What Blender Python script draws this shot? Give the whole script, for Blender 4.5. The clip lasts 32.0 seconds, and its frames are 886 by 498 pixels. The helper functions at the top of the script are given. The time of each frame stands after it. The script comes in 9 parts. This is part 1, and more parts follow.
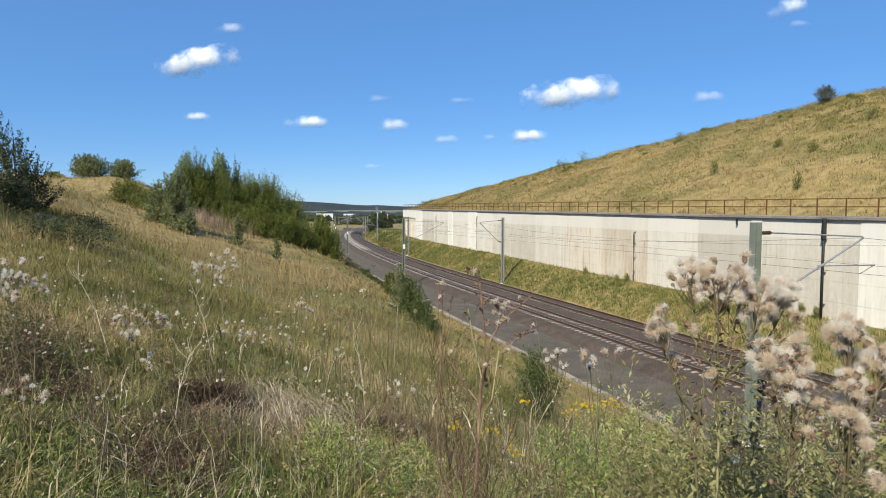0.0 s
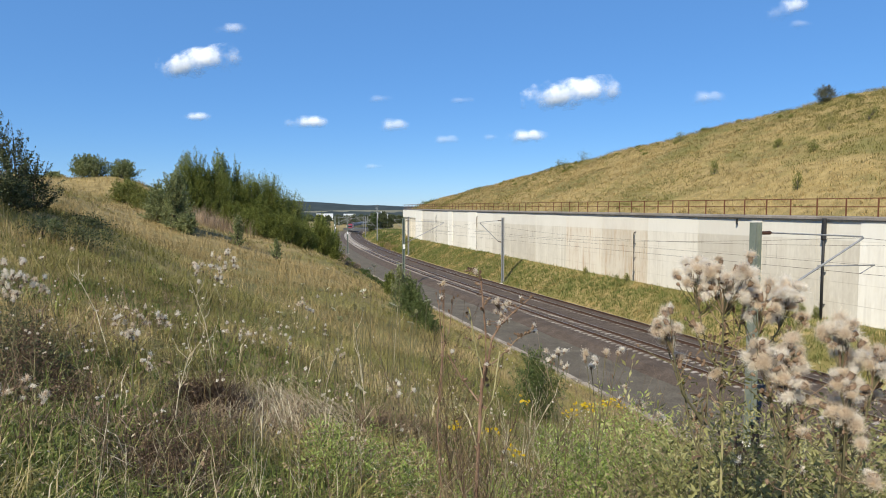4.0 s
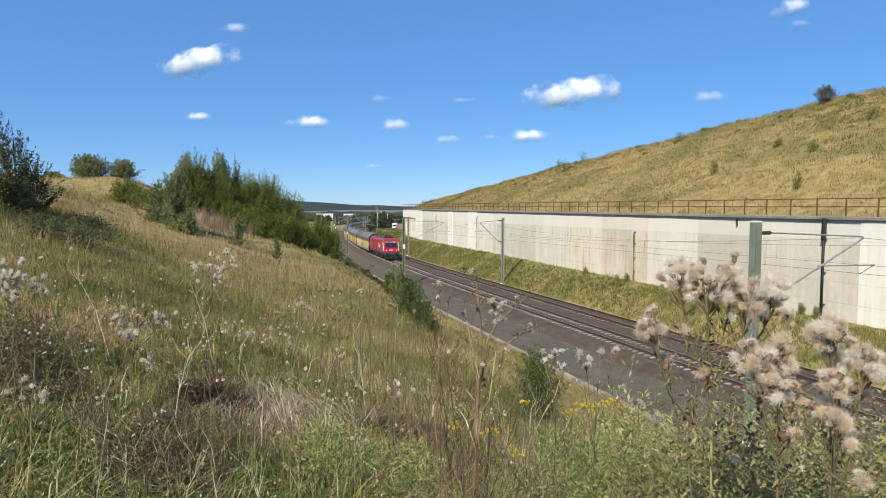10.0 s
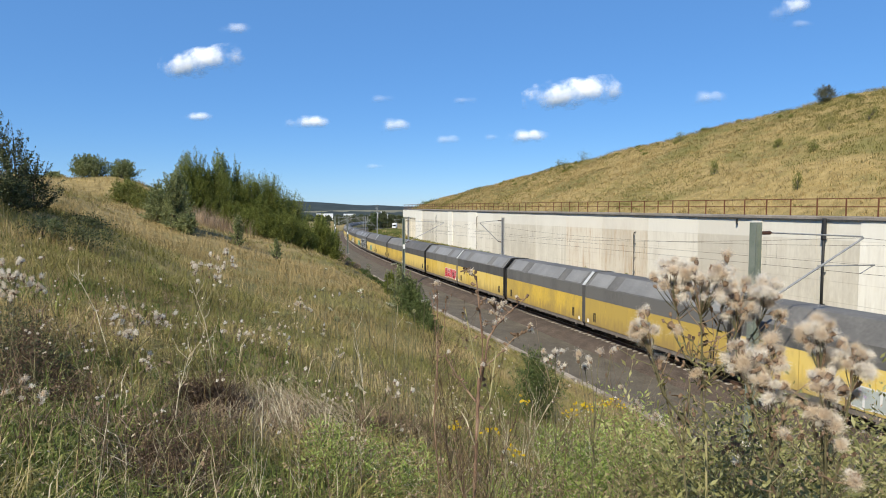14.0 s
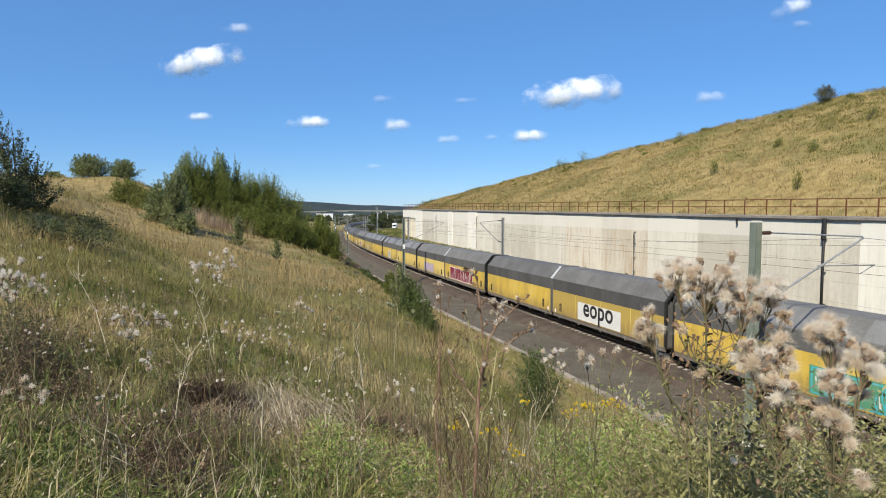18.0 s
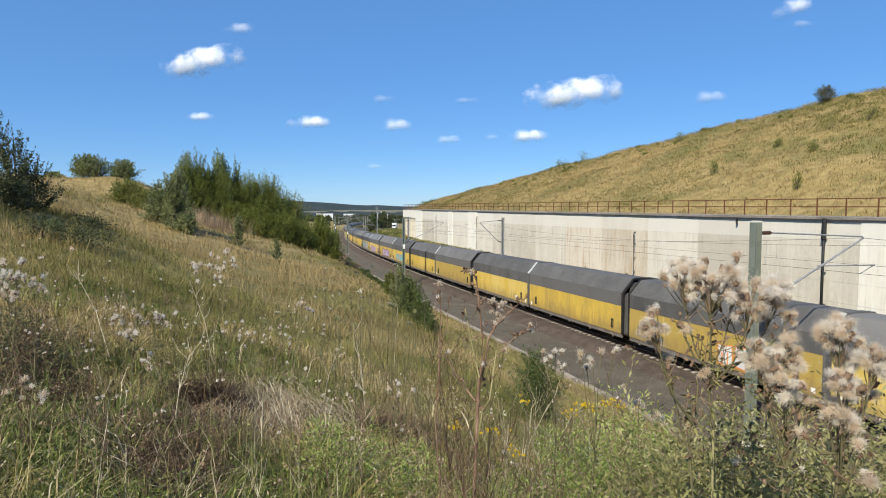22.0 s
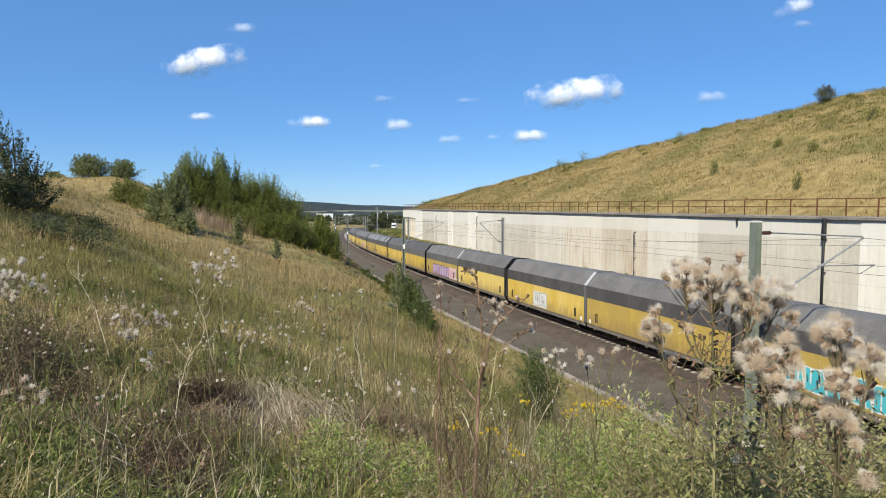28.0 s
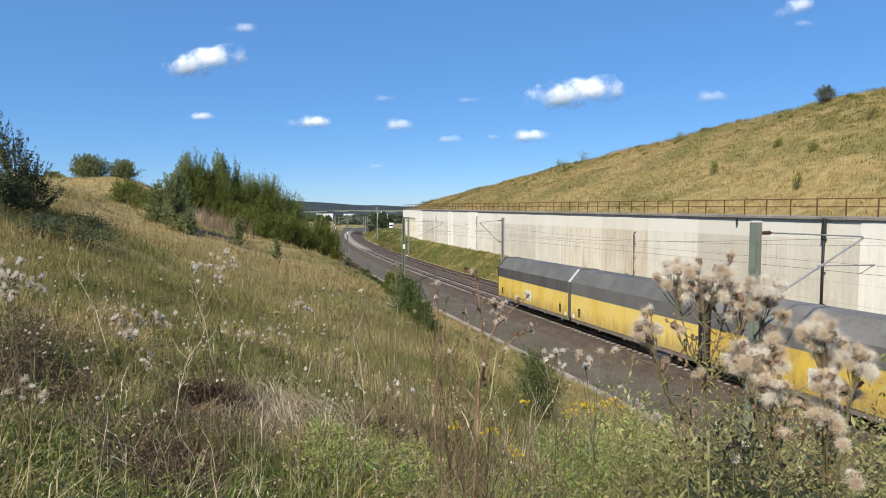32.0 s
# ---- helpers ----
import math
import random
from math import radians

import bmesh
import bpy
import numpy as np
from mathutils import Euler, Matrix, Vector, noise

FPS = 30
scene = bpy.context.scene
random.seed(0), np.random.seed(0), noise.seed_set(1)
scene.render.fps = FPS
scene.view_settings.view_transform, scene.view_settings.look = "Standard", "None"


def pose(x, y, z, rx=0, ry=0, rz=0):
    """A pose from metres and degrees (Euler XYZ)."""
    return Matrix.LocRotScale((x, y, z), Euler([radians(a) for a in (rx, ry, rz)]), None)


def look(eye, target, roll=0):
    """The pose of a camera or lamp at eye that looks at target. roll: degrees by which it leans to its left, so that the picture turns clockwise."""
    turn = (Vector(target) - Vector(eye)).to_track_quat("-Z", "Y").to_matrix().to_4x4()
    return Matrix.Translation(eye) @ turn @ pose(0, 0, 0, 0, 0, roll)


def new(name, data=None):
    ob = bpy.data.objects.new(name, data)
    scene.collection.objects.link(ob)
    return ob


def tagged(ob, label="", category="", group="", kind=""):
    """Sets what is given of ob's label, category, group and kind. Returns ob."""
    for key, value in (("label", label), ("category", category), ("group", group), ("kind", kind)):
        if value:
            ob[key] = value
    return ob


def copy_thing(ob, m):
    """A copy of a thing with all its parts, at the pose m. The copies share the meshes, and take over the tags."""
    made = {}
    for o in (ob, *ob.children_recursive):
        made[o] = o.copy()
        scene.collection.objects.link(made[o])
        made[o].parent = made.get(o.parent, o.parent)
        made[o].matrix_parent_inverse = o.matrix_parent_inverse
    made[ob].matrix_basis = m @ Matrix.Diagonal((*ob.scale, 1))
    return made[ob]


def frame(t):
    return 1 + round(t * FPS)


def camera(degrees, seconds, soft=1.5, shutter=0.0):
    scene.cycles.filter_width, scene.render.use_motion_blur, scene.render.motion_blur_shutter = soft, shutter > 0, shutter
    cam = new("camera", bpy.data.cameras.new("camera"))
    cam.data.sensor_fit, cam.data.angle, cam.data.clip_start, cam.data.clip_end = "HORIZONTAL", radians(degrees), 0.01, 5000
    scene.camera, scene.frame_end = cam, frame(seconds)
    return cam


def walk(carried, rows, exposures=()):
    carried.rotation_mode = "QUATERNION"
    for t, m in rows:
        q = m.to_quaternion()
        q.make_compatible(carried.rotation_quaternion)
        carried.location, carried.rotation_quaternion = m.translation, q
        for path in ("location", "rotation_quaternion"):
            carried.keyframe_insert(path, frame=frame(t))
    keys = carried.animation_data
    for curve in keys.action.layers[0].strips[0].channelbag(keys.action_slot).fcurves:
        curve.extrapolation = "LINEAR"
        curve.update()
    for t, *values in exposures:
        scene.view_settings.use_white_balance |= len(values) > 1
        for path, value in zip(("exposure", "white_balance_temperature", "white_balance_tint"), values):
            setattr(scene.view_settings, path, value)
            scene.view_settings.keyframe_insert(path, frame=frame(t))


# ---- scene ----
EYE_Z = 8.467
PITCH = math.degrees(math.atan((441 - 374) / 1090.4))
cam = camera(71.43, 32.0, soft=1.0)
CAM_POSE = pose(0, 0, EYE_Z, 90 - PITCH, 0, 0)
walk(cam, [(0, CAM_POSE), (32, CAM_POSE)])

# ---------- world, sun ----------
SUN_AZ = Vector((0.50, 0.866, 0)).normalized()      # the way in which the light travels over the ground
SUN_EL = radians(42)
sun_dir = Vector((SUN_AZ.x * math.cos(SUN_EL), SUN_AZ.y * math.cos(SUN_EL), -math.sin(SUN_EL)))
world = bpy.data.worlds.new("sky")
scene.world = world
world.use_nodes = True
wn = world.node_tree
sky = wn.nodes.new("ShaderNodeTexSky")
sky.sky_type, sky.sun_disc = "NISHITA", False
sky.sun_elevation = SUN_EL
sky.sun_rotation = math.atan2(-SUN_AZ.x, -SUN_AZ.y)
sky.air_density, sky.dust_density, sky.ozone_density = 0.85, 0.0, 3.6
clear = wn.nodes.new("ShaderNodeHueSaturation")     # a deep, clear summer blue
clear.inputs["Saturation"].default_value = 1.2
tint = wn.nodes.new("ShaderNodeMix")
tint.data_type, tint.blend_type = "RGBA", "MULTIPLY"
tint.inputs[0].default_value = 1.0
tint.inputs[7].default_value = (0.80, 0.94, 1.08, 1)
wn.links.new(sky.outputs[0], clear.inputs["Color"])
even = wn.nodes.new("ShaderNodeMix")                # clear air: little change from zenith to horizon
even.data_type = "RGBA"
even.inputs[0].default_value = 0.52
even.inputs[7].default_value = (1.24, 2.93, 6.15, 1)
wn.links.new(clear.outputs[0], tint.inputs[6])
wn.links.new(tint.outputs[2], even.inputs[6])
wn.links.new(even.outputs[2], wn.nodes["Background"].inputs[0])
wn.nodes["Background"].inputs[1].default_value = 0.096
sun = new("sun", bpy.data.lights.new("sun", "SUN"))
sun.data.energy, sun.data.angle, sun.data.color = 4.8, radians(0.5), (1.0, 0.925, 0.755)
sun.matrix_world = look((0, 0, 60), Vector((0, 0, 60)) + sun_dir)
scene.view_settings.exposure = 0.42


# ---------- materials ----------
def material(name, stops, scale=3.0, rough=0.85, metal=0.0, bump=0.0, bump_scale=None, fine=0.35, coord="Object", stretch=(1, 1, 1), spec=0.3, rnd=0.0):
    """Noise-driven colour at two scales, with relief. stops: colours from dark to light."""
    m = bpy.data.materials.new(name)
    m.use_nodes = True
    nt = m.node_tree
    N, L = nt.nodes, nt.links
    bs = N["Principled BSDF"]
    bs.inputs["Roughness"].default_value, bs.inputs["Metallic"].default_value = rough, metal
    bs.inputs["Specular IOR Level"].default_value = spec
    tc = N.new("ShaderNodeTexCoord")
    mp = N.new("ShaderNodeMapping")
    mp.inputs["Scale"].default_value = stretch
    L.new(tc.outputs[coord], mp.inputs[0])
    n1, n2 = N.new("ShaderNodeTexNoise"), N.new("ShaderNodeTexNoise")
    n1.inputs["Scale"].default_value, n1.inputs["Detail"].default_value = scale, 5
    n2.inputs["Scale"].default_value, n2.inputs["Detail"].default_value = scale * 11, 4
    L.new(mp.outputs[0], n1.inputs["Vector"]), L.new(mp.outputs[0], n2.inputs["Vector"])
    mix = N.new("ShaderNodeMix")
    mix.inputs[0].default_value = fine
    L.new(n1.outputs[0], mix.inputs[2]), L.new(n2.outputs[0], mix.inputs[3])
    fac = mix.outputs[0]
    if rnd:
        oi = N.new("ShaderNodeObjectInfo")
        ma = N.new("ShaderNodeMath")
        ma.operation = "MULTIPLY_ADD"
        ma.inputs[1].default_value = rnd
        L.new(oi.outputs["Random"], ma.inputs[0]), L.new(fac, ma.inputs[2])
        sb = N.new("ShaderNodeMath")
        sb.operation = "SUBTRACT"
        sb.inputs[1].default_value = rnd / 2
        L.new(ma.outputs[0], sb.inputs[0])
        fac = sb.outputs[0]
    cr = N.new("ShaderNodeValToRGB")
    els = cr.color_ramp.elements
    while len(els) < len(stops):
        els.new(0.5)
    for i, c in enumerate(stops):
        els[i].position = 0.3 + 0.4 * i / max(1, len(stops) - 1)
        els[i].color = (*c, 1)
    L.new(fac, cr.inputs[0])
    L.new(cr.outputs[0], bs.inputs["Base Color"])
    if bump:
        bp = N.new("ShaderNodeBump")
        bp.inputs["Strength"].default_value, bp.inputs["Distance"].default_value = 0.7, bump
        if bump_scale:
            n3 = N.new("ShaderNodeTexNoise")
            n3.inputs["Scale"].default_value, n3.inputs["Detail"].default_value = bump_scale, 3
            L.new(mp.outputs[0], n3.inputs["Vector"])
            L.new(n3.outputs[0], bp.inputs["Height"])
        else:
            L.new(n2.outputs[0], bp.inputs["Height"])
        L.new(bp.outputs[0], bs.inputs["Normal"])
    return m


def leaf_material(name, stops, patch=0.35, patch_amount=0.6, rough=0.7, glow=0.25):
    """Colour by island chance and by patches over the ground; some light shines through."""
    m = bpy.data.materials.new(name)
    m.use_nodes = True
    nt = m.node_tree
    N, L = nt.nodes, nt.links
    bs = N["Principled BSDF"]
    bs.inputs["Roughness"].default_value = rough
    bs.inputs["Specular IOR Level"].default_value = 0.2
    ge, tc = N.new("ShaderNodeNewGeometry"), N.new("ShaderNodeTexCoord")
    no = N.new("ShaderNodeTexNoise")
    no.inputs["Scale"].default_value, no.inputs["Detail"].default_value = patch, 3
    L.new(tc.outputs["Object"], no.inputs["Vector"])
    st = N.new("ShaderNodeMapRange")
    st.inputs[1].default_value, st.inputs[2].default_value = 0.3, 0.7
    L.new(no.outputs[0], st.inputs[0])
    mix = N.new("ShaderNodeMix")
    mix.inputs[0].default_value = patch_amount
    L.new(ge.outputs["Random Per Island"], mix.inputs[2]), L.new(st.outputs[0], mix.inputs[3])
    cr = N.new("ShaderNodeValToRGB")
    els = cr.color_ramp.elements
    while len(els) < len(stops):
        els.new(0.5)
    for i, c in enumerate(stops):
        els[i].position = 0.08 + 0.84 * i / max(1, len(stops) - 1)
        els[i].color = (*c, 1)
    L.new(mix.outputs[0], cr.inputs[0])
    L.new(cr.outputs[0], bs.inputs["Base Color"])
    if glow:
        tr, sh = N.new("ShaderNodeBsdfTranslucent"), N.new("ShaderNodeMixShader")
        sh.inputs[0].default_value = glow
        L.new(cr.outputs[0], tr.inputs[0])
        L.new(bs.outputs[0], sh.inputs[1]), L.new(tr.outputs[0], sh.inputs[2])
        L.new(sh.outputs[0], N["Material Output"].inputs[0])
    return m


M_SOIL = material("meadow soil and thatch", [(0.14, 0.105, 0.04), (0.28, 0.208, 0.084), (0.40, 0.305, 0.135)], 1.2, 0.95, bump=0.12, bump_scale=3, fine=0.42)


def green_patches(m, colours, lo=0.50, hi=0.62):
    """Irregular greener patches of grass, several metres wide."""
    nt = m.node_tree
    N, L = nt.nodes, nt.links
    bs = N["Principled BSDF"]
    old = bs.inputs["Base Color"].links[0].from_socket
    used = [k.to_socket for k in old.links]
    tc, no, mr, n2, mx, gr = (N.new("ShaderNode" + k) for k in ("TexCoord", "TexNoise", "MapRange", "TexNoise", "Mix", "Mix"))
    no.inputs["Scale"].default_value, no.inputs["Detail"].default_value, no.inputs["Roughness"].default_value = 0.13, 7, 0.62
    n2.inputs["Scale"].default_value, n2.inputs["Detail"].default_value = 1.7, 3
    L.new(tc.outputs["Object"], no.inputs["Vector"]), L.new(tc.outputs["Object"], n2.inputs["Vector"])
    mr.inputs[1].default_value, mr.inputs[2].default_value, mr.inputs[4].default_value = lo, hi, 0.85
    L.new(no.outputs[0], mr.inputs[0])
    mx.data_type = gr.data_type = "RGBA"
    gr.inputs[6].default_value, gr.inputs[7].default_value = (*colours[0], 1), (*colours[1], 1)
    L.new(n2.outputs[0], gr.inputs[0])
    L.new(mr.outputs[0], mx.inputs[0]), L.new(old, mx.inputs[6]), L.new(gr.outputs[2], mx.inputs[7])
    for k in used:
        L.new(mx.outputs[2], k)


green_patches(M_SOIL, ((0.08, 0.085, 0.024), (0.22, 0.19, 0.062)), 0.46, 0.62)
M_BALLAST = material("rusty brown ballast", [(0.037, 0.027, 0.021), (0.08, 0.06, 0.047), (0.145, 0.112, 0.088)], 1.2, 0.95, bump=0.05, bump_scale=22, fine=0.6)
M_GRAVEL = material("grey gravel", [(0.058, 0.049, 0.036), (0.104, 0.088, 0.067), (0.162, 0.140, 0.109)], 0.8, 0.95, bump=0.03, bump_scale=30, fine=0.5)
def wall_material(name, stops, streak, amount, scale=3.2):
    """Cast concrete: blotches, fine grain, and stains that run down from below the clean top band."""
    m = material(name, stops, 0.5, 0.9, bump=0.01, bump_scale=9, stretch=(1, 1, 0.4), rnd=0.42)
    nt = m.node_tree
    N, L = nt.nodes, nt.links
    bs = N["Principled BSDF"]
    old = bs.inputs["Base Color"].links[0].from_socket
    tc, mp = N.new("ShaderNodeTexCoord"), N.new("ShaderNodeMapping")
    mp.inputs["Scale"].default_value = (1, 1, 0.035)
    L.new(tc.outputs["Object"], mp.inputs[0])
    n1, n2 = N.new("ShaderNodeTexNoise"), N.new("ShaderNodeTexNoise")
    n1.inputs["Scale"].default_value, n1.inputs["Detail"].default_value = scale, 4
    n2.inputs["Scale"].default_value, n2.inputs["Detail"].default_value = 0.45, 3
    L.new(mp.outputs[0], n1.inputs["Vector"]), L.new(tc.outputs["Object"], n2.inputs["Vector"])
    r1, r2, r3 = N.new("ShaderNodeMapRange"), N.new("ShaderNodeMapRange"), N.new("ShaderNodeMapRange")
    r1.inputs[1].default_value, r1.inputs[2].default_value = 0.47, 0.66
    r2.inputs[1].default_value, r2.inputs[2].default_value = 0.35, 0.60
    L.new(n1.outputs[0], r1.inputs[0]), L.new(n2.outputs[0], r2.inputs[0])
    sx = N.new("ShaderNodeSeparateXYZ")
    L.new(tc.outputs["Object"], sx.inputs[0])
    r3.inputs[1].default_value, r3.inputs[2].default_value, r3.inputs[3].default_value, r3.inputs[4].default_value = 6.3, 7.3, 1.0, 0.12
    L.new(sx.outputs[2], r3.inputs[0])
    p, q, w = N.new("ShaderNodeMath"), N.new("ShaderNodeMath"), N.new("ShaderNodeMath")
    p.operation = q.operation = w.operation = "MULTIPLY"
    L.new(r1.outputs[0], p.inputs[0]), L.new(r2.outputs[0], p.inputs[1])
    L.new(p.outputs[0], q.inputs[0]), L.new(r3.outputs[0], q.inputs[1])
    L.new(q.outputs[0], w.inputs[0])
    w.inputs[1].default_value = amount
    mx = N.new("ShaderNodeMix")
    mx.data_type = "RGBA"
    mx.inputs[7].default_value = (*streak, 1)
    L.new(w.outputs[0], mx.inputs[0]), L.new(old, mx.inputs[6])
    # faint lines left by the shuttering boards
    md, lt, nf, am = N.new("ShaderNodeMath"), N.new("ShaderNodeMapRange"), N.new("ShaderNodeMath"), N.new("ShaderNodeMix")
    md.operation, nf.operation = "PINGPONG", "MULTIPLY"
    md.inputs[1].default_value = 0.66
    L.new(sx.outputs[2], md.inputs[0])
    lt.inputs[1].default_value, lt.inputs[2].default_value, lt.inputs[3].default_value, lt.inputs[4].default_value = 0.012, 0.03, 0.45, 0.0
    L.new(md.outputs[0], lt.inputs[0]), L.new(lt.outputs[0], nf.inputs[0]), L.new(r2.outputs[0], nf.inputs[1])
    am.data_type = "RGBA"
    am.inputs[7].default_value = (0.33, 0.29, 0.235, 1)
    L.new(nf.outputs[0], am.inputs[0]), L.new(mx.outputs[2], am.inputs[6])
    # the last pour along the top came out paler
    tb, tm = N.new("ShaderNodeMapRange"), N.new("ShaderNodeMix")
    tb.inputs[1].default_value, tb.inputs[2].default_value, tb.inputs[4].default_value = 6.55, 6.68, 0.55
    L.new(sx.outputs[2], tb.inputs[0])
    tm.data_type = "RGBA"
    tm.inputs[7].default_value = (0.69, 0.665, 0.60, 1)
    L.new(tb.outputs[0], tm.inputs[0]), L.new(am.outputs[2], tm.inputs[6])
    L.new(tm.outputs[2], bs.inputs["Base Color"])
    return m


M_CONC = wall_material("grey cast concrete", [(0.50, 0.46, 0.385), (0.60, 0.56, 0.475), (0.67, 0.63, 0.545)], (0.40, 0.345, 0.275), 0.4)
M_CONC_LIGHT = wall_material("pale clean concrete", [(0.66, 0.62, 0.53), (0.74, 0.70, 0.61), (0.80, 0.77, 0.69)], (0.48, 0.44, 0.38), 0.4)
M_CONC_WARM = wall_material("rust streaked concrete", [(0.51, 0.45, 0.355), (0.60, 0.54, 0.44), (0.66, 0.605, 0.505)], (0.43, 0.285, 0.17), 0.85, 5.5)
M_CAP = material("weathered dark coping concrete", [(0.13, 0.115, 0.10), (0.22, 0.195, 0.17), (0.31, 0.28, 0.25)], 0.8, 0.9, bump=0.01)
M_DARK = material("dark seam", [(0.03, 0.03, 0.03), (0.05, 0.05, 0.05)], 4)
M_SLEEPER = material("pale concrete sleeper", [(0.20, 0.172, 0.145), (0.30, 0.265, 0.23), (0.40, 0.36, 0.315)], 3, 0.9, bump=0.01, rnd=0.3)
M_TROUGH = material("weathered cable trough lid", [(0.18, 0.152, 0.12), (0.27, 0.23, 0.185), (0.35, 0.305, 0.25)], 2, 0.9, bump=0.01, rnd=0.35)
M_RAIL = material("rusty steel rail", [(0.06, 0.035, 0.025), (0.12, 0.075, 0.055)], 5, 0.7, 0.3)
M_RAILTOP = material("polished rail head", [(0.30, 0.29, 0.28), (0.42, 0.41, 0.40)], 5, 0.35, 1.0)
M_RUST = material("rusty brown railing steel", [(0.08, 0.032, 0.018), (0.15, 0.06, 0.032), (0.21, 0.095, 0.055)], 3, 0.85, 0.1)
M_MAST = material("green-grey painted mast steel", [(0.12, 0.145, 0.12), (0.17, 0.195, 0.165), (0.22, 0.24, 0.21)], 2, 0.7, 0.1)
M_GALV = material("grey galvanised steel", [(0.22, 0.225, 0.225), (0.36, 0.365, 0.365)], 4, 0.55, 0.3)
M_PIPE = material("black drain pipe", [(0.015, 0.015, 0.017), (0.03, 0.03, 0.03)], 4, 0.6)
M_WIRE = material("dark copper wire", [(0.05, 0.045, 0.04), (0.09, 0.08, 0.07)], 4, 0.6, 0.5)
M_INSUL = material("brown insulator glaze", [(0.05, 0.025, 0.02), (0.09, 0.05, 0.035)], 4, 0.3)

# ---------- the line of the track ----------
GRADE = -0.0072
_S = np.arange(-760.0, 1300.0, 0.5)
_K = np.interp(_S, [-20, 0, 60, 120, 180, 240, 310, 400, 1300], [0, 0.0001, -0.0008, -0.0007, -0.0006, -0.0008, -0.0012, -0.0015, -0.0015])
_i0 = int(np.argmin(abs(_S)))
_T = np.cumsum(_K) * 0.5
_T += 1.8687 - _T[_i0]
_X, _Y = np.cumsum(np.cos(_T)) * 0.5, np.cumsum(np.sin(_T)) * 0.5
_X += 13.2055 - _X[_i0]
_Y += 36.8987 - _Y[_i0]


def on_track(s, d=0.0):
    """World x, y and heading at s metres along the near track, d metres to its left (towards the viewer's hill)."""
    x, y, t = np.interp(s, _S, _X), np.interp(s, _S, _Y), np.interp(s, _S, _T)
    return x - d * np.sin(t), y + d * np.cos(t), t


def rail_z(s):
    return GRADE * np.clip(s, -200, 420)


def bumps(x, y):
    return (np.sin(x * 0.31 + 1.3) * np.cos(y * 0.27 + 0.4) * 0.5 + np.sin(x * 0.83 + y * 0.61) * 0.22 + np.sin(x * 1.9 - y * 1.3 + 2) * 0.09)


WALL_D = -12.0


def wall_top(s):
    return 7.92 + 0.0072 * (np.clip(s, -60, 140) + 3)


def hill_cap(s):
    return np.interp(s, [-80, 16, 38, 69, 94, 125, 150, 175], [16.8, 14.45, 12.75, 9.2, 6.9, 3.0, 0.6, 0.0])


def ground_z(s, d):
    """Height of the ground at track coordinates."""
    s, d = np.broadcast_arrays(np.asarray(s, float), np.asarray(d, float))
    r = rail_z(s)
    left = np.interp(d, [7.4, 8.2, 12, 16, 18, 20, 23.4, 31, 37, 42, 140], [-0.75, -0.3, 1.35, 3.45, 4.65, 5.8, 6.75, 9.1, 10.5, 10.85, 10.95])
    left = left * np.interp(s, [-60, 95, 150, 230, 300], [1.0, 1.0, 0.75, 0.35, 0.0])
    mid = np.interp(d, [-12.6, -11.9, -9.5, -7.6, -6.6, -5.9, -4, 0, 1.9, 3.0, 3.6, 7.4], [2.1, 1.75, 0.9, -0.3, -0.85, -0.75, -0.6, -0.6, -0.6, -0.9, -0.9, -0.75])
    far_bank = np.interp(s, [-20, 0, 60, 140, 170], [-0.35, -0.3, 0.5, 0.9, -0.2])
    mid = mid + np.where(d < -9, np.clip((-d - 9) / 2.9, 0, 1) * far_bank, 0)
    top = wall_top(s) - 0.25
    rise = np.minimum(0.5 * np.clip(-d - 14.2, 0, None), hill_cap(s) + 0.03 * np.clip(-d - 40, 0, 60))
    right = np.where(s < 137, top + rise, (mid + r) + np.interp(s, [137, 150], [1, 0.0]) * 0)
    z = np.where(d > 7.4, left + r, mid + r)
    z = np.where((d < WALL_D - 0.45) & (s < 137), right, z)
    x, y, _ = on_track(s, d)
    amp = np.where(d > 8.5, np.clip((d - 8.5) / 6, 0, 1), np.where(d < -14.5, np.clip((-d - 14.5) / 5, 0, 1), 0)) * np.interp(s, [250, 320], [1, 0.2])
    knoll = 1.5 * np.exp(-((x + 24.5) / 5.5) ** 2 - ((y - 47.5) / 5.0) ** 2)
    return z + bumps(x, y) * amp * 0.45 + knoll


def spot(s, d):
    x, y, t = on_track(s, d)
    return float(x), float(y), float(ground_z(s, d))


def mesh_from(name, verts, faces, mat, smooth=False):
    me = bpy.data.meshes.new(name)
    me.from_pydata(verts, [], faces)
    if mat:
        for one in (mat if isinstance(mat, (list, tuple)) else [mat]):
            me.materials.append(one)
    if smooth:
        me.polygons.foreach_set("use_smooth", [True] * len(me.polygons))
    me.update()
    return me


def part(name, bm, mat, parent=None, label="", smooth=False):
    """Links a bmesh (or a finished mesh) as one object under a thing."""
    if isinstance(bm, bmesh.types.BMesh):
        me = bpy.data.meshes.new(name)
        bm.to_mesh(me)
        bm.free()
        me.materials.append(mat)
        if smooth:
            me.polygons.foreach_set("use_smooth", [True] * len(me.polygons))
    else:
        me = bm
    ob = new(name, me)
    if parent:
        ob.parent = parent
    if label:
        ob["label"] = label
    return ob


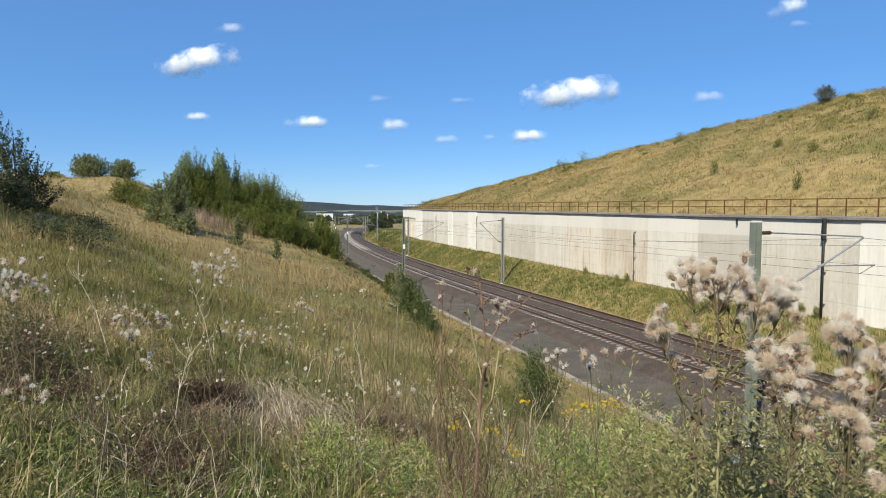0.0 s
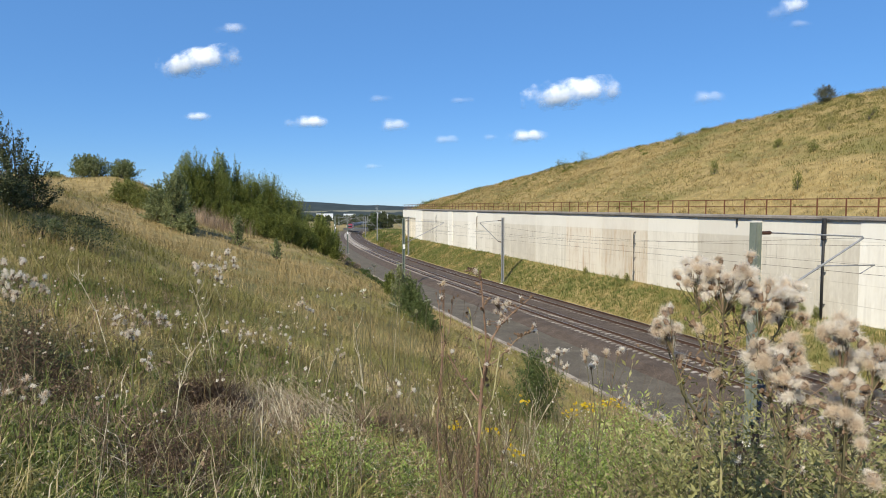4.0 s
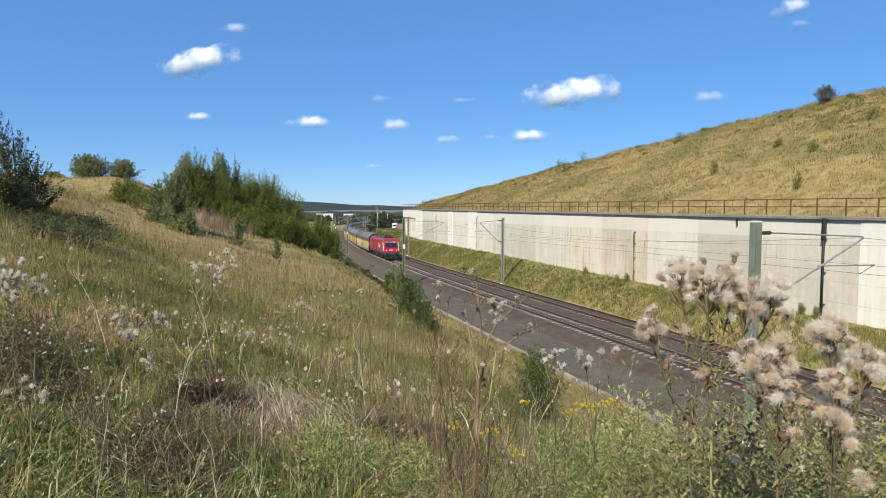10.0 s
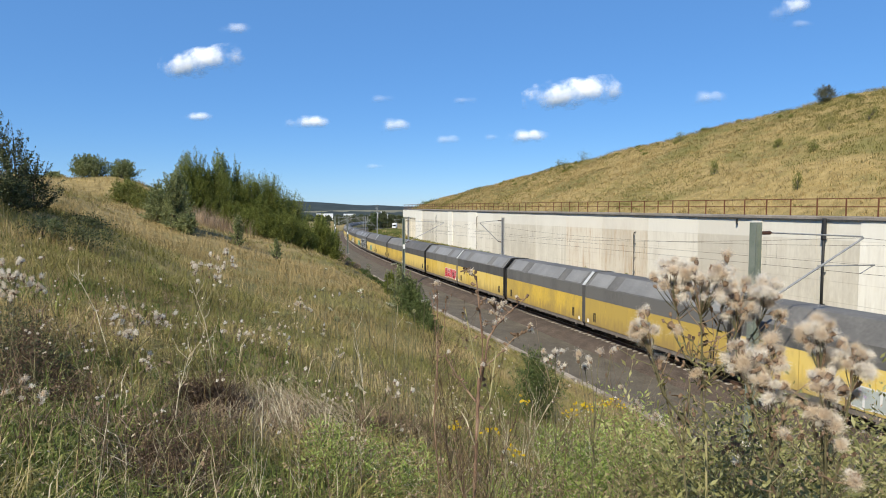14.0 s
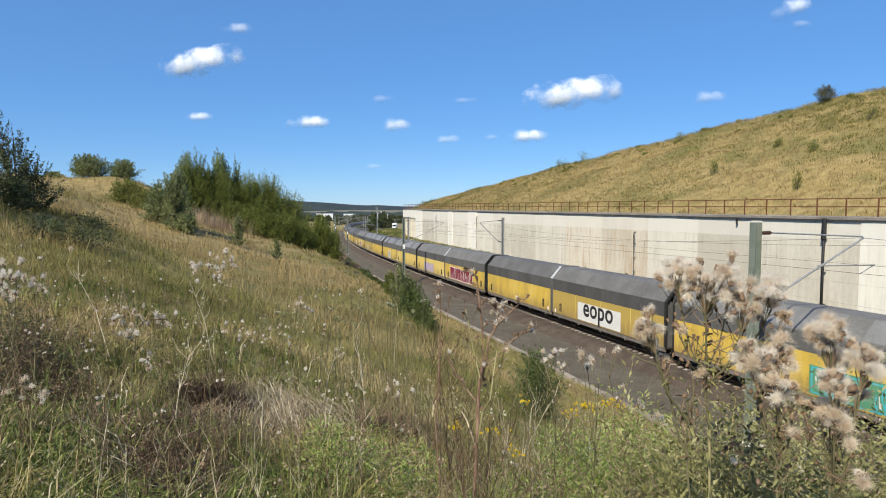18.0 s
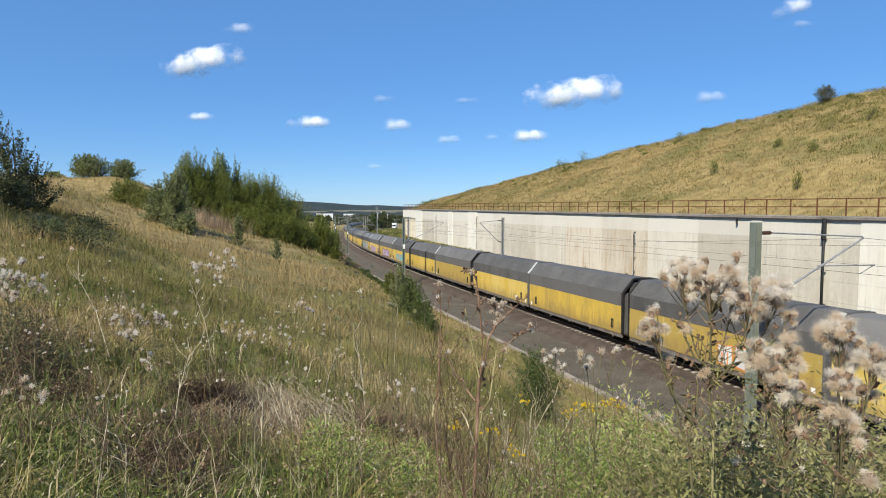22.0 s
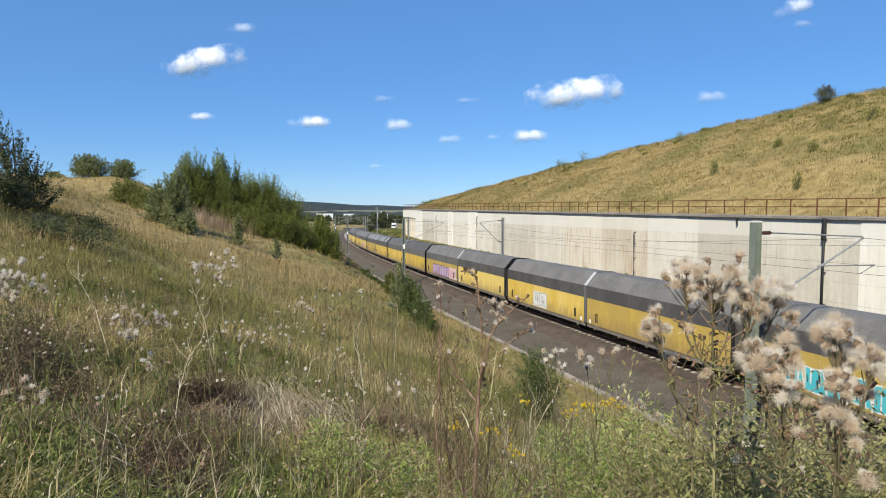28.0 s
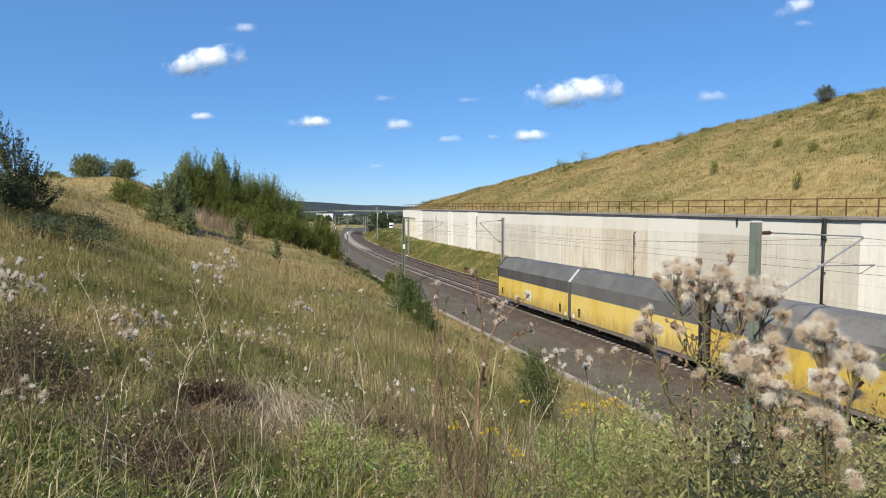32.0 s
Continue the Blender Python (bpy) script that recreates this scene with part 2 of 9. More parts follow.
def box(bm, x0, x1, y0, y1, z0, z1):
    v = [bm.verts.new(p) for p in ((x0, y0, z0), (x1, y0, z0), (x1, y1, z0), (x0, y1, z0), (x0, y0, z1), (x1, y0, z1), (x1, y1, z1), (x0, y1, z1))]
    for f in ((3, 2, 1, 0), (4, 5, 6, 7), (0, 1, 5, 4), (1, 2, 6, 5), (2, 3, 7, 6), (3, 0, 4, 7)):
        bm.faces.new([v[i] for i in f])
    return v


def boxes(*dims, bevel=0.0):
    bm = bmesh.new()
    for d in dims:
        box(bm, *d)
    if bevel:
        bmesh.ops.bevel(bm, geom=bm.edges[:], offset=bevel, segments=1, affect="EDGES")
    return bm


def tube(bm, pts, radius, sides=6, radius_end=None):
    """A tube along points; the radius may taper."""
    pts = [Vector(p) for p in pts]
    rings = []
    for i, p in enumerate(pts):
        way = (pts[min(i + 1, len(pts) - 1)] - pts[max(i - 1, 0)])
        way = way.normalized() if way.length > 1e-9 else Vector((0, 0, 1))
        side = way.cross(Vector((0, 0, 1)))
        side = side.normalized() if side.length > 1e-3 else Vector((1, 0, 0))
        up = side.cross(way)
        r = radius if radius_end is None else radius + (radius_end - radius) * i / max(1, len(pts) - 1)
        rings.append([bm.verts.new(p + (side * math.cos(a) + up * math.sin(a)) * r) for a in (2 * math.pi * k / sides for k in range(sides))])
    for a, b in zip(rings, rings[1:]):
        for k in range(sides):
            bm.faces.new((a[k], a[(k + 1) % sides], b[(k + 1) % sides], b[k]))
    bm.faces.new(rings[0][::-1]), bm.faces.new(rings[-1])
    return bm


def tubes(*runs):
    bm = bmesh.new()
    for pts, r in runs:
        tube(bm, pts, r)
    return bm


def loft(sections, close=True):
    """Skin over rings of equal length."""
    bm = bmesh.new()
    rings = [[bm.verts.new(p) for p in s] for s in sections]
    n = len(rings[0])
    for a, b in zip(rings, rings[1:]):
        for k in range(n if close else n - 1):
            bm.faces.new((a[k], a[(k + 1) % n], b[(k + 1) % n], b[k]))
    if close:
        bm.faces.new(rings[0][::-1]), bm.faces.new(rings[-1])
    return bm


def empty(name, m=None):
    ob = new(name)
    ob.empty_display_size = 0.3
    if m is not None:
        ob.matrix_basis = m
    return ob


# ---------- ground, track bed ----------
def strip(name, s_list, d_list, zf, mat, smooth=True):
    ss, dd = np.meshgrid(np.array(s_list, float), np.array(d_list, float), indexing="ij")
    x, y, _ = on_track(ss, dd)
    z = zf(ss, dd)
    ns, nd = ss.shape
    idx = np.arange(ns * nd).reshape(ns, nd)
    f = np.stack([idx[:-1, :-1], idx[1:, :-1], idx[1:, 1:], idx[:-1, 1:]], -1).reshape(-1, 4)[:, ::-1]
    return mesh_from(name, np.stack([x, y, z], -1).reshape(-1, 3).tolist(), f.tolist(), mat, smooth)


def spaced(*runs):
    out = []
    for a, b, st in runs:
        out += list(np.arange(a, b, st))
    return out + [runs[-1][1]]


S_LIST = spaced((-740, -80, 20), (-80, -40, 4), (-40, 60, 1), (60, 137, 2)) + [137.02] + spaced((140, 320, 6), (320, 1280, 30))
D_LIST = spaced((-150, -60, 10), (-60, -14, 1.5)) + [-12.6, -12.44] + spaced((-12.0, 8.0, 0.4), (8.0, 50, 1.0), (50, 140, 10))
ground = tagged(new("ground", strip("ground", S_LIST, D_LIST, ground_z, M_SOIL)), "dry summer meadow slopes with straw-coloured grass", "ground", kind="structure")


def plain_rings():
    """The wide plain round the cutting, out to the horizon."""
    v, f = [], []
    radii, seg = [90, 200, 420, 800, 1500, 2600, 4600], 72
    for r in radii:
        for k in range(seg):
            a = 2 * math.pi * k / seg
            v.append((r * math.cos(a) - 20, r * math.sin(a) + 150, -7.5 + (0.004 * (r - 420) if r > 420 else 0)))
    for i in range(len(radii) - 1):
        for k in range(seg):
            f.append((i * seg + k, (i + 1) * seg + k, (i + 1) * seg + (k + 1) % seg, i * seg + (k + 1) % seg))
    f.append(list(range(seg)))
    return v, f


M_PLAIN = material("far fields", [(0.05, 0.07, 0.035), (0.11, 0.115, 0.06), (0.20, 0.18, 0.11)], 0.008, 0.95)
tagged(new("ground_plain", mesh_from("ground_plain", *plain_rings(), M_PLAIN)), "distant flat fields beyond the cutting", "fields", kind="structure")


def bed_z(s, d):
    prof = np.interp(d, [-6.7, -6.2, -5.5, -4.9, -3.2, -2.0, -1.0, 0.7, 1.5, 2.0, 2.9], [-0.85, -0.6, -0.25, -0.2, -0.21, -0.26, -0.21, -0.2, -0.22, -0.26, -0.66])
    x, y, _ = on_track(s, d)
    return prof + rail_z(s) + np.sin(x * 13.7 + y * 5.1) * np.sin(y * 11.3 - x * 3.7) * 0.02 + 0.012


tagged(new("track_bed", strip("track_bed", spaced((-740, -40, 20), (-40, 90, 0.5), (90, 320, 4), (320, 1280, 20)), spaced((-6.7, 2.9, 0.2)), bed_z, M_BALLAST, False)),
       "rust-brown ballast bed under two railway tracks", "ballast", kind="structure")
tagged(new("service_path", strip("service_path", spaced((-740, -40, 20), (-40, 90, 1), (90, 320, 4), (320, 1280, 20)), spaced((2.7, 7.35, 0.35)),
       lambda s, d: rail_z(s) - 0.6 + np.sin(s * 1.7 + d * 3) * 0.012, M_GRAVEL)), "grey gravel service path beside the track", "path", kind="structure")


def rail_mesh(d, s_list):
    """A flat-bottomed rail along the line."""
    prof = [(-0.075, -0.17), (0.075, -0.17), (0.02, -0.14), (0.015, -0.05), (0.036, -0.04), (0.036, 0), (-0.036, 0), (-0.036, -0.04), (-0.015, -0.05), (-0.02, -0.14)]
    v, f, top = [], [], []
    for s in s_list:
        for a, b in prof:
            x, y, _ = on_track(s, d + a)
            v.append((float(x), float(y), float(rail_z(s)) + b))
    n = len(prof)
    for i in range(len(s_list) - 1):
        for k in range(n):
            f.append((i * n + k, i * n + (k + 1) % n, (i + 1) * n + (k + 1) % n, (i + 1) * n + k))
            top.append(1 if k == 5 else 0)
    me = mesh_from("rail", v, f, [M_RAIL, M_RAILTOP])
    me.polygons.foreach_set("material_index", top)
    return me


RAIL_S = spaced((-740, -40, 20), (-40, 100, 2), (100, 320, 4), (320, 1280, 20))
FAR_D = -4.1
for _d in (0.75, -0.75, FAR_D + 0.75, FAR_D - 0.75):
    tagged(new("rail", rail_mesh(_d, RAIL_S)), "steel rail with polished head and rusty sides", "rail", group="rails of the two tracks")

# ---------- retaining wall ----------
wall = tagged(empty("wall_retaining"), "long pale concrete retaining wall with weathered panels", "wall", kind="structure")


def wall_panel(s0, s1, off, mat, z_drop=0.0):
    """One cast panel between two joints, with bevelled vertical edges."""
    n = max(2, int((s1 - s0) / 3) + 1)
    prof = []
    for s in np.linspace(s0 + 0.012, s1 - 0.012, n):
        prof.append(s)
    v, f = [], []
    for i, s in enumerate(prof):
        edge = 0.03 if i in (0, n - 1) else 0.0
        zt, zb = float(wall_top(s)) - z_drop, float(rail_z(s)) - 0.6
        for d, z in ((WALL_D + off - edge, zb), (WALL_D + off - edge, zt), (WALL_D - 0.7, zt), (WALL_D - 0.7, zb)):
            x, y, _ = on_track(s, d)
            v.append((float(x), float(y), z))
    for i in range(n - 1):
        for k in range(4):
            f.append((i * 4 + k, i * 4 + (k + 1) % 4, i * 4 + 4 + (k + 1) % 4, i * 4 + 4 + k))
    f += [(3, 2, 1, 0), tuple(range(4 * n - 4, 4 * n))]
    part("panel", mesh_from("panel", v, f, mat), mat, wall)


# joints along the wall, with the finish of each panel
PANELS = [(-60, -46, 0, 0), (-46, -32, 0, 0), (-32, -18, 0, 1), (-18, -2.9, 0.06, 1), (-2.9, 0.2, 0, 0), (0.2, 4.75, 0, 0), (4.75, 5.75, 0.05, 1), (5.75, 11.5, 0, 0), (11.5, 18.4, 0, 0), (18.4, 26.4, 0, 2),
          (26.4, 34.5, 0, 2), (34.5, 43, 0, 0), (43, 51.5, 0, 0), (51.5, 59, 0, 0), (59, 66.6, 0, 0), (66.6, 71.6, 0.10, 1), (71.6, 81.6, 0, 0), (81.6, 84.8, 0.10, 1), (84.8, 97, 0, 0),
          (97, 109, 0, 0), (109, 117, 0.10, 1), (117, 136, -0.45, 0)]
for _a, _b, _o, _k in PANELS:
    wall_panel(_a, _b, _o, (M_CONC, M_CONC_LIGHT, M_CONC_WARM)[_k])


def end_beam():
    """The deep white head beam and the ribs of the recessed bay at the wall's end."""
    v, f = [], []
    for s in (117.0, 121.0, 126.0, 131.0, 136.0):
        for d, dz in ((0.10, -2.0), (0.10, 0.0), (-0.4, 0.0), (-0.4, -2.0)):
            x, y, _ = on_track(s, WALL_D + d)
            v.append((float(x), float(y), float(wall_top(s)) - 0.004 + dz))
    for i in range(4):
        f += [(i * 4 + k, i * 4 + (k + 1) % 4, i * 4 + 4 + (k + 1) % 4, i * 4 + 4 + k) for k in range(4)]
    part("head_beam", mesh_from("head_beam", v, f + [(3, 2, 1, 0), (16, 17, 18, 19)], M_CONC_LIGHT), None, wall, "deep white head beam")
    for s in np.arange(118.2, 136, 1.9):
        x, y, t = on_track(s, WALL_D - 0.2)
        rib = part("rib", boxes((-0.14, 0.14, -0.22, 0.2, float(rail_z(s)) - 0.5, float(wall_top(s)) - 2.006)), M_CONC, wall)
        rib.matrix_basis = pose(float(x), float(y), 0, 0, 0, math.degrees(float(t)))


end_beam()


def run_along(name, s_list, prof, mat):
    """A bar of constant section (d, z over the wall top) along the wall."""
    v, f = [], []
    n = len(prof)
    for s in s_list:
        for d, z in prof:
            x, y, _ = on_track(s, WALL_D + d)
            v.append((float(x), float(y), float(wall_top(s)) + z))
    for i in range(len(s_list) - 1):
        for k in range(n):
            f.append((i * n + k, i * n + (k + 1) % n, (i + 1) * n + (k + 1) % n, (i + 1) * n + k))
    f += [tuple(range(n))[::-1], tuple(range(len(v) - n, len(v)))]
    return mesh_from(name, v, f, mat)


WS = spaced((-60, 136, 2))
part("coping", run_along("coping", WS, [(0.07, 0.0), (0.07, 0.15), (0.04, 0.19), (-0.7, 0.22), (-0.7, 0.0)], M_CAP), None, wall, "dark weathered coping along the wall top")
part("seam", run_along("seam", WS, [(0.13, -0.075), (0.13, -0.002), (-0.6, -0.002), (-0.6, -0.075)], M_DARK), None, wall, "dark joint under the coping")

# railing on the coping
railing = tagged(empty("railing"), "rusty brown steel railing along the wall top", "railing")
_bm = boxes((-0.032, 0.032, -0.032, 0.032, 0.0, 1.12))
_post = part("post", _bm, M_RUST, railing)
_post.matrix_basis = pose(*[float(q) for q in on_track(-50, WALL_D - 0.2)[:2]], float(wall_top(-50)) + 0.22, 0, 0, math.degrees(float(on_track(-50)[2])))
for _s in np.arange(-47.9, 135.5, 2.1):
    _x, _y, _t = on_track(_s, WALL_D - 0.2)
    _q = new("post", _post.data)
    _q.parent = railing
    _q.matrix_basis = pose(float(_x), float(_y), float(wall_top(_s)) + 0.22, 0, 0, math.degrees(float(_t)))
for _z in (1.30, 0.78):
    part("handrail" if _z > 1 else "middle_rail", run_along("railbar", WS, [(-0.23, _z), (-0.17, _z), (-0.17, _z + 0.06), (-0.23, _z + 0.06)], M_RUST), None, railing)


def drain_pipe(s, z0, z1, r, label, hook=True, funnel=False):
    """A pipe down the face of the wall, with an elbow or a hopper at its top."""
    x, y, t = on_track(s, WALL_D + 0.22)
    th = tagged(empty("drain_pipe", pose(float(x), float(y), 0, 0, 0, math.degrees(float(t)))), label, "drain pipe")
    pts = [(0, 0, z0), (0, 0, z1)]
    if hook:
        pts += [(0, -0.02, z1 + 0.12), (0.0, -0.14, z1 + 0.2), (0, -0.25, z1 + 0.2)]
    part("pipe", tubes((pts, r)), M_PIPE, th, smooth=True)
    if funnel:
        bm = bmesh.new()
        tube(bm, [(0, 0, z1 - 1.35), (0, 0, z1 - 1.1), (0, 0, z1 - 0.1), (0, 0, z1)], r * 1.9, 6, r * 1.5)
        part("hopper", bm, M_PIPE, th)
    for k in range(3):
        z = z0 + (z1 - z0) * (0.2 + 0.3 * k)
        part("bracket", boxes((-r - 0.006, r + 0.006, -0.2, r + 0.006, z, z + 0.04)), M_PIPE, th)


drain_pipe(-0.55, 1.0, 8.0, 0.09, "thick black drain pipe with hopper on the wall", False, True)
drain_pipe(20.3, 1.7, 6.25, 0.045, "black drain pipe with elbow on the wall")
drain_pipe(66.3, 2.0, 7.3, 0.055, "dark drain pipe beside a pale panel")
drain_pipe(94.0, 2.0, 7.3, 0.055, "dark drain pipe far along the wall")
_x, _y, _t = on_track(7.1, WALL_D + 0.12)
_th = tagged(empty("drain_spout", pose(float(_x), float(_y), float(wall_top(7)) - 0.55, 0, 0, math.degrees(float(_t)))), "short black drain spout under the coping", "drain spout")
part("spout", boxes((-0.05, 0.05, -0.06, 0.06, 0.0, 0.45), bevel=0.01), M_PIPE, _th)

M_WHITE = material("white paint", [(0.72, 0.72, 0.70), (0.82, 0.82, 0.80)], 3, 0.5)

# ---------- masts and wires ----------
def mast(s, d, reach, mat, label, height=7.95, arm=True, lowered=0.0, square=False):
    """A catenary mast: H-beam pole, foundation, cantilever with insulators. reach: metres to the wire, signed."""
    x, y, t = on_track(s, d)
    th = tagged(empty("catenary_mast", pose(float(x), float(y), float(rail_z(s)), 0, 0, math.degrees(float(t)))), label, "catenary mast", group="masts along the railway")
    w, h = 0.15, 0.15
    if square:
        part("pole", boxes((-0.09, 0.09, -0.09, 0.09, -0.9, height), bevel=0.012), mat, th)
    else:
        part("pole", boxes((-w, w, -h, -h + 0.018, -0.9, height), (-w, w, h - 0.018, h, -0.9, height), (-0.008, 0.008, -h + 0.019, h - 0.019, -0.9, height)), mat, th)
    part("foundation", boxes((-0.4, 0.4, -0.4, 0.4, -1.4, -0.54), bevel=0.04), M_CONC, th)
    if not arm:
        return th
    sg = 1 if reach > 0 else -1
    e = abs(reach)
    f = lambda a, z: (0, sg * a, z)
    zt, zm, zc = 7.55 - lowered, 7.3 - lowered, 5.85 - lowered
    arm_top = part("top_tube", tubes(([f(0.75, zt), f(e + 0.05, zm + 0.05)], 0.035)), M_GALV, th)
    arm_low = part("diagonal_tube", tubes(([f(0.7, 4.95 - lowered), f(e + 0.1, zm)], 0.04)), M_GALV, th)
    part("steady_tube", tubes(([f(e * 0.58, 6.22 - lowered), f(e + 0.75, 6.18 - lowered)], 0.028), ([f(e + 0.72, 6.18 - lowered), f(e + 0.0, zc)], 0.02)), M_GALV, th)
    for z0, z1, arm_ in ((zt, zt, arm_top), (4.75 - lowered, 4.95 - lowered, arm_low)):
        ins = tubes(([f(0.16, z0), f(0.76, z1)], 0.03))
        for k in range(6):
            c = f(0.28 + 0.075 * k, z0 + (z1 - z0) * (0.2 + 0.12 * k))
            tube(ins, [(c[0], c[1] - 0.012, c[2]), (c[0], c[1] + 0.012, c[2])], 0.075, 8)
        part("insulator", ins, M_INSUL, arm_, "brown ribbed insulator")
    return th


NEAR_D, FARSIDE_D = 5.3, -7.2
NEAR_MASTS = [-129, -71, -12.6, 45.2, 110, 170, 228, 286, 344]
FAR_MASTS = [-140, -80, -20, 42.5, 101, 159, 217, 275, 333]
for _s in NEAR_MASTS:
    _th = mast(_s, NEAR_D, -NEAR_D, M_MAST, "green-grey steel catenary mast with cantilever arm beside the path")
    if _s > -12:
        part("small_plate", boxes((-0.17, -0.155, -0.14, 0.14, 4.0, 4.55)), M_WHITE, _th, "small white plate")
for _s in FAR_MASTS:
    mast(_s, FARSIDE_D, FAR_D - FARSIDE_D, M_GALV, "grey catenary mast with cantilever arm on the bank")


def wire_run(name, supports, d, z_hi, z_low, label):
    """Over each span: a sagging messenger wire, a contact wire and the droppers between them."""
    th = tagged(empty(name), label, "overhead wire")
    for a, b in zip(supports, supports[1:]):
        pm, pc = [], []
        for k in range(13):
            u = k / 12
            s = a + (b - a) * u
            x, y, _ = on_track(s, d)
            z = float(rail_z(s))
            pm.append((float(x), float(y), z + z_hi - 4 * u * (1 - u) * 0.95))
            pc.append((float(x), float(y), z + z_low))
            if 0 < k < 12 and k % 2:
                part("dropper", tubes(([pc[-1], pm[-1]], 0.004)), M_WIRE, th)
        part("messenger_wire", tubes((pm, 0.0085)), M_WIRE, th)
        part("contact_wire", tubes((pc, 0.0085)), M_WIRE, th)


wire_run("overhead_line", NEAR_MASTS, 0.0, 7.3, 5.85, "dark overhead contact line above the track")
wire_run("overhead_line", FAR_MASTS, FAR_D, 7.3, 5.85, "dark overhead contact line above the far track")

# ---------- train ----------
LH, SPEED = 14.096, 34.308
S_FRONT_0 = -0.491 + SPEED * 12.4          # the cab corner of the engine at the clip's start



def lag(t):
    """Metres by which the train trails an even run: it gathers speed towards the end."""
    return float(np.interp(t, [0, 9, 11, 12, 13, 15, 18, 20, 22, 24, 26, 28, 30, 32], [-0.4, -0.4, -0.55, -0.45, -0.1, 0.6, 1.35, 1.72, 1.85, 1.76, 1.5, 1.05, 0.4, -0.4]))


M_YELLOW = material("weathered yellow wagon paint", [(0.42, 0.30, 0.08), (0.59, 0.405, 0.07), (0.65, 0.49, 0.15)], 0.9, 0.6, bump=0.003, stretch=(1, 1, 0.4), rnd=0.7)


def soiled(m, grime, z0, z1, amount):
    """Brake dust and rust thrown up along the lower edge, broken into vertical runs."""
    nt = m.node_tree
    N, L = nt.nodes, nt.links
    bs = N["Principled BSDF"]
    old = bs.inputs["Base Color"].links[0].from_socket
    tc, mp, no = N.new("ShaderNodeTexCoord"), N.new("ShaderNodeMapping"), N.new("ShaderNodeTexNoise")
    mp.inputs["Scale"].default_value = (1, 1, 0.22)
    no.inputs["Scale"].default_value, no.inputs["Detail"].default_value, no.inputs["Roughness"].default_value = 2.6, 6, 0.65
    L.new(tc.outputs["Object"], mp.inputs[0]), L.new(mp.outputs[0], no.inputs["Vector"])
    sx, r1, r2 = N.new("ShaderNodeSeparateXYZ"), N.new("ShaderNodeMapRange"), N.new("ShaderNodeMapRange")
    L.new(tc.outputs["Object"], sx.inputs[0])
    r1.inputs[1].default_value, r1.inputs[2].default_value, r1.inputs[3].default_value, r1.inputs[4].default_value = z0, z1, 0.34, -0.06
    L.new(sx.outputs[2], r1.inputs[0])
    ad = N.new("ShaderNodeMath")
    L.new(no.outputs[0], ad.inputs[0]), L.new(r1.outputs[0], ad.inputs[1])
    r2.inputs[1].default_value, r2.inputs[2].default_value, r2.inputs[4].default_value = 0.52, 0.82, amount
    L.new(ad.outputs[0], r2.inputs[0])
    mx = N.new("ShaderNodeMix")
    mx.data_type = "RGBA"
    mx.inputs[7].default_value = (*grime, 1)
    L.new(r2.outputs[0], mx.inputs[0]), L.new(old, mx.inputs[6])
    L.new(mx.outputs[2], bs.inputs["Base Color"])


soiled(M_YELLOW, (0.18, 0.125, 0.075), 0.8, 1.9, 0.5)
M_WGREY = material("dark grey wagon side", [(0.068, 0.066, 0.066), (0.098, 0.096, 0.094), (0.13, 0.127, 0.123)], 0.8, 0.65, stretch=(1, 1, 0.3), rnd=0.4)
M_WROOF = material("dusty grey wagon roof", [(0.085, 0.082, 0.079), (0.118, 0.114, 0.11), (0.165, 0.16, 0.153)], 0.6, 0.7, rnd=0.4)
M_WLIGHT = material("pale translucent roof panel", [(0.15, 0.148, 0.145), (0.235, 0.232, 0.227)], 0.9, 0.5, rnd=0.3)
M_UNDER = material("sooty brown underframe", [(0.03, 0.025, 0.022), (0.06, 0.05, 0.042), (0.10, 0.08, 0.065)], 3, 0.85)
M_SILL = material("grimy grey-brown sill", [(0.10, 0.085, 0.075), (0.16, 0.14, 0.125), (0.22, 0.19, 0.17)], 1.5, 0.8)
M_HOOP = material("bright worn hoop metal", [(0.45, 0.45, 0.44), (0.65, 0.65, 0.63)], 5, 0.45, 0.3)
M_RED = material("traffic red engine paint", [(0.26, 0.011, 0.026), (0.33, 0.014, 0.033), (0.385, 0.021, 0.042)], 0.8, 0.32, spec=0.5)
M_LGREY = material("dark grey engine skirt", [(0.036, 0.035, 0.034), (0.062, 0.058, 0.055)], 1.2, 0.6)
M_LROOF = material("sooty engine roof", [(0.07, 0.06, 0.055), (0.12, 0.105, 0.10)], 1.5, 0.75)
M_GLASS = material("dark windscreen", [(0.012, 0.014, 0.016), (0.02, 0.022, 0.025)], 2, 0.08, spec=0.8)
M_BLACK = material("black rubber and steel", [(0.012, 0.012, 0.012), (0.03, 0.028, 0.026)], 3, 0.7)


def cyl(bm, c, axis, r, length, sides=14):
    a = {"x": Vector((1, 0, 0)), "y": Vector((0, 1, 0)), "z": Vector((0, 0, 1))}[axis]
    c = Vector(c)
    return tube(bm, [c - a * length / 2, c + a * length / 2], r, sides)


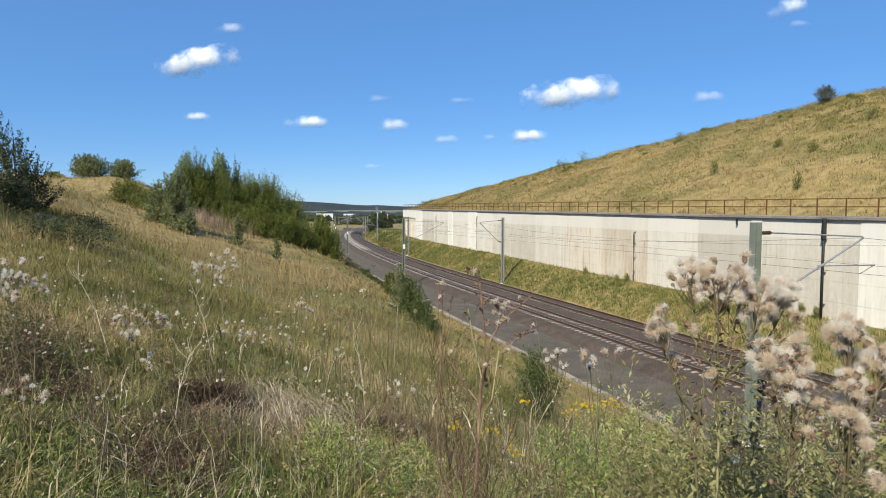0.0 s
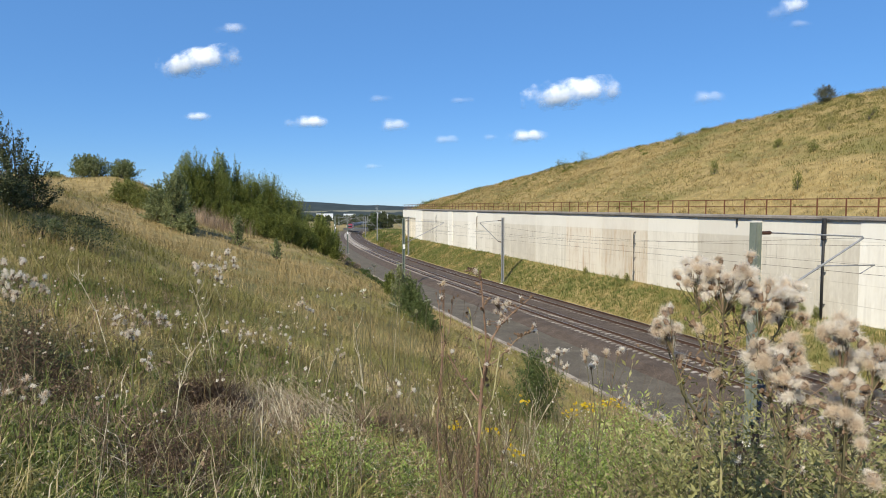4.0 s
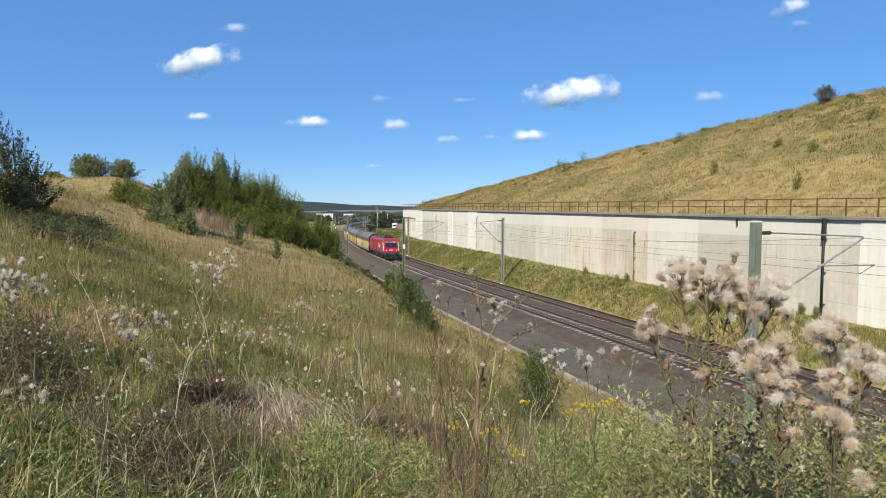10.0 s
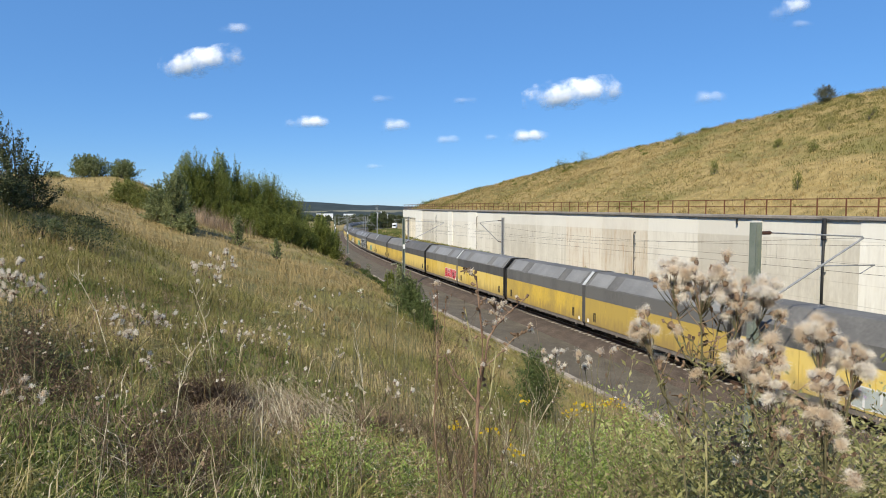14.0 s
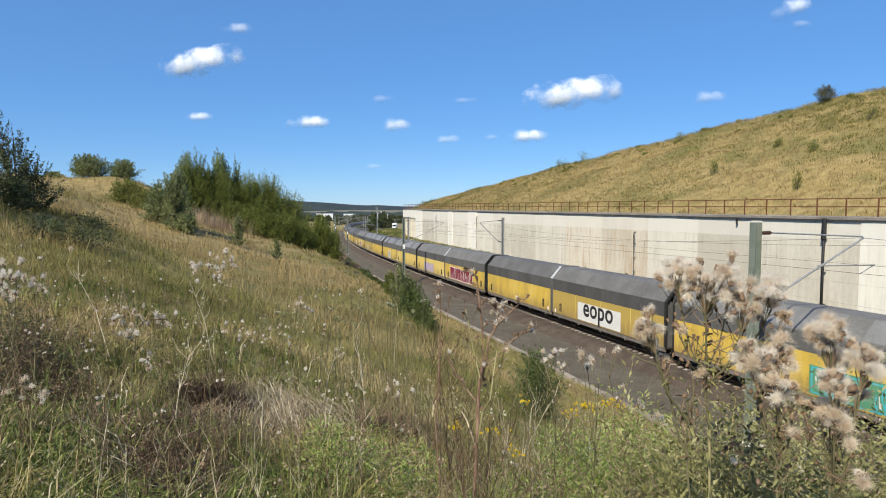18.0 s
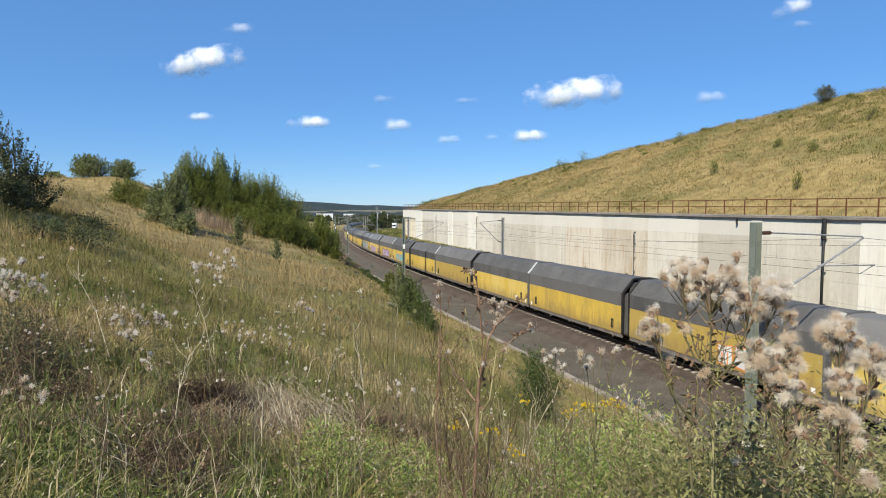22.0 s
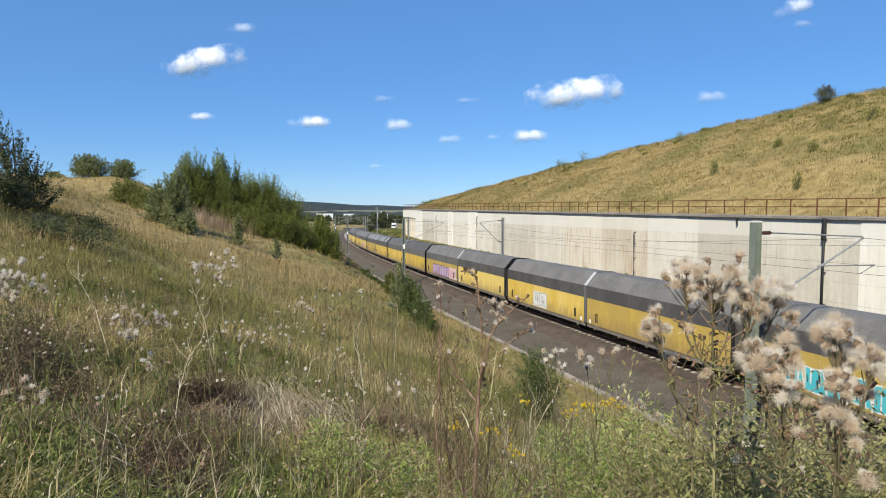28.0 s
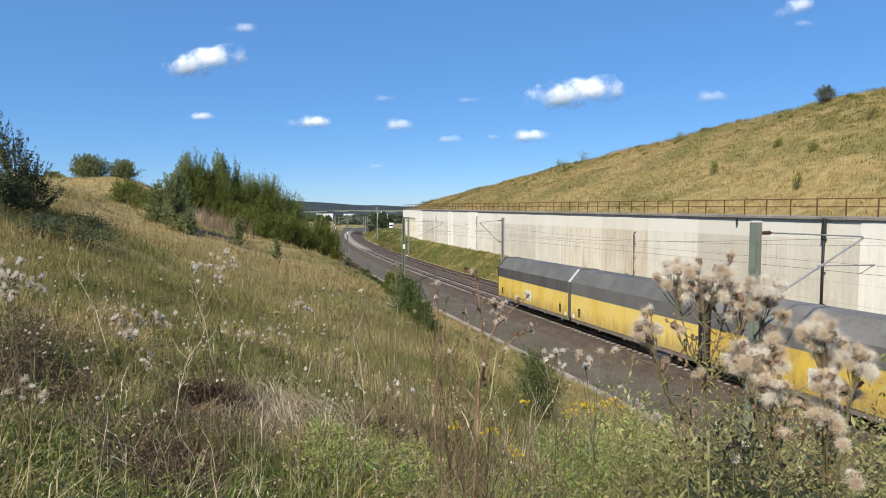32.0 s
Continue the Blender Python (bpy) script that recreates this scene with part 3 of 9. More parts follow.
def wheelset(parent, x, r=0.46):
    bm = bmesh.new()
    for y in (-0.76, 0.76):
        cyl(bm, (x, y, r), "y", r, 0.13, 18)
        cyl(bm, (x, y * 1.02, r + 0.0), "y", r * 0.55, 0.17, 12)
    cyl(bm, (x, 0, r), "y", 0.08, 1.9, 8)
    ob = part("wheelset", bm, M_UNDER, parent, "rusty steel wheelset")
    for y in (-1.02, 1.02):
        part("axle_box", boxes((x - 0.16, x + 0.16, y - 0.1, y + 0.1, r - 0.14, r + 0.16), (x - 0.55, x + 0.55, y - 0.05, y + 0.05, r + 0.17, r + 0.23), bevel=0.015), M_UNDER, ob if not parent.parent else parent)
    return ob


def wagon_half(light):
    """Half of a closed double-deck car transporter; x runs forwards, its nose end is the pair's outer end."""
    th = empty("car_carrier_wagon")
    hl = LH / 2
    x0, x1 = -hl + 0.16, hl - 0.42
    prof = [(-1.5, 0.98), (-1.5, 2.53), (-1.5, 3.36), (-0.72, 4.22), (0.72, 4.22), (1.5, 3.36), (1.5, 2.53), (1.5, 0.98)]
    for sg in (-1, 1):
        bm = boxes((x0, x1, *sorted((sg * 1.5, sg * 1.44)), 0.78, 2.525))
        side = part("side_wall", bm, M_YELLOW, th, "yellow lower side wall")
        bm = boxes((x0, x1, *sorted((sg * 1.497, sg * 1.44)), 2.53, 3.36))
        part("upper_side", bm, M_WGREY, th, "dark grey upper side")
        # thin cover strips over the panel joints
        for k in range(1, 4):
            x = x0 + (x1 - x0) * k / 4 + 0.1
            part("joint_strip", boxes((x - 0.02, x + 0.02, *sorted((sg * 1.5, sg * 1.507)), 0.80, 2.52)), M_YELLOW, side)
        sill = part("sill", boxes((x0, x1, *sorted((sg * 1.46, sg * 1.36)), 0.52, 0.775), bevel=0.012), M_SILL, th, "grimy side sill")
        for x in (x0 + 1.2, x1 - 1.1):
            part("door_latch", boxes((x - 0.03, x + 0.03, *sorted((sg * 1.5, sg * 1.54)), 1.0, 1.55), (x + 0.14, x + 0.2, *sorted((sg * 1.5, sg * 1.54)), 1.0, 1.55), (x - 0.03, x + 0.2, *sorted((sg * 1.5, sg * 1.54)), 1.55, 1.6)), M_BLACK, side)
        part("rating_plate", boxes((x0 + 0.35, x0 + 0.55, *sorted((sg * 1.5, sg * 1.512)), 0.86, 1.10)), M_WHITE, side, "small white plate")
        for k in range(5):
            x = x0 + 1.0 + (x1 - x0 - 2.0) * k / 4
            part("stake_pocket", boxes((x - 0.05, x + 0.05, *sorted((sg * 1.38, sg * 1.49)), 0.44, 0.72)), M_SILL, sill)
    rf = [(-1.5, 3.36), (-0.74, 4.20), (-0.5, 4.26), (0.5, 4.26), (0.74, 4.20), (1.5, 3.36), (1.44, 3.33), (0.7, 4.12), (-0.7, 4.12), (-1.44, 3.33)]
    roof = part("roof", loft([[(x, y, z) for y, z in rf] for x in (x0, x1)]), M_WROOF, th, "dusty grey folding roof")
    if light:
        for ua, ub in ((0.03, 0.20), (0.28, 0.68), (0.77, 0.96)):
            xa, xb = x0 + (x1 - x0) * ua, x0 + (x1 - x0) * ub
            for sg in (-1, 1):
                q = [(sg * 1.46, 3.43), (sg * 0.76, 4.205), (sg * 0.75, 4.215), (sg * 1.45, 3.44)]
                ra = [(xa, y * 1.004, z + 0.006) for y, z in q]
                rb = [(xb, y * 1.004, z + 0.006) for y, z in q]
                part("roof_panel", loft([ra, rb]), M_WLIGHT, roof, "pale roof panel")
    for x, mat, nm in ((x0 - 0.08, M_HOOP, "joint_hoop"), (x1 + 0.05, M_BLACK, "end_frame")):
        w = 0.12 if mat is M_HOOP else 0.07
        ring = [(-1.52, 0.8), (-1.52, 3.37), (-0.75, 4.24), (-0.5, 4.3), (0.5, 4.3), (0.75, 4.24), (1.52, 3.37), (1.52, 0.8)]
        inner = [(y * 0.93, z - 0.07 if z > 1 else z) for y, z in ring][::-1]
        bm = bmesh.new()
        va = [[bm.verts.new((xx, y, z)) for y, z in ring] for xx in (x - w, x + w)]
        vb = [[bm.verts.new((xx, y, z)) for y, z in inner[::-1]] for xx in (x - w, x + w)]
        for k in range(len(ring) - 1):
            bm.faces.new((va[0][k], va[0][k + 1], va[1][k + 1], va[1][k]))
            bm.faces.new((vb[0][k + 1], vb[0][k], vb[1][k], vb[1][k + 1]))
            bm.faces.new((va[0][k + 1], va[0][k], vb[0][k], vb[0][k + 1]))
            bm.faces.new((va[1][k], va[1][k + 1], vb[1][k + 1], vb[1][k]))
        hoop = part(nm, bm, mat if nm == "end_frame" else M_WGREY, th)
        if nm == "joint_hoop":
            for sg in (-1, 1):
                q = [(sg * 1.53, 3.37), (sg * 0.76, 4.26), (sg * 0.76, 4.29), (sg * 1.54, 3.40)]
                part("hoop_cover", loft([[(x - 0.09, y, z) for y, z in q], [(x + 0.09, y, z) for y, z in q]]), M_HOOP, hoop, "bright worn cover strip")
    part("end_wall", boxes((x1 - 0.06, x1, -1.43, 1.43, 0.8, 3.35), (x1 - 0.06, x1, -0.9, 0.9, 3.35, 4.0)), M_WGREY, th)
    part("inner_end", boxes((x0, x0 + 0.06, -1.43, 1.43, 0.8, 3.35), (x0, x0 + 0.06, -0.9, 0.9, 3.35, 4.0)), M_WGREY, th)
    part("deck", boxes((x0, x1, -1.4, 1.4, 0.70, 0.80)), M_UNDER, th)
    part("frame_beam", boxes((x0 + 0.2, x1 - 0.1, -0.5, -0.35, 0.42, 0.70), (x0 + 0.2, x1 - 0.1, 0.35, 0.5, 0.42, 0.70), (-1.2, 1.2, -1.1, 1.1, 0.34, 0.69)), M_UNDER, th)
    for x in (x0 + 2.2, x1 - 2.4):
        wheelset(th, x, 0.38)
    for y in (-0.875, 0.875):
        bm = bmesh.new()
        cyl(bm, (x1 + 0.15, y, 1.0), "x", 0.09, 0.5, 10)
        cyl(bm, (x1 + 0.36, y, 1.0), "x", 0.2, 0.05, 14)
        part("buffer", bm, M_BLACK, th)
    return th


def wagon_pose(s_mid, length=9.5, flip=False):
    """Pose on the rails from two bogie points; x forwards is the way of travel (towards smaller s)."""
    xa, ya, _ = on_track(s_mid - length / 2)
    xb, yb, _ = on_track(s_mid + length / 2)
    za, zb = rail_z(s_mid - length / 2), rail_z(s_mid + length / 2)
    yaw = math.degrees(math.atan2(ya - yb, xa - xb))
    tilt = -math.degrees(math.atan2(za - zb, length))
    if flip:
        yaw, tilt = yaw + 180, -tilt
    return pose(float(xa + xb) / 2, float(ya + yb) / 2, float(za + zb) / 2, 0, tilt, yaw)


PROTO = [wagon_half(False), wagon_half(True)]
WAGONS = []
LIGHT_PAIRS = {1, 2, 5, 8, 9, 14, 21}
S_TAIL0 = S_FRONT_0 + 17.8 + 1.6           # front of the first wagon at the clip's start
for _p in range(24):
    for _h in range(2):
        _i = 2 * _p + _h
        _s0 = S_TAIL0 + (_i + 0.5) * LH
        _k = 1 if _p in LIGHT_PAIRS else 0
        if PROTO[_k] not in [w[0] for w in WAGONS]:
            _ob = PROTO[_k]
            _ob.matrix_basis = wagon_pose(_s0, flip=_h == 1)
        else:
            _ob = copy_thing(PROTO[_k], wagon_pose(_s0, flip=_h == 1))
        tagged(_ob, "closed yellow and dark grey car transporter wagon" + (" with pale roof panels" if _k else ""), "railway wagon", group="wagons of the train")
        WAGONS.append((_ob, (_i + 0.5) * LH, _h == 1))


def engine():
    """The red electric engine; x forwards, origin at the middle on the rails."""
    th = tagged(empty("locomotive"), "bright red electric locomotive with dark grey skirt and painted corner highlights", "locomotive")
    hl = 9.25

    def ring(x, w, zl, zh, lean=0.0):
        """Half-round roof section: from the skirt up and over."""
        r = 0.42
        pts = [(-w, zl), (-w, zh - r)]
        pts += [(-w + r * (1 - math.cos(a)), zh - r + r * math.sin(a)) for a in (0.4, 0.85, 1.25)]
        pts += [(w - r * (1 - math.cos(a)), zh - r + r * math.sin(a)) for a in (1.25, 0.85, 0.4)]
        pts += [(w, zh - r), (w, zl)]
        return [(x + lean * max(0.0, z - 1.62) ** 1.6, y, z) for y, z in pts]
    secs = [ring(-hl + 0.02, 1.05, 1.40, 3.2, 0.30), ring(-hl + 0.25, 1.36, 1.40, 3.62, 0.21), ring(-hl + 0.75, 1.47, 1.40, 3.86, 0.09), ring(-hl + 1.7, 1.49, 1.40, 3.92, 0.0), ring(0, 1.49, 1.40, 3.92)]
    secs += [[(-x, y, z) for x, y, z in s] for s in secs[-2::-1]]
    part("body", loft(secs), M_RED, th, "bright red body shell", smooth=False)

    def low(x, w):
        return [(x, -w, 0.98), (x, -w * 1.0, 1.40), (x, w, 1.40), (x, w, 0.98)]
    part("skirt", loft([low(-hl - 0.05, 1.0), low(-hl + 0.2, 1.36), low(-hl + 0.8, 1.475), low(hl - 0.8, 1.475), low(hl - 0.2, 1.36), low(hl + 0.05, 1.0)]), M_LGREY, th, "dark grey lower skirt")
    for sg in (-1, 1):
        f = lambda x: sg * x
        # cab front: windscreen, painted corner highlight, lights, bumper beam
        q = [(-1.10, 2.42), (1.10, 2.42), (1.0, 3.42), (-1.0, 3.42)]
        def nose(z):
            return hl - 0.02 - 0.30 * (z - 1.62) ** 1.6 * 0.92 + 0.05
        bm = bmesh.new()
        a = [bm.verts.new((f(nose(z)), y, z)) for y, z in q]
        b = [bm.verts.new((f(nose(z) - 0.25), y, z)) for y, z in q]
        bm.faces.new(a)
        for k in range(4):
            bm.faces.new((a[k], b[k], b[(k + 1) % 4], a[(k + 1) % 4]))
        part("windscreen", bm, M_GLASS, th, "dark windscreen")
        part("windscreen_post", tubes(([(f(nose(2.5) + 0.01), 0, 2.5), (f(nose(3.36) + 0.01), 0, 3.36)], 0.035)), M_RED, th)
        for y in (-0.5, 0.5):
            part("wiper", tubes(([(f(nose(2.5) + 0.03), y * 0.3, 2.5), (f(nose(3.0) + 0.03), y, 3.0)], 0.012)), M_BLACK, th)
        bm = bmesh.new()
        for y0, y1 in ((-0.98, -0.05), (0.05, 0.98)):
            z = 3.28
            x = nose(z) + 0.015
            box(bm, *sorted((f(x), f(x - 0.1))), y0, y1, 3.24, 3.33)
        part("sun_visor", bm, M_WHITE, th, "pale strip above the windscreen")
        for y in (-1, 1):
            # thin white strip paints the bright highlight along the cab corner
            st = bmesh.new()
            pts = [(hl - 0.27, 1.37, 1.66), (hl - 0.27 - 0.10, 1.375, 2.3), (hl - 0.32 - 0.22, 1.395, 2.7), (hl - 0.35 - 0.40, 1.40, 3.3)]
            w = 0.03
            va = [st.verts.new((f(px + 0.01), y * (py - 0.01), pz)) for px, py, pz in pts]
            vb = [st.verts.new((f(px - w), y * (py + 0.055), pz)) for px, py, pz in pts]
            for k in range(3):
                st.faces.new((va[k], va[k + 1], vb[k + 1], vb[k]))
            geom = bmesh.ops.extrude_face_region(st, geom=st.faces[:])
            bmesh.ops.translate(st, vec=(f(0.03), y * 0.03, 0), verts=[g for g in geom["geom"] if isinstance(g, bmesh.types.BMVert)])
            part("white_stripe", st, M_WHITE, th, "white strip painting a highlight on the cab corner")
            bm = bmesh.new()
            cyl(bm, (f(nose(1.95) + 0.03), y * 0.92, 1.78), "x", 0.06, 0.12, 12)
            part("headlight", bm, M_HEAD, th, "lit headlight")
            bm = bmesh.new()
            cyl(bm, (f(hl + 0.18), y * 0.875, 1.05), "x", 0.10, 0.5, 10)
            cyl(bm, (f(hl + 0.42), y * 0.875, 1.05), "x", 0.23, 0.06, 14)
            part("buffer", bm, M_BLACK, th)
            part("cab_window", boxes((*sorted((f(hl - 1.75), f(hl - 1.15))), *sorted((y * 1.46, y * 1.502)), 2.55, 3.2), bevel=0.02), M_GLASS, th, "dark cab side window")
            part("cab_door", boxes((*sorted((f(hl - 2.6), f(hl - 2.0))), *sorted((y * 1.46, y * 1.498)), 1.66, 3.4), bevel=0.006), M_RED, th)
        part("snow_plough", boxes((*sorted((f(hl - 0.3), f(hl + 0.42))), -1.3, 1.3, 0.12, 0.62), bevel=0.03), M_BLACK, th)
        part("buffer_beam", boxes((*sorted((f(hl - 0.3), f(hl + 0.12))), -1.32, 1.32, 0.62, 1.0), bevel=0.03), M_BLACK, th)
        part("front_emblem", boxes((*sorted((f(nose(1.84) - 0.15), f(nose(1.84) + 0.02))), -0.30, 0.30, 1.74, 1.88)), M_WHITE, th, "white maker's emblem")
        # bogie with two wheelsets
        bx = f(5.0)
        bogie = part("bogie_frame", boxes((bx - 2.2, bx + 2.2, -1.12, -0.98, 0.55, 0.85), (bx - 2.2, bx + 2.2, 0.98, 1.12, 0.55, 0.85), (bx - 0.3, bx + 0.3, -1.1, 1.1, 0.4, 0.7), (bx - 2.4, bx - 1.9, -1.2, 1.2, 0.25, 0.6), bevel=0.02), M_UNDER, th)
        for dx in (-1.5, 1.5):
            wheelset(bogie, bx + dx, 0.57)
        for y in (-1, 1):
            q = tubes(([(bx - 0.9, y * 1.2, 0.75), (bx + 0.9, y * 1.2, 0.5)], 0.05), ([(bx - 0.5, y * 1.2, 0.35), (bx - 0.5, y * 1.2, 0.95)], 0.09), ([(bx + 0.5, y * 1.2, 0.35), (bx + 0.5, y * 1.2, 0.95)], 0.09))
            part("damper", q, M_LGREY, bogie)
    part("battery_box", boxes((-2.0, 1.6, -1.3, 1.3, 0.35, 0.97), bevel=0.05), M_UNDER, th)
    for y in (-1.0, 1.0):
        part("roof_fairing", boxes((-7.2, 7.2, y - 0.05, y + 0.05, 3.88, 4.08), bevel=0.02), M_LROOF, th)
    part("roof_deck", boxes((-7.4, 7.4, -1.0, 1.0, 3.86, 3.94)), M_LROOF, th, "sooty roof deck")
    for k, (x, w, h) in enumerate(((-3.4, 0.8, 0.35), (-1.6, 0.5, 0.5), (0.2, 1.0, 0.3), (2.3, 0.6, 0.42))):
        part("roof_box", boxes((x - w, x + w, -0.5, 0.5, 3.9, 3.94 + h), bevel=0.04), M_LROOF, th)
    for x in (-6.9, -5.0, 3.6, 5.4, 7.0, -2.4, 1.4):
        for y in (-0.55, 0.55):
            ins = bmesh.new()
            cyl(ins, (x, y, 4.05), "z", 0.09, 0.3, 8)
            part("roof_insulator", ins, M_INSUL, th)
    part("roof_conductor", tubes(([(-6.5, 0.1, 4.25), (-2, 0.15, 4.28), (3, 0.1, 4.26), (6.4, 0.1, 4.25)], 0.03)), M_GALV, th)
    # grilles, cable ducts and switchgear along the roof edges
    for x in (-6.2, -4.6, -3.0, -1.4, 0.2, 1.8, 3.4, 5.0):
        for y in (-0.82, 0.82):
            part("roof_grille", boxes((x - 0.62, x + 0.62, y - 0.16, y + 0.16, 3.94, 4.16), (x - 0.5, x + 0.5, y - 0.10, y + 0.10, 4.16, 4.21), bevel=0.02), M_LROOF, th, "sooty roof grille")
    for x in (-5.9, -3.8, -0.6, 1.0, 4.4, 6.2):
        sw = bmesh.new()
        for dy in (-0.32, 0.0, 0.32):
            cyl(sw, (x, dy, 4.2), "z", 0.07, 0.34, 8)
        tube(sw, [(x, -0.4, 4.38), (x, 0.0, 4.42), (x, 0.4, 4.38)], 0.035, 6)
        part("roof_switchgear", sw, M_INSUL, th, "brown insulators with a busbar")
    for x in (-7.0, 7.0):
        part("pantograph_frame", tubes(([(x - 0.9, -0.6, 4.15), (x + 0.9, -0.6, 4.15)], 0.04), ([(x - 0.9, 0.6, 4.15), (x + 0.9, 0.6, 4.15)], 0.04), ([(x - 0.9, -0.6, 4.15), (x - 0.9, 0.6, 4.15)], 0.04), ([(x + 0.9, -0.6, 4.15), (x + 0.9, 0.6, 4.15)], 0.04)), M_BLACK, th)
    # body side: grab rails, side seams and the windscreen's centre post
    for y in (-1, 1):
        for x in (-8.05, -6.5, 6.5, 8.05):
            part("grab_rail", tubes(([(x, y * 1.54, 1.5), (x, y * 1.54, 2.5)], 0.022)), M_GALV, th)
        for x in (-4.2, 0.0, 2.1):
            part("body_seam", boxes((x - 0.018, x + 0.018, *sorted((y * 1.485, y * 1.494)), 1.45, 3.3)), M_LGREY, th)
    # folded front pantograph, raised rear one
    part("pantograph", tubes(([(6.9, -0.5, 4.25), (4.4, -0.35, 4.33), (6.6, -0.1, 4.42)], 0.035), ([(6.9, 0.5, 4.25), (4.4, 0.35, 4.33), (6.6, 0.1, 4.42)], 0.035), ([(6.6, -0.95, 4.38), (6.6, -0.6, 4.46), (6.6, 0.6, 4.46), (6.6, 0.95, 4.38)], 0.035)), M_BLACK, th, "folded black pantograph")
    part("pantograph", tubes(([(-5.2, -0.4, 4.2), (-7.3, -0.1, 4.95), (-5.3, -0.25, 5.72)], 0.035), ([(-5.2, 0.4, 4.2), (-7.3, 0.1, 4.95), (-5.3, 0.25, 5.72)], 0.035),
         ([(-5.3, -0.95, 5.62), (-5.3, -0.65, 5.80), (-5.3, 0.65, 5.80), (-5.3, 0.95, 5.62)], 0.035), ([(-4.95, -0.95, 5.62), (-4.95, -0.65, 5.80), (-4.95, 0.65, 5.80), (-4.95, 0.95, 5.62)], 0.035), ([(-5.3, 0, 5.72), (-4.95, 0, 5.78)], 0.03)), M_BLACK, th, "raised black pantograph")
    # company emblem on each side: plain white shapes
    for y in (-1, 1):
        for cx, gap in ((3.35, 0.25), (4.12, 0.235), (4.86, 0.235)):
            bm = bmesh.new()
            n = 14
            rings = []
            for r in (0.375, gap):
                for dy in (0.0, 0.012):
                    rings.append([bm.verts.new((cx + r * 0.85 * math.cos(2 * math.pi * k / n), y * (1.49 + dy), 2.48 + r * math.sin(2 * math.pi * k / n))) for k in range(n)])
            o0, o1, i0, i1 = rings
            for k in range(n):
                j = (k + 1) % n
                bm.faces.new((o1[k], o1[j], i1[j], i1[k]))
                bm.faces.new((o0[k], o0[j], o1[j], o1[k]))
                bm.faces.new((i1[k], i1[j], i0[j], i0[k]))
            part("emblem_ring", bm, M_WHITE, th, "white ring of the emblem")
    return th


M_HEAD = bpy.data.materials.new("lit headlight")
M_HEAD.use_nodes = True
_b = M_HEAD.node_tree.nodes["Principled BSDF"]
_b.inputs["Base Color"].default_value = (0.9, 0.9, 0.85, 1)
_b.inputs["Emission Color"].default_value = (1, 0.95, 0.85, 1)
_b.inputs["Emission Strength"].default_value = 0.9
LOCO = engine()


# ---------- plants: materials and builders ----------
M_GRASS_G = leaf_material("fresh green grass", [(0.075, 0.105, 0.024), (0.15, 0.18, 0.044), (0.27, 0.29, 0.088)], 0.5, 0.4)
M_GRASS_O = leaf_material("olive meadow grass", [(0.118, 0.118, 0.037), (0.222, 0.202, 0.066), (0.365, 0.31, 0.12)], 0.4, 0.5)
M_STRAW = leaf_material("bleached straw", [(0.24, 0.183, 0.078), (0.40, 0.315, 0.14), (0.57, 0.465, 0.24)], 0.4, 0.4)
M_TUFT = leaf_material("pale flattened straw", [(0.30, 0.24, 0.14), (0.50, 0.42, 0.28), (0.68, 0.59, 0.43)], 0.6, 0.3)
M_HILL = leaf_material("straw-coloured hill grass", [(0.19, 0.16, 0.062), (0.33, 0.26, 0.10), (0.46, 0.355, 0.155), (0.56, 0.44, 0.21)], 0.30, 0.72, glow=0.45)
green_patches(M_HILL, ((0.08, 0.085, 0.024), (0.22, 0.19, 0.062)), 0.46, 0.62)
M_HILL_G = leaf_material("olive hill grass", [(0.13, 0.14, 0.04), (0.21, 0.21, 0.066), (0.32, 0.295, 0.11)], 0.3, 0.75, glow=0.5)
M_SLOPE = leaf_material("dry slope grass", [(0.185, 0.145, 0.06), (0.33, 0.25, 0.115), (0.47, 0.36, 0.185)], 0.3, 0.6)
M_BROWN = leaf_material("withered brown stalks", [(0.07, 0.042, 0.028), (0.13, 0.085, 0.055), (0.22, 0.16, 0.10)], 0.6, 0.3)
M_BANK = leaf_material("green bank grass", [(0.085, 0.108, 0.029), (0.145, 0.168, 0.047), (0.215, 0.228, 0.078)], 0.9, 0.7)
M_TAN = leaf_material("tan tussock grass", [(0.32, 0.235, 0.10), (0.50, 0.375, 0.17), (0.66, 0.515, 0.26)], 1.1, 0.7, glow=0.5)
M_OLIVE = leaf_material("olive tussock grass", [(0.15, 0.145, 0.04), (0.24, 0.22, 0.068), (0.36, 0.31, 0.115)], 1.1, 0.7, glow=0.5)
M_PINK = leaf_material("withered pinkish grass", [(0.20, 0.135, 0.085), (0.33, 0.24, 0.155), (0.45, 0.35, 0.24)], 1.4, 0.6, glow=0.3)
M_LEAF_DARK = leaf_material("dark thorn leaves", [(0.036, 0.046, 0.02), (0.07, 0.086, 0.038), (0.135, 0.145, 0.075)], 0.9, 0.3, 0.5)
M_LEAF_BIRCH = leaf_material("light green birch leaves", [(0.10, 0.135, 0.045), (0.19, 0.235, 0.085), (0.31, 0.345, 0.15)], 0.8, 0.3, glow=0.4)
M_LEAF_HAW = leaf_material("brownish hawthorn leaves", [(0.065, 0.066, 0.034), (0.12, 0.118, 0.062), (0.20, 0.19, 0.11)], 0.9, 0.3, 0.5)
M_LEAF_BROOM = leaf_material("deep green broom twigs", [(0.092, 0.114, 0.026), (0.19, 0.218, 0.055), (0.33, 0.35, 0.108)], 0.5, 0.5, glow=0.5)
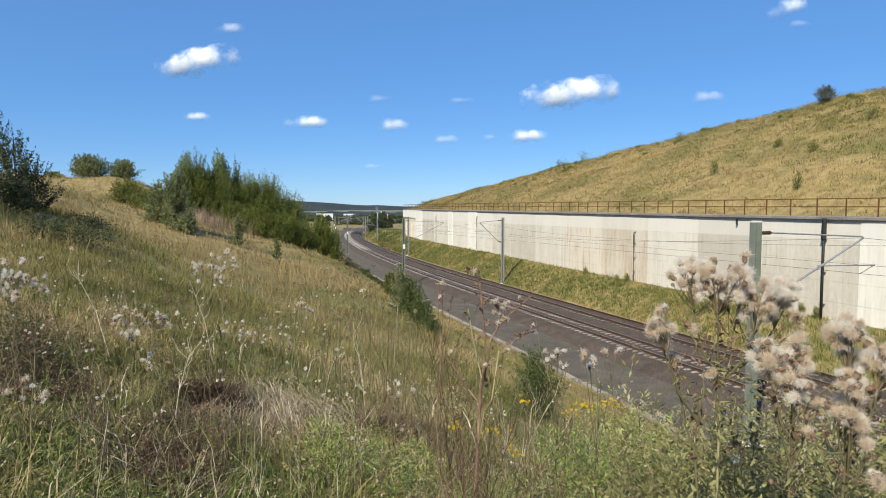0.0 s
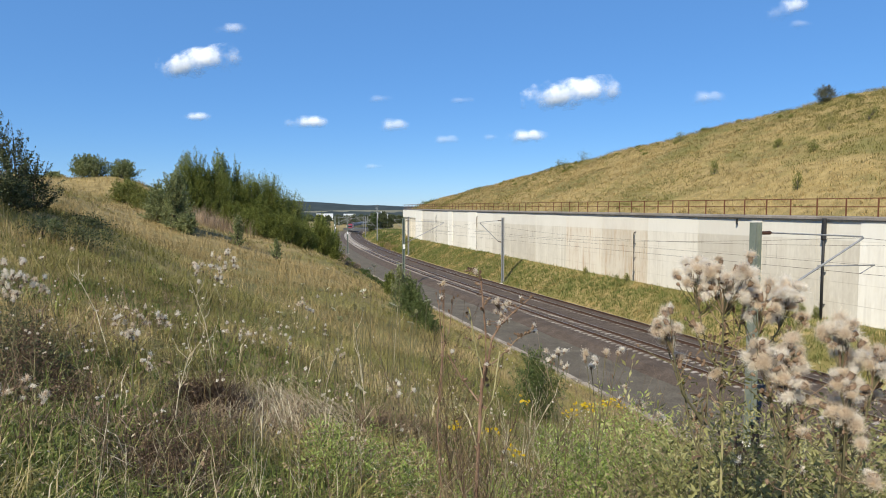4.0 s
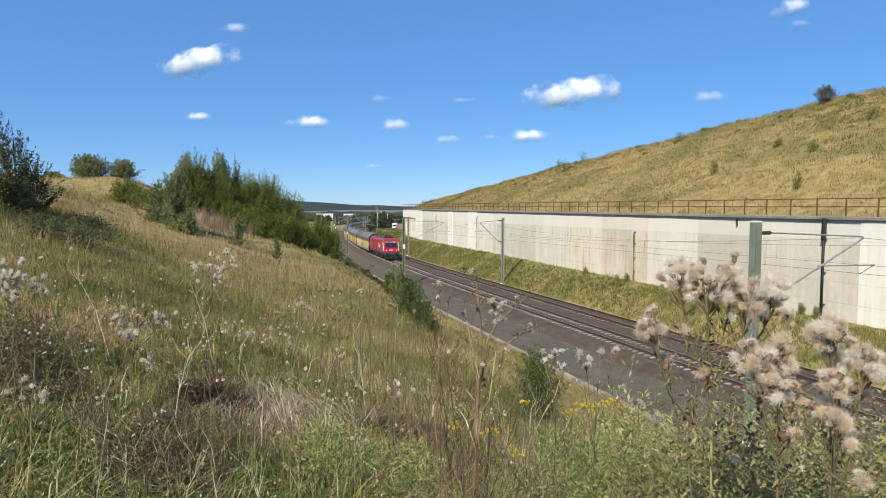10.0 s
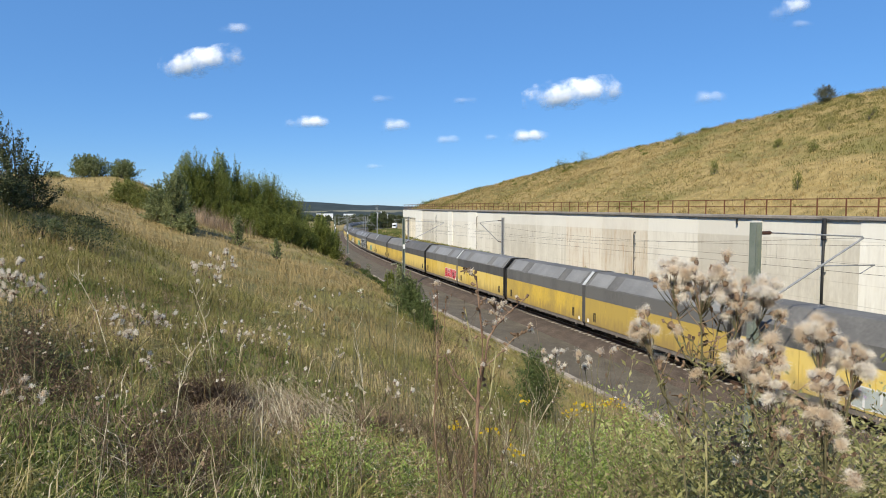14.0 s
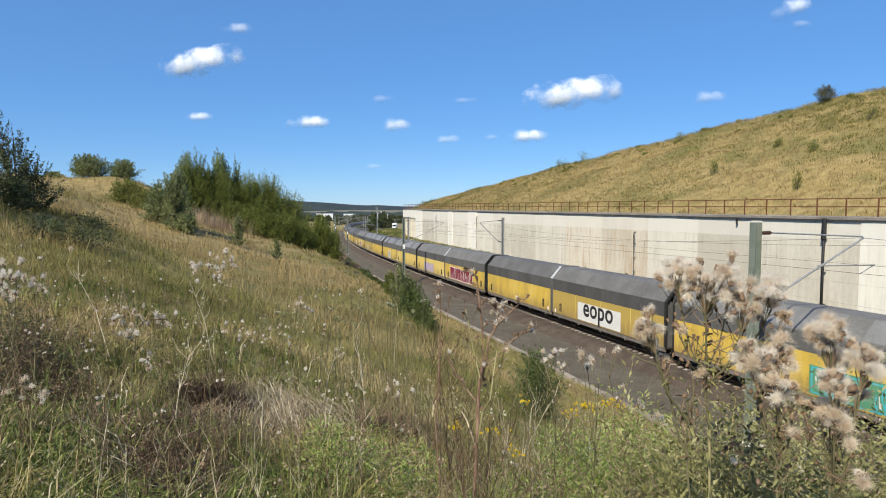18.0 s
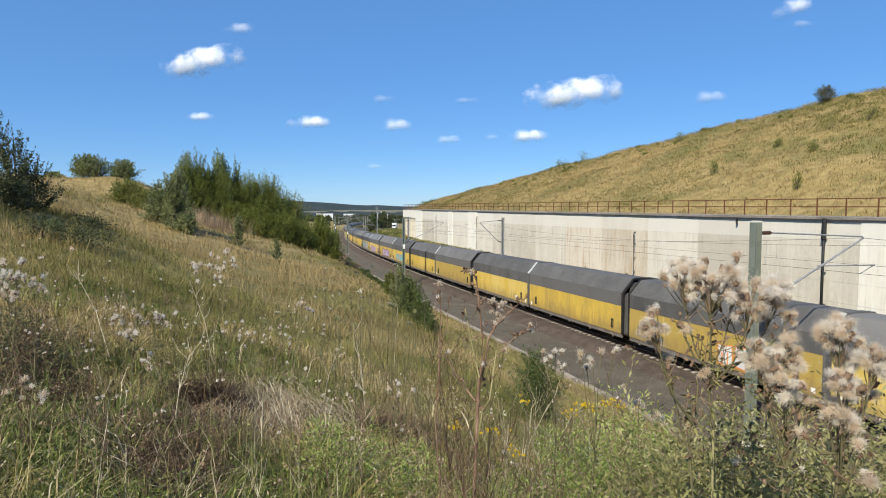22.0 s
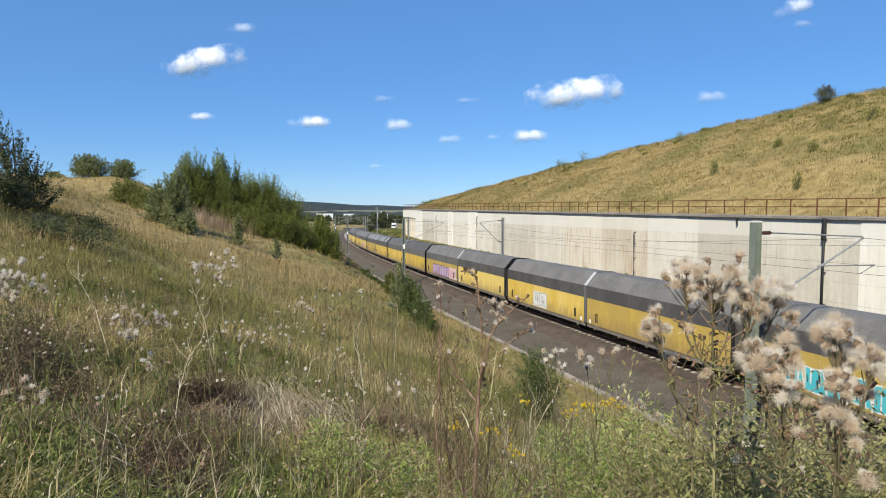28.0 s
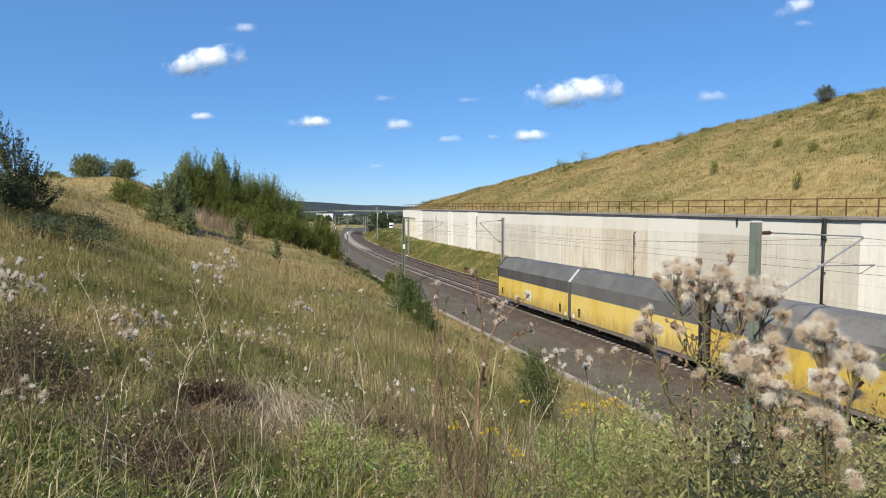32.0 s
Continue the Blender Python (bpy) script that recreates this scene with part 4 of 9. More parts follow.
M_LEAF_DEEP = leaf_material("deep green broom shoots", [(0.035, 0.058, 0.018), (0.075, 0.108, 0.034), (0.14, 0.175, 0.065)], 0.5, 0.5)
M_LEAF_MID = leaf_material("drab green broom shoots", [(0.05, 0.074, 0.022), (0.105, 0.135, 0.045), (0.19, 0.22, 0.085)], 0.6, 0.4, glow=0.3)
M_PALE_STEM = material("bleached thistle stalk", [(0.36, 0.30, 0.19), (0.52, 0.45, 0.31), (0.64, 0.58, 0.44)], 14, 0.85)
M_LEAF_GREY = leaf_material("grey-green willow leaves", [(0.105, 0.128, 0.05), (0.21, 0.235, 0.10), (0.34, 0.355, 0.18)], 0.8, 0.3, glow=0.35)
M_LEAF_YEL = leaf_material("yellowish bush leaves", [(0.10, 0.12, 0.03), (0.18, 0.19, 0.05), (0.27, 0.26, 0.08)], 0.8, 0.3)
M_WEED = leaf_material("light green weed leaves", [(0.125, 0.17, 0.035), (0.265, 0.335, 0.082), (0.46, 0.505, 0.19)], 1.5, 0.3)
M_DRY = material("withered brown stalk", [(0.11, 0.07, 0.045), (0.23, 0.16, 0.105), (0.38, 0.29, 0.20)], 14, 0.85)
M_RUSSET = material("reddish brown thistle stalk", [(0.10, 0.058, 0.038), (0.20, 0.125, 0.085), (0.34, 0.24, 0.17)], 16, 0.9)
M_DEAD = leaf_material("reddish brown dead stalks", [(0.15, 0.10, 0.065), (0.29, 0.205, 0.135), (0.46, 0.36, 0.245)], 2.0, 0.3)
M_TANGLE = leaf_material("grey-green drying weed leaves", [(0.095, 0.10, 0.036), (0.225, 0.22, 0.085), (0.42, 0.395, 0.20)], 3.0, 0.4)
M_BARK = material("grey-brown bark", [(0.06, 0.05, 0.04), (0.13, 0.11, 0.09)], 6, 0.9, bump=0.01)
M_STEM = material("dry pale stalk", [(0.22, 0.20, 0.09), (0.36, 0.32, 0.17)], 9, 0.8)
M_STEM_G = material("green-brown thistle stalk", [(0.085, 0.085, 0.042), (0.17, 0.145, 0.08)], 9, 0.8)
M_FLUFF = leaf_material("beige thistle down", [(0.62, 0.50, 0.37), (0.79, 0.68, 0.54), (0.91, 0.84, 0.72)], 30, 0.25, 0.9, 0.5)
M_FLUFF_W = leaf_material("white thistle down", [(0.72, 0.65, 0.55), (0.85, 0.79, 0.70), (0.94, 0.91, 0.85)], 30, 0.25, 0.9, 0.45)
M_FLUFF_MID = leaf_material("pale thistle down", [(0.58, 0.48, 0.37), (0.76, 0.68, 0.56), (0.90, 0.85, 0.76)], 30, 0.25, 0.9, 0.4)
M_BRACT = material("brown flower bract", [(0.11, 0.07, 0.045), (0.22, 0.15, 0.10)], 40, 0.9)
M_PETAL = leaf_material("yellow petals", [(0.42, 0.29, 0.01), (0.62, 0.44, 0.02)], 20, 0.3, 0.6, 0.3)
M_NEST = leaf_material("olive-green seed nest", [(0.16, 0.17, 0.07), (0.30, 0.30, 0.14), (0.46, 0.44, 0.26)], 20, 0.3, 0.8, 0.3)
M_UMBEL = leaf_material("greenish white umbel", [(0.42, 0.44, 0.28), (0.66, 0.66, 0.50), (0.78, 0.78, 0.66)], 20, 0.3, 0.8, 0.3)
rng = np.random.default_rng(7)


def fast_mesh(name, co, tris, mat):
    """co: (n, 3) floats; tris: (m, k) indices, all faces with k corners."""
    me = bpy.data.meshes.new(name)
    me.vertices.add(len(co))
    me.vertices.foreach_set("co", np.asarray(co, np.float32).ravel())
    k = tris.shape[1]
    me.loops.add(len(tris) * k)
    me.loops.foreach_set("vertex_index", tris.astype(np.int32).ravel())
    me.polygons.add(len(tris))
    me.polygons.foreach_set("loop_start", np.arange(0, len(tris) * k, k, dtype=np.int32))
    me.update(calc_edges=True)
    me.materials.append(mat)
    return me


def blades(name, x, y, z, height, width, lean, mat, label, heading=None, category="grass"):
    """Bent, tapered strips; all arrays are per blade."""
    n = len(x)
    a = rng.uniform(0, 2 * math.pi, n) if heading is None else heading
    ln = lean * height
    w = width * rng.uniform(0.6, 1.4, n)
    turn = a + 1.57 + rng.normal(0, 0.6, n)
    wx, wy = np.cos(turn) * w, np.sin(turn) * w
    lx, ly = np.cos(a) * ln, np.sin(a) * ln
    co = np.empty((n, 6, 3), np.float32)
    drop = 1 - 0.35 * np.clip(lean, 0, 1.6)
    for k, (u, ww, b, sg) in enumerate(((0, 1, 0, -1), (0, 1, 0, 1), (0.55, 0.8, 0.28, -1), (0.55, 0.8, 0.28, 1), (1, 0.15, 1, -1), (1, 0.15, 1, 1))):
        co[:, k, 0] = x + lx * b + wx * ww * sg
        co[:, k, 1] = y + ly * b + wy * ww * sg
        co[:, k, 2] = z - 0.02 + height * (u if u < 0.9 else drop.clip(0.4, 1))
    base = np.arange(n)[:, None] * 6
    q = np.concatenate([base + np.array([[0, 1, 3, 2]]), base + np.array([[2, 3, 5, 4]])], 1).reshape(-1, 4)
    return tagged(new(name, fast_mesh(name, co.reshape(-1, 3), q, mat)), label, category, kind="stuff")


def field(x, y, f, seed):
    """A soft random field in 0..1 over the ground."""
    v = 0
    for k, amp in ((1, 1.0), (2.1, 0.6), (4.3, 0.35)):
        v = v + amp * np.sin(x * f * k + seed * 1.7 + 1.3 * np.sin(y * f * k * 0.7 + seed)) * np.cos(y * f * k * 1.1 - seed * 0.9 + 1.1 * np.sin(x * f * k * 0.8))
    return np.clip(0.5 + v / 2.6, 0, 1)


def to_track(x, y):
    """Track coordinates, along the straight stretch."""
    c, sn = math.cos(1.8687), math.sin(1.8687)
    dx, dy = x - 13.2055, y - 36.8987
    return dx * c + dy * sn, -dx * sn + dy * c


def earth(x, y):
    return ground_z(*to_track(np.asarray(x, float), np.asarray(y, float)))


# spots where the grass lies flat or withered
BARE = ((-1.44, 3.72, 0.24, 0.55), (-1.04, 3.75, 0.22, 0.60))


def scatter_near(n, r0, r1, half=0.80):
    """Feet over the hillside before the viewer, evenly spread by bearing and log distance."""
    r = r0 * (r1 / r0) ** rng.uniform(0, 1, n)
    a = rng.uniform(-half, half, n)
    x, y = np.sin(a) * r, np.cos(a) * r
    s, d = to_track(x, y)
    ok = d > 7.9
    for bx, by, rx, ry in BARE:
        ok &= ((x - bx) / rx) ** 2 + ((y - by) / ry) ** 2 > rng.uniform(0.6, 1.0, n)
    return x[ok], y[ok]


def tufts(name, cx, cy, per, spread, h0, h1, width, lean, mat, label, keep=None, by_distance=False):
    """Clumps of blades that lean roughly one way."""
    if keep is not None:
        cx, cy = cx[keep], cy[keep]
    n = len(cx)
    hd = np.repeat(rng.uniform(0, 2 * math.pi, n), per) + rng.normal(0, 0.9, n * per)
    hh = np.repeat(rng.uniform(h0, h1, n) * (0.55 + 0.9 * field(cx, cy, 3.1, 17)), per) * rng.uniform(0.5, 1.15, n * per)
    x = np.repeat(cx, per) + rng.normal(0, spread, n * per)
    y = np.repeat(cy, per) + rng.normal(0, spread, n * per)
    z = earth(x, y)
    return blades(name, x, y, z, hh, width * (np.hypot(x, y) / 20 if by_distance else 1.0), np.abs(rng.normal(lean, lean * 0.5, n * per)), mat, label, hd)


# ---------- meadow before the viewer ----------
_x, _y = scatter_near(19000, 1.7, 11)
_g = field(_x, _y, 1.1, 3)
_r = np.hypot(_x, _y)
_green = _g + 0.05 * (_r < 4.2) + 0.30 * np.exp(-((_x + 1.5) / 0.75) ** 2 - ((_y - 2.6) / 0.5) ** 2)
tufts("meadow_grass", _x, _y, 8, 0.05, 0.06, 0.19, 0.0036, 0.9, M_GRASS_G, "fresh green grass tufts in the meadow", _green > 0.66)
tufts("meadow_grass", _x, _y, 8, 0.06, 0.07, 0.21, 0.0034, 1.0, M_GRASS_O, "olive-green meadow grass tufts", (_green <= 0.68) & (_green > 0.40))
tufts("dry_grass", _x, _y, 8, 0.07, 0.07, 0.21, 0.0028, 1.1, M_STRAW, "tangled straw-coloured dry grass", _green <= 0.46)
_x, _y = scatter_near(2000, 1.8, 10)
_g = field(_x, _y, 1.4, 9)
tufts("dry_stalks", _x, _y, 4, 0.06, 0.12, 0.38, 0.0014, 0.7, M_BROWN, "thin withered brown stalks among the grass", _g > 0.62)
tufts("dry_stalks", _x, _y, 4, 0.08, 0.14, 0.45, 0.0014, 0.7, M_STRAW, "thin bleached stalks among the grass", _g < 0.6)
_x, _y = scatter_near(33000, 8.2, 62)
_g = field(_x, _y, 0.22, 5)
_s, _d = to_track(_x, _y)
_dry = _g + 0.012 * (_d - 20)
tufts("slope_grass", _x, _y, 6, 0.12, 0.10, 0.27, 0.0055, 0.9, M_GRASS_O, "olive-green grass on the slope", _dry < 0.5, True)
tufts("slope_straw", _x, _y, 5, 0.12, 0.13, 0.34, 0.0055, 0.8, M_SLOPE, "tall straw-coloured grass on the slope", _dry > 0.44, True)
_s, _d = rng.uniform(8, 170, 40000), rng.uniform(8.2, 62, 40000)
_x, _y, _ = on_track(_s, _d)
blades("far_slope_grass", _x, _y, ground_z(_s, _d), rng.uniform(0.15, 0.42, len(_x)), 0.02, np.abs(rng.normal(0.5, 0.2, len(_x))), M_HILL, "dry grass over the far slope")
_s, _d = rng.uniform(-28, 75, 2600), 7.45 + np.abs(rng.normal(0, 0.55, 2600))
_x, _y, _ = on_track(_s, _d)
_k = field(_x, _y, 1.1, 19) > 0.38
_x, _y, _s, _d = np.repeat(_x[_k], 9), np.repeat(_y[_k], 9), np.repeat(_s[_k], 9), np.repeat(_d[_k], 9)
_n = len(_x)
blades("verge_grass", _x + rng.normal(0, 0.09, _n), _y + rng.normal(0, 0.09, _n), np.maximum(ground_z(_s, _d), rail_z(_s) - 0.6) - 0.03, rng.uniform(0.12, 0.45, _n), 0.007, np.abs(rng.normal(0.8, 0.3, _n)), M_GRASS_O, "ragged olive grass along the cable trough")
# the steep hill above the wall: straw grass with greener patches
_s, _d = rng.uniform(-35, 135, 170000), -13.9 - 40 * rng.uniform(0, 1, 170000) ** 0.85
_x, _y, _ = on_track(_s, _d)
_g = field(_x, _y, 0.10, 8) * 0.42 + field(_x, _y, 0.33, 2) * 0.38 + field(_x, _y, 0.9, 6) * 0.2 + 0.10 * np.exp(-((_s - 15) / 16) ** 2 - ((_d + 37) / 7) ** 2) + 0.05 * np.exp(-(ground_z(_s, _d) - hill_cap(_s) - rail_z(_s) - 5.4) ** 2 / 6) + rng.normal(0, 0.02, len(_x))
for _keep, _mat, _lab in ((_g < 0.55, M_HILL, "straw-coloured grass on the steep hill"), (_g >= 0.55, M_HILL, "greener grass patches on the steep hill")):
    _n = int(_keep.sum())
    blades("hill_grass", _x[_keep], _y[_keep], ground_z(_s, _d)[_keep], rng.uniform(0.18, 0.48, _n) * (0.6 + 0.7 * field(_x, _y, 1.3, 4)[_keep]), 0.0085, np.abs(rng.normal(0.7, 0.3, _n)), _mat, _lab)
_s, _d = rng.uniform(-40, 175, 90000), rng.uniform(-11.95, -7.0, 90000)
_x, _y, _ = on_track(_s, _d)
_g = field(_x, _y, 0.35, 6) + 0.10 * (np.abs(_d + 9.5) - 1.2)
for _keep, _mat, _lab in ((_g < 0.93, M_BANK, "green grass on the bank below the wall"), (_g >= 0.93, M_HILL, "dry grass on the bank below the wall")):
    _n = int(_keep.sum())
    blades("bank_grass", _x[_keep], _y[_keep], ground_z(_s, _d)[_keep], rng.uniform(0.12, 0.4, _n) * (0.5 + field(_x, _y, 1.2, 1)[_keep]), 0.016, np.abs(rng.normal(0.5, 0.25, _n)), _mat, _lab)


def tussocks(name, s, d, per, spread, h0, h1, width, lean, mat, label):
    """Clumps of arching blades at track coordinates."""
    n = len(s)
    hh = np.repeat(rng.uniform(h0, h1, n), per) * rng.uniform(0.45, 1.1, n * per)
    x, y, _ = on_track(s, d)
    z = ground_z(s, d) - 0.04
    x = np.repeat(x, per) + rng.normal(0, spread, n * per)
    y = np.repeat(y, per) + rng.normal(0, spread, n * per)
    return blades(name, x, y, np.repeat(z, per), hh, width, np.abs(rng.normal(lean, lean * 0.5, n * per)), mat, label)


_s, _d = rng.uniform(-30, 128, 15000), -14.0 - 34 * rng.uniform(0, 1, 15000) ** 0.9
_x, _y, _ = on_track(_s, _d)
_d = np.where(_d < -14.2 - 2.0 * hill_cap(_s), -14.2 - 2.0 * hill_cap(_s) * rng.uniform(0.1, 1, len(_d)), _d)
_g = field(_x, _y, 0.13, 8) * 0.65 + field(_x, _y, 0.42, 2) * 0.40 - 0.02 + 0.40 * np.exp(-((_s - 5) / 13) ** 2 - ((_d + 35) / 7) ** 2) + rng.normal(0, 0.04, len(_s))
_k = _g < 0.44
tussocks("hill_tussocks", _s[_k], _d[_k], 12, 0.22, 0.25, 0.62, 0.014, 0.85, M_TAN, "tan grass tussocks on the steep hill")
_k = (_g > 0.46) & (_g < 0.58)
tussocks("hill_tussocks", _s[_k], _d[_k], 10, 0.20, 0.25, 0.60, 0.014, 0.75, M_SLOPE, "pale straw tussocks on the steep hill")
_k = (_g > 0.60) & (rng.uniform(0, 1, len(_g)) < 0.85)
tussocks("hill_tussocks", _s[_k], _d[_k], 16, 0.30, 0.20, 0.50, 0.018, 0.9, M_OLIVE, "olive-green grass tussocks on the steep hill")
_s, _d = rng.uniform(128, 235, 1500), rng.uniform(-22, -7.2, 1500)
_x, _y, _ = on_track(_s, _d)
_g = field(_x, _y, 0.3, 11)
tussocks("curve_scrub", _s[_g < 0.34], _d[_g < 0.34], 14, 0.45, 0.5, 1.3, 0.035, 0.6, M_TAN, "tall tan grass and scrub beside the curve")
tussocks("curve_scrub", _s[_g > 0.32], _d[_g > 0.32], 14, 0.5, 0.5, 1.4, 0.04, 0.6, M_BANK, "green scrub beside the curve")
_s, _d = rng.uniform(-35, 130, 3600), rng.uniform(-11.7, -7.2, 3600)
_x, _y, _ = on_track(_s, _d)
_g = field(_x, _y, 0.5, 14) + rng.normal(0, 0.08, len(_s)) - 0.05 * (_d < -10.6)
_k = (_g < 0.24) | ((_d < -11.0) & (_g < 0.5))
tussocks("bank_tussocks", _s[_k], _d[_k], 12, 0.12, 0.25, 0.60, 0.012, 0.5, M_TAN, "tan dry tussocks on the bank below the wall")
_k = (_g > 0.20) & (_g < 0.46) & (_d > -11.2)
tussocks("bank_tussocks", _s[_k], _d[_k], 14, 0.16, 0.20, 0.50, 0.014, 0.7, M_OLIVE, "olive tussocks on the bank below the wall")
_k = (_g > 0.42) & (_d > -11.2)
tussocks("bank_tussocks", _s[_k], _d[_k], 12, 0.14, 0.20, 0.60, 0.014, 0.6, M_BANK, "green tussocks on the bank below the wall")


# ---------- shrubs and trees ----------
def shrub(name, label, category, x, y, height, width, mat, leaves, leaf, style="bush", z=None, group=""):
    """Stems that fork, and a crown of leaf clumps with gaps and an uneven outline."""
    z = float(earth(x, y)) - 0.05 if z is None else z
    th = tagged(empty(name, pose(x, y, z)), label, category, group)
    stems = bmesh.new()
    clumps = []
    k_stems = {"thicket": 9, "bush": 5, "broom": 7, "tree": 4}[style]
    for k in range(k_stems):
        a = rng.uniform(0, 2 * math.pi)
        reach = width * 0.75 * rng.uniform(0.35, 1.0)
        top = height * rng.uniform(0.65, 0.95)
        pts = []
        for j in range(5):
            u = j / 4
            bend = u ** (0.8 if style == "bush" else 1.4)
            pts.append((math.cos(a) * reach * bend + rng.normal(0, 0.02) * width, math.sin(a) * reach * bend + rng.normal(0, 0.02) * width, top * u))
        tube(stems, pts, 0.012 * height + 0.01, 6, 0.003 * height)
        for j in range(3):
            u = rng.uniform(0.3, 0.95)
            b = Vector(pts[0]).lerp(Vector(pts[-1]), u)
            out = width * rng.uniform(0.2, 0.5)
            a2 = rng.uniform(0, 2 * math.pi)
            e = b + Vector((math.cos(a2) * out, math.sin(a2) * out, out * (0.5 if style != "broom" else 1.2)))
            tube(stems, [b, (b + e) / 2 + Vector((0, 0, 0.05 * out)), e], 0.005 * height, 4, 0.002 * height)
            clumps.append(tuple(e))
    part("trunk", stems, M_BARK, th, "thin grey-brown stems")
    n_cl = 46 if style != "thicket" else 90
    for k in range(n_cl):
        u = rng.uniform(0.06, 1.0)
        prof = {"thicket": math.sqrt(max(0.02, 1.02 - u ** 2.4)), "bush": math.sin(math.pi * min(1, 0.18 + 0.80 * u)) ** 0.7, "broom": math.sin(math.pi * min(1, 0.22 + 0.74 * u)) ** 0.7, "tree": math.sin(math.pi * (0.15 + 0.83 * u)) ** 0.8}[style]
        a, r = rng.uniform(0, 2 * math.pi), width * prof * math.sqrt(rng.uniform(0.1, 1.0))
        clumps.append((math.cos(a) * r, math.sin(a) * r, height * u * (0.86 if style == "thicket" else 1)))
    if style == "thicket":
        # upright shoots that stand out of the top
        for k in range(24):
            a, r = rng.uniform(0, 2 * math.pi), width * math.sqrt(rng.uniform(0, 0.9))
            foot, up = height * 0.8 * math.sqrt(max(0.05, 1.0 - (r / width) ** 2)), height * rng.uniform(0.06, 0.26)
            clumps += [(math.cos(a) * r, math.sin(a) * r, foot + up * j / 4) for j in range(5)]
    per = max(8, leaves // len(clumps))
    cs = np.array(clumps)
    size = rng.uniform(0.10, 0.24, len(cs)) * width * (0.8 if style == "thicket" else 1)
    if style == "thicket":
        size[-120:] = 0.032 * width
    c = np.repeat(cs, per, 0) + rng.normal(0, 1, (len(cs) * per, 3)) * np.repeat(size, per)[:, None] * np.array([1, 1, {"broom": 1.9, "thicket": 1.5}.get(style, 0.9)])
    c[:, 2] = np.clip(c[:, 2], 0.02, None)
    n = len(c)
    ax = rng.normal(0, 1, (n, 3))
    if style in ("broom", "thicket"):
        ax = ax * (0.45 if style == "broom" else 0.75) + np.array([0, 0, 1.0])
        ax[:, :2] += c[:, :2] / max(width, 0.1) * 0.35
    ax /= np.linalg.norm(ax, axis=1, keepdims=True)
    si = np.cross(ax, rng.normal(0, 1, (n, 3)))
    si /= np.linalg.norm(si, axis=1, keepdims=True) + 1e-6
    long_, wide = (leaf * 2.6, leaf * 0.35) if style in ("broom", "thicket") else (leaf, leaf * 0.5)
    sz = rng.uniform(0.6, 1.3, n)[:, None]
    co = np.stack([c - ax * long_ * 0.5 * sz, c + si * wide * 0.5 * sz, c + ax * long_ * 0.5 * sz, c - si * wide * 0.5 * sz], 1).reshape(-1, 3)
    q = np.arange(n)[:, None] * 4 + np.array([[0, 1, 2, 3]])
    part("crown", fast_mesh("crown", co, q, mat), None, th, "leafy crown with gaps")
    return th


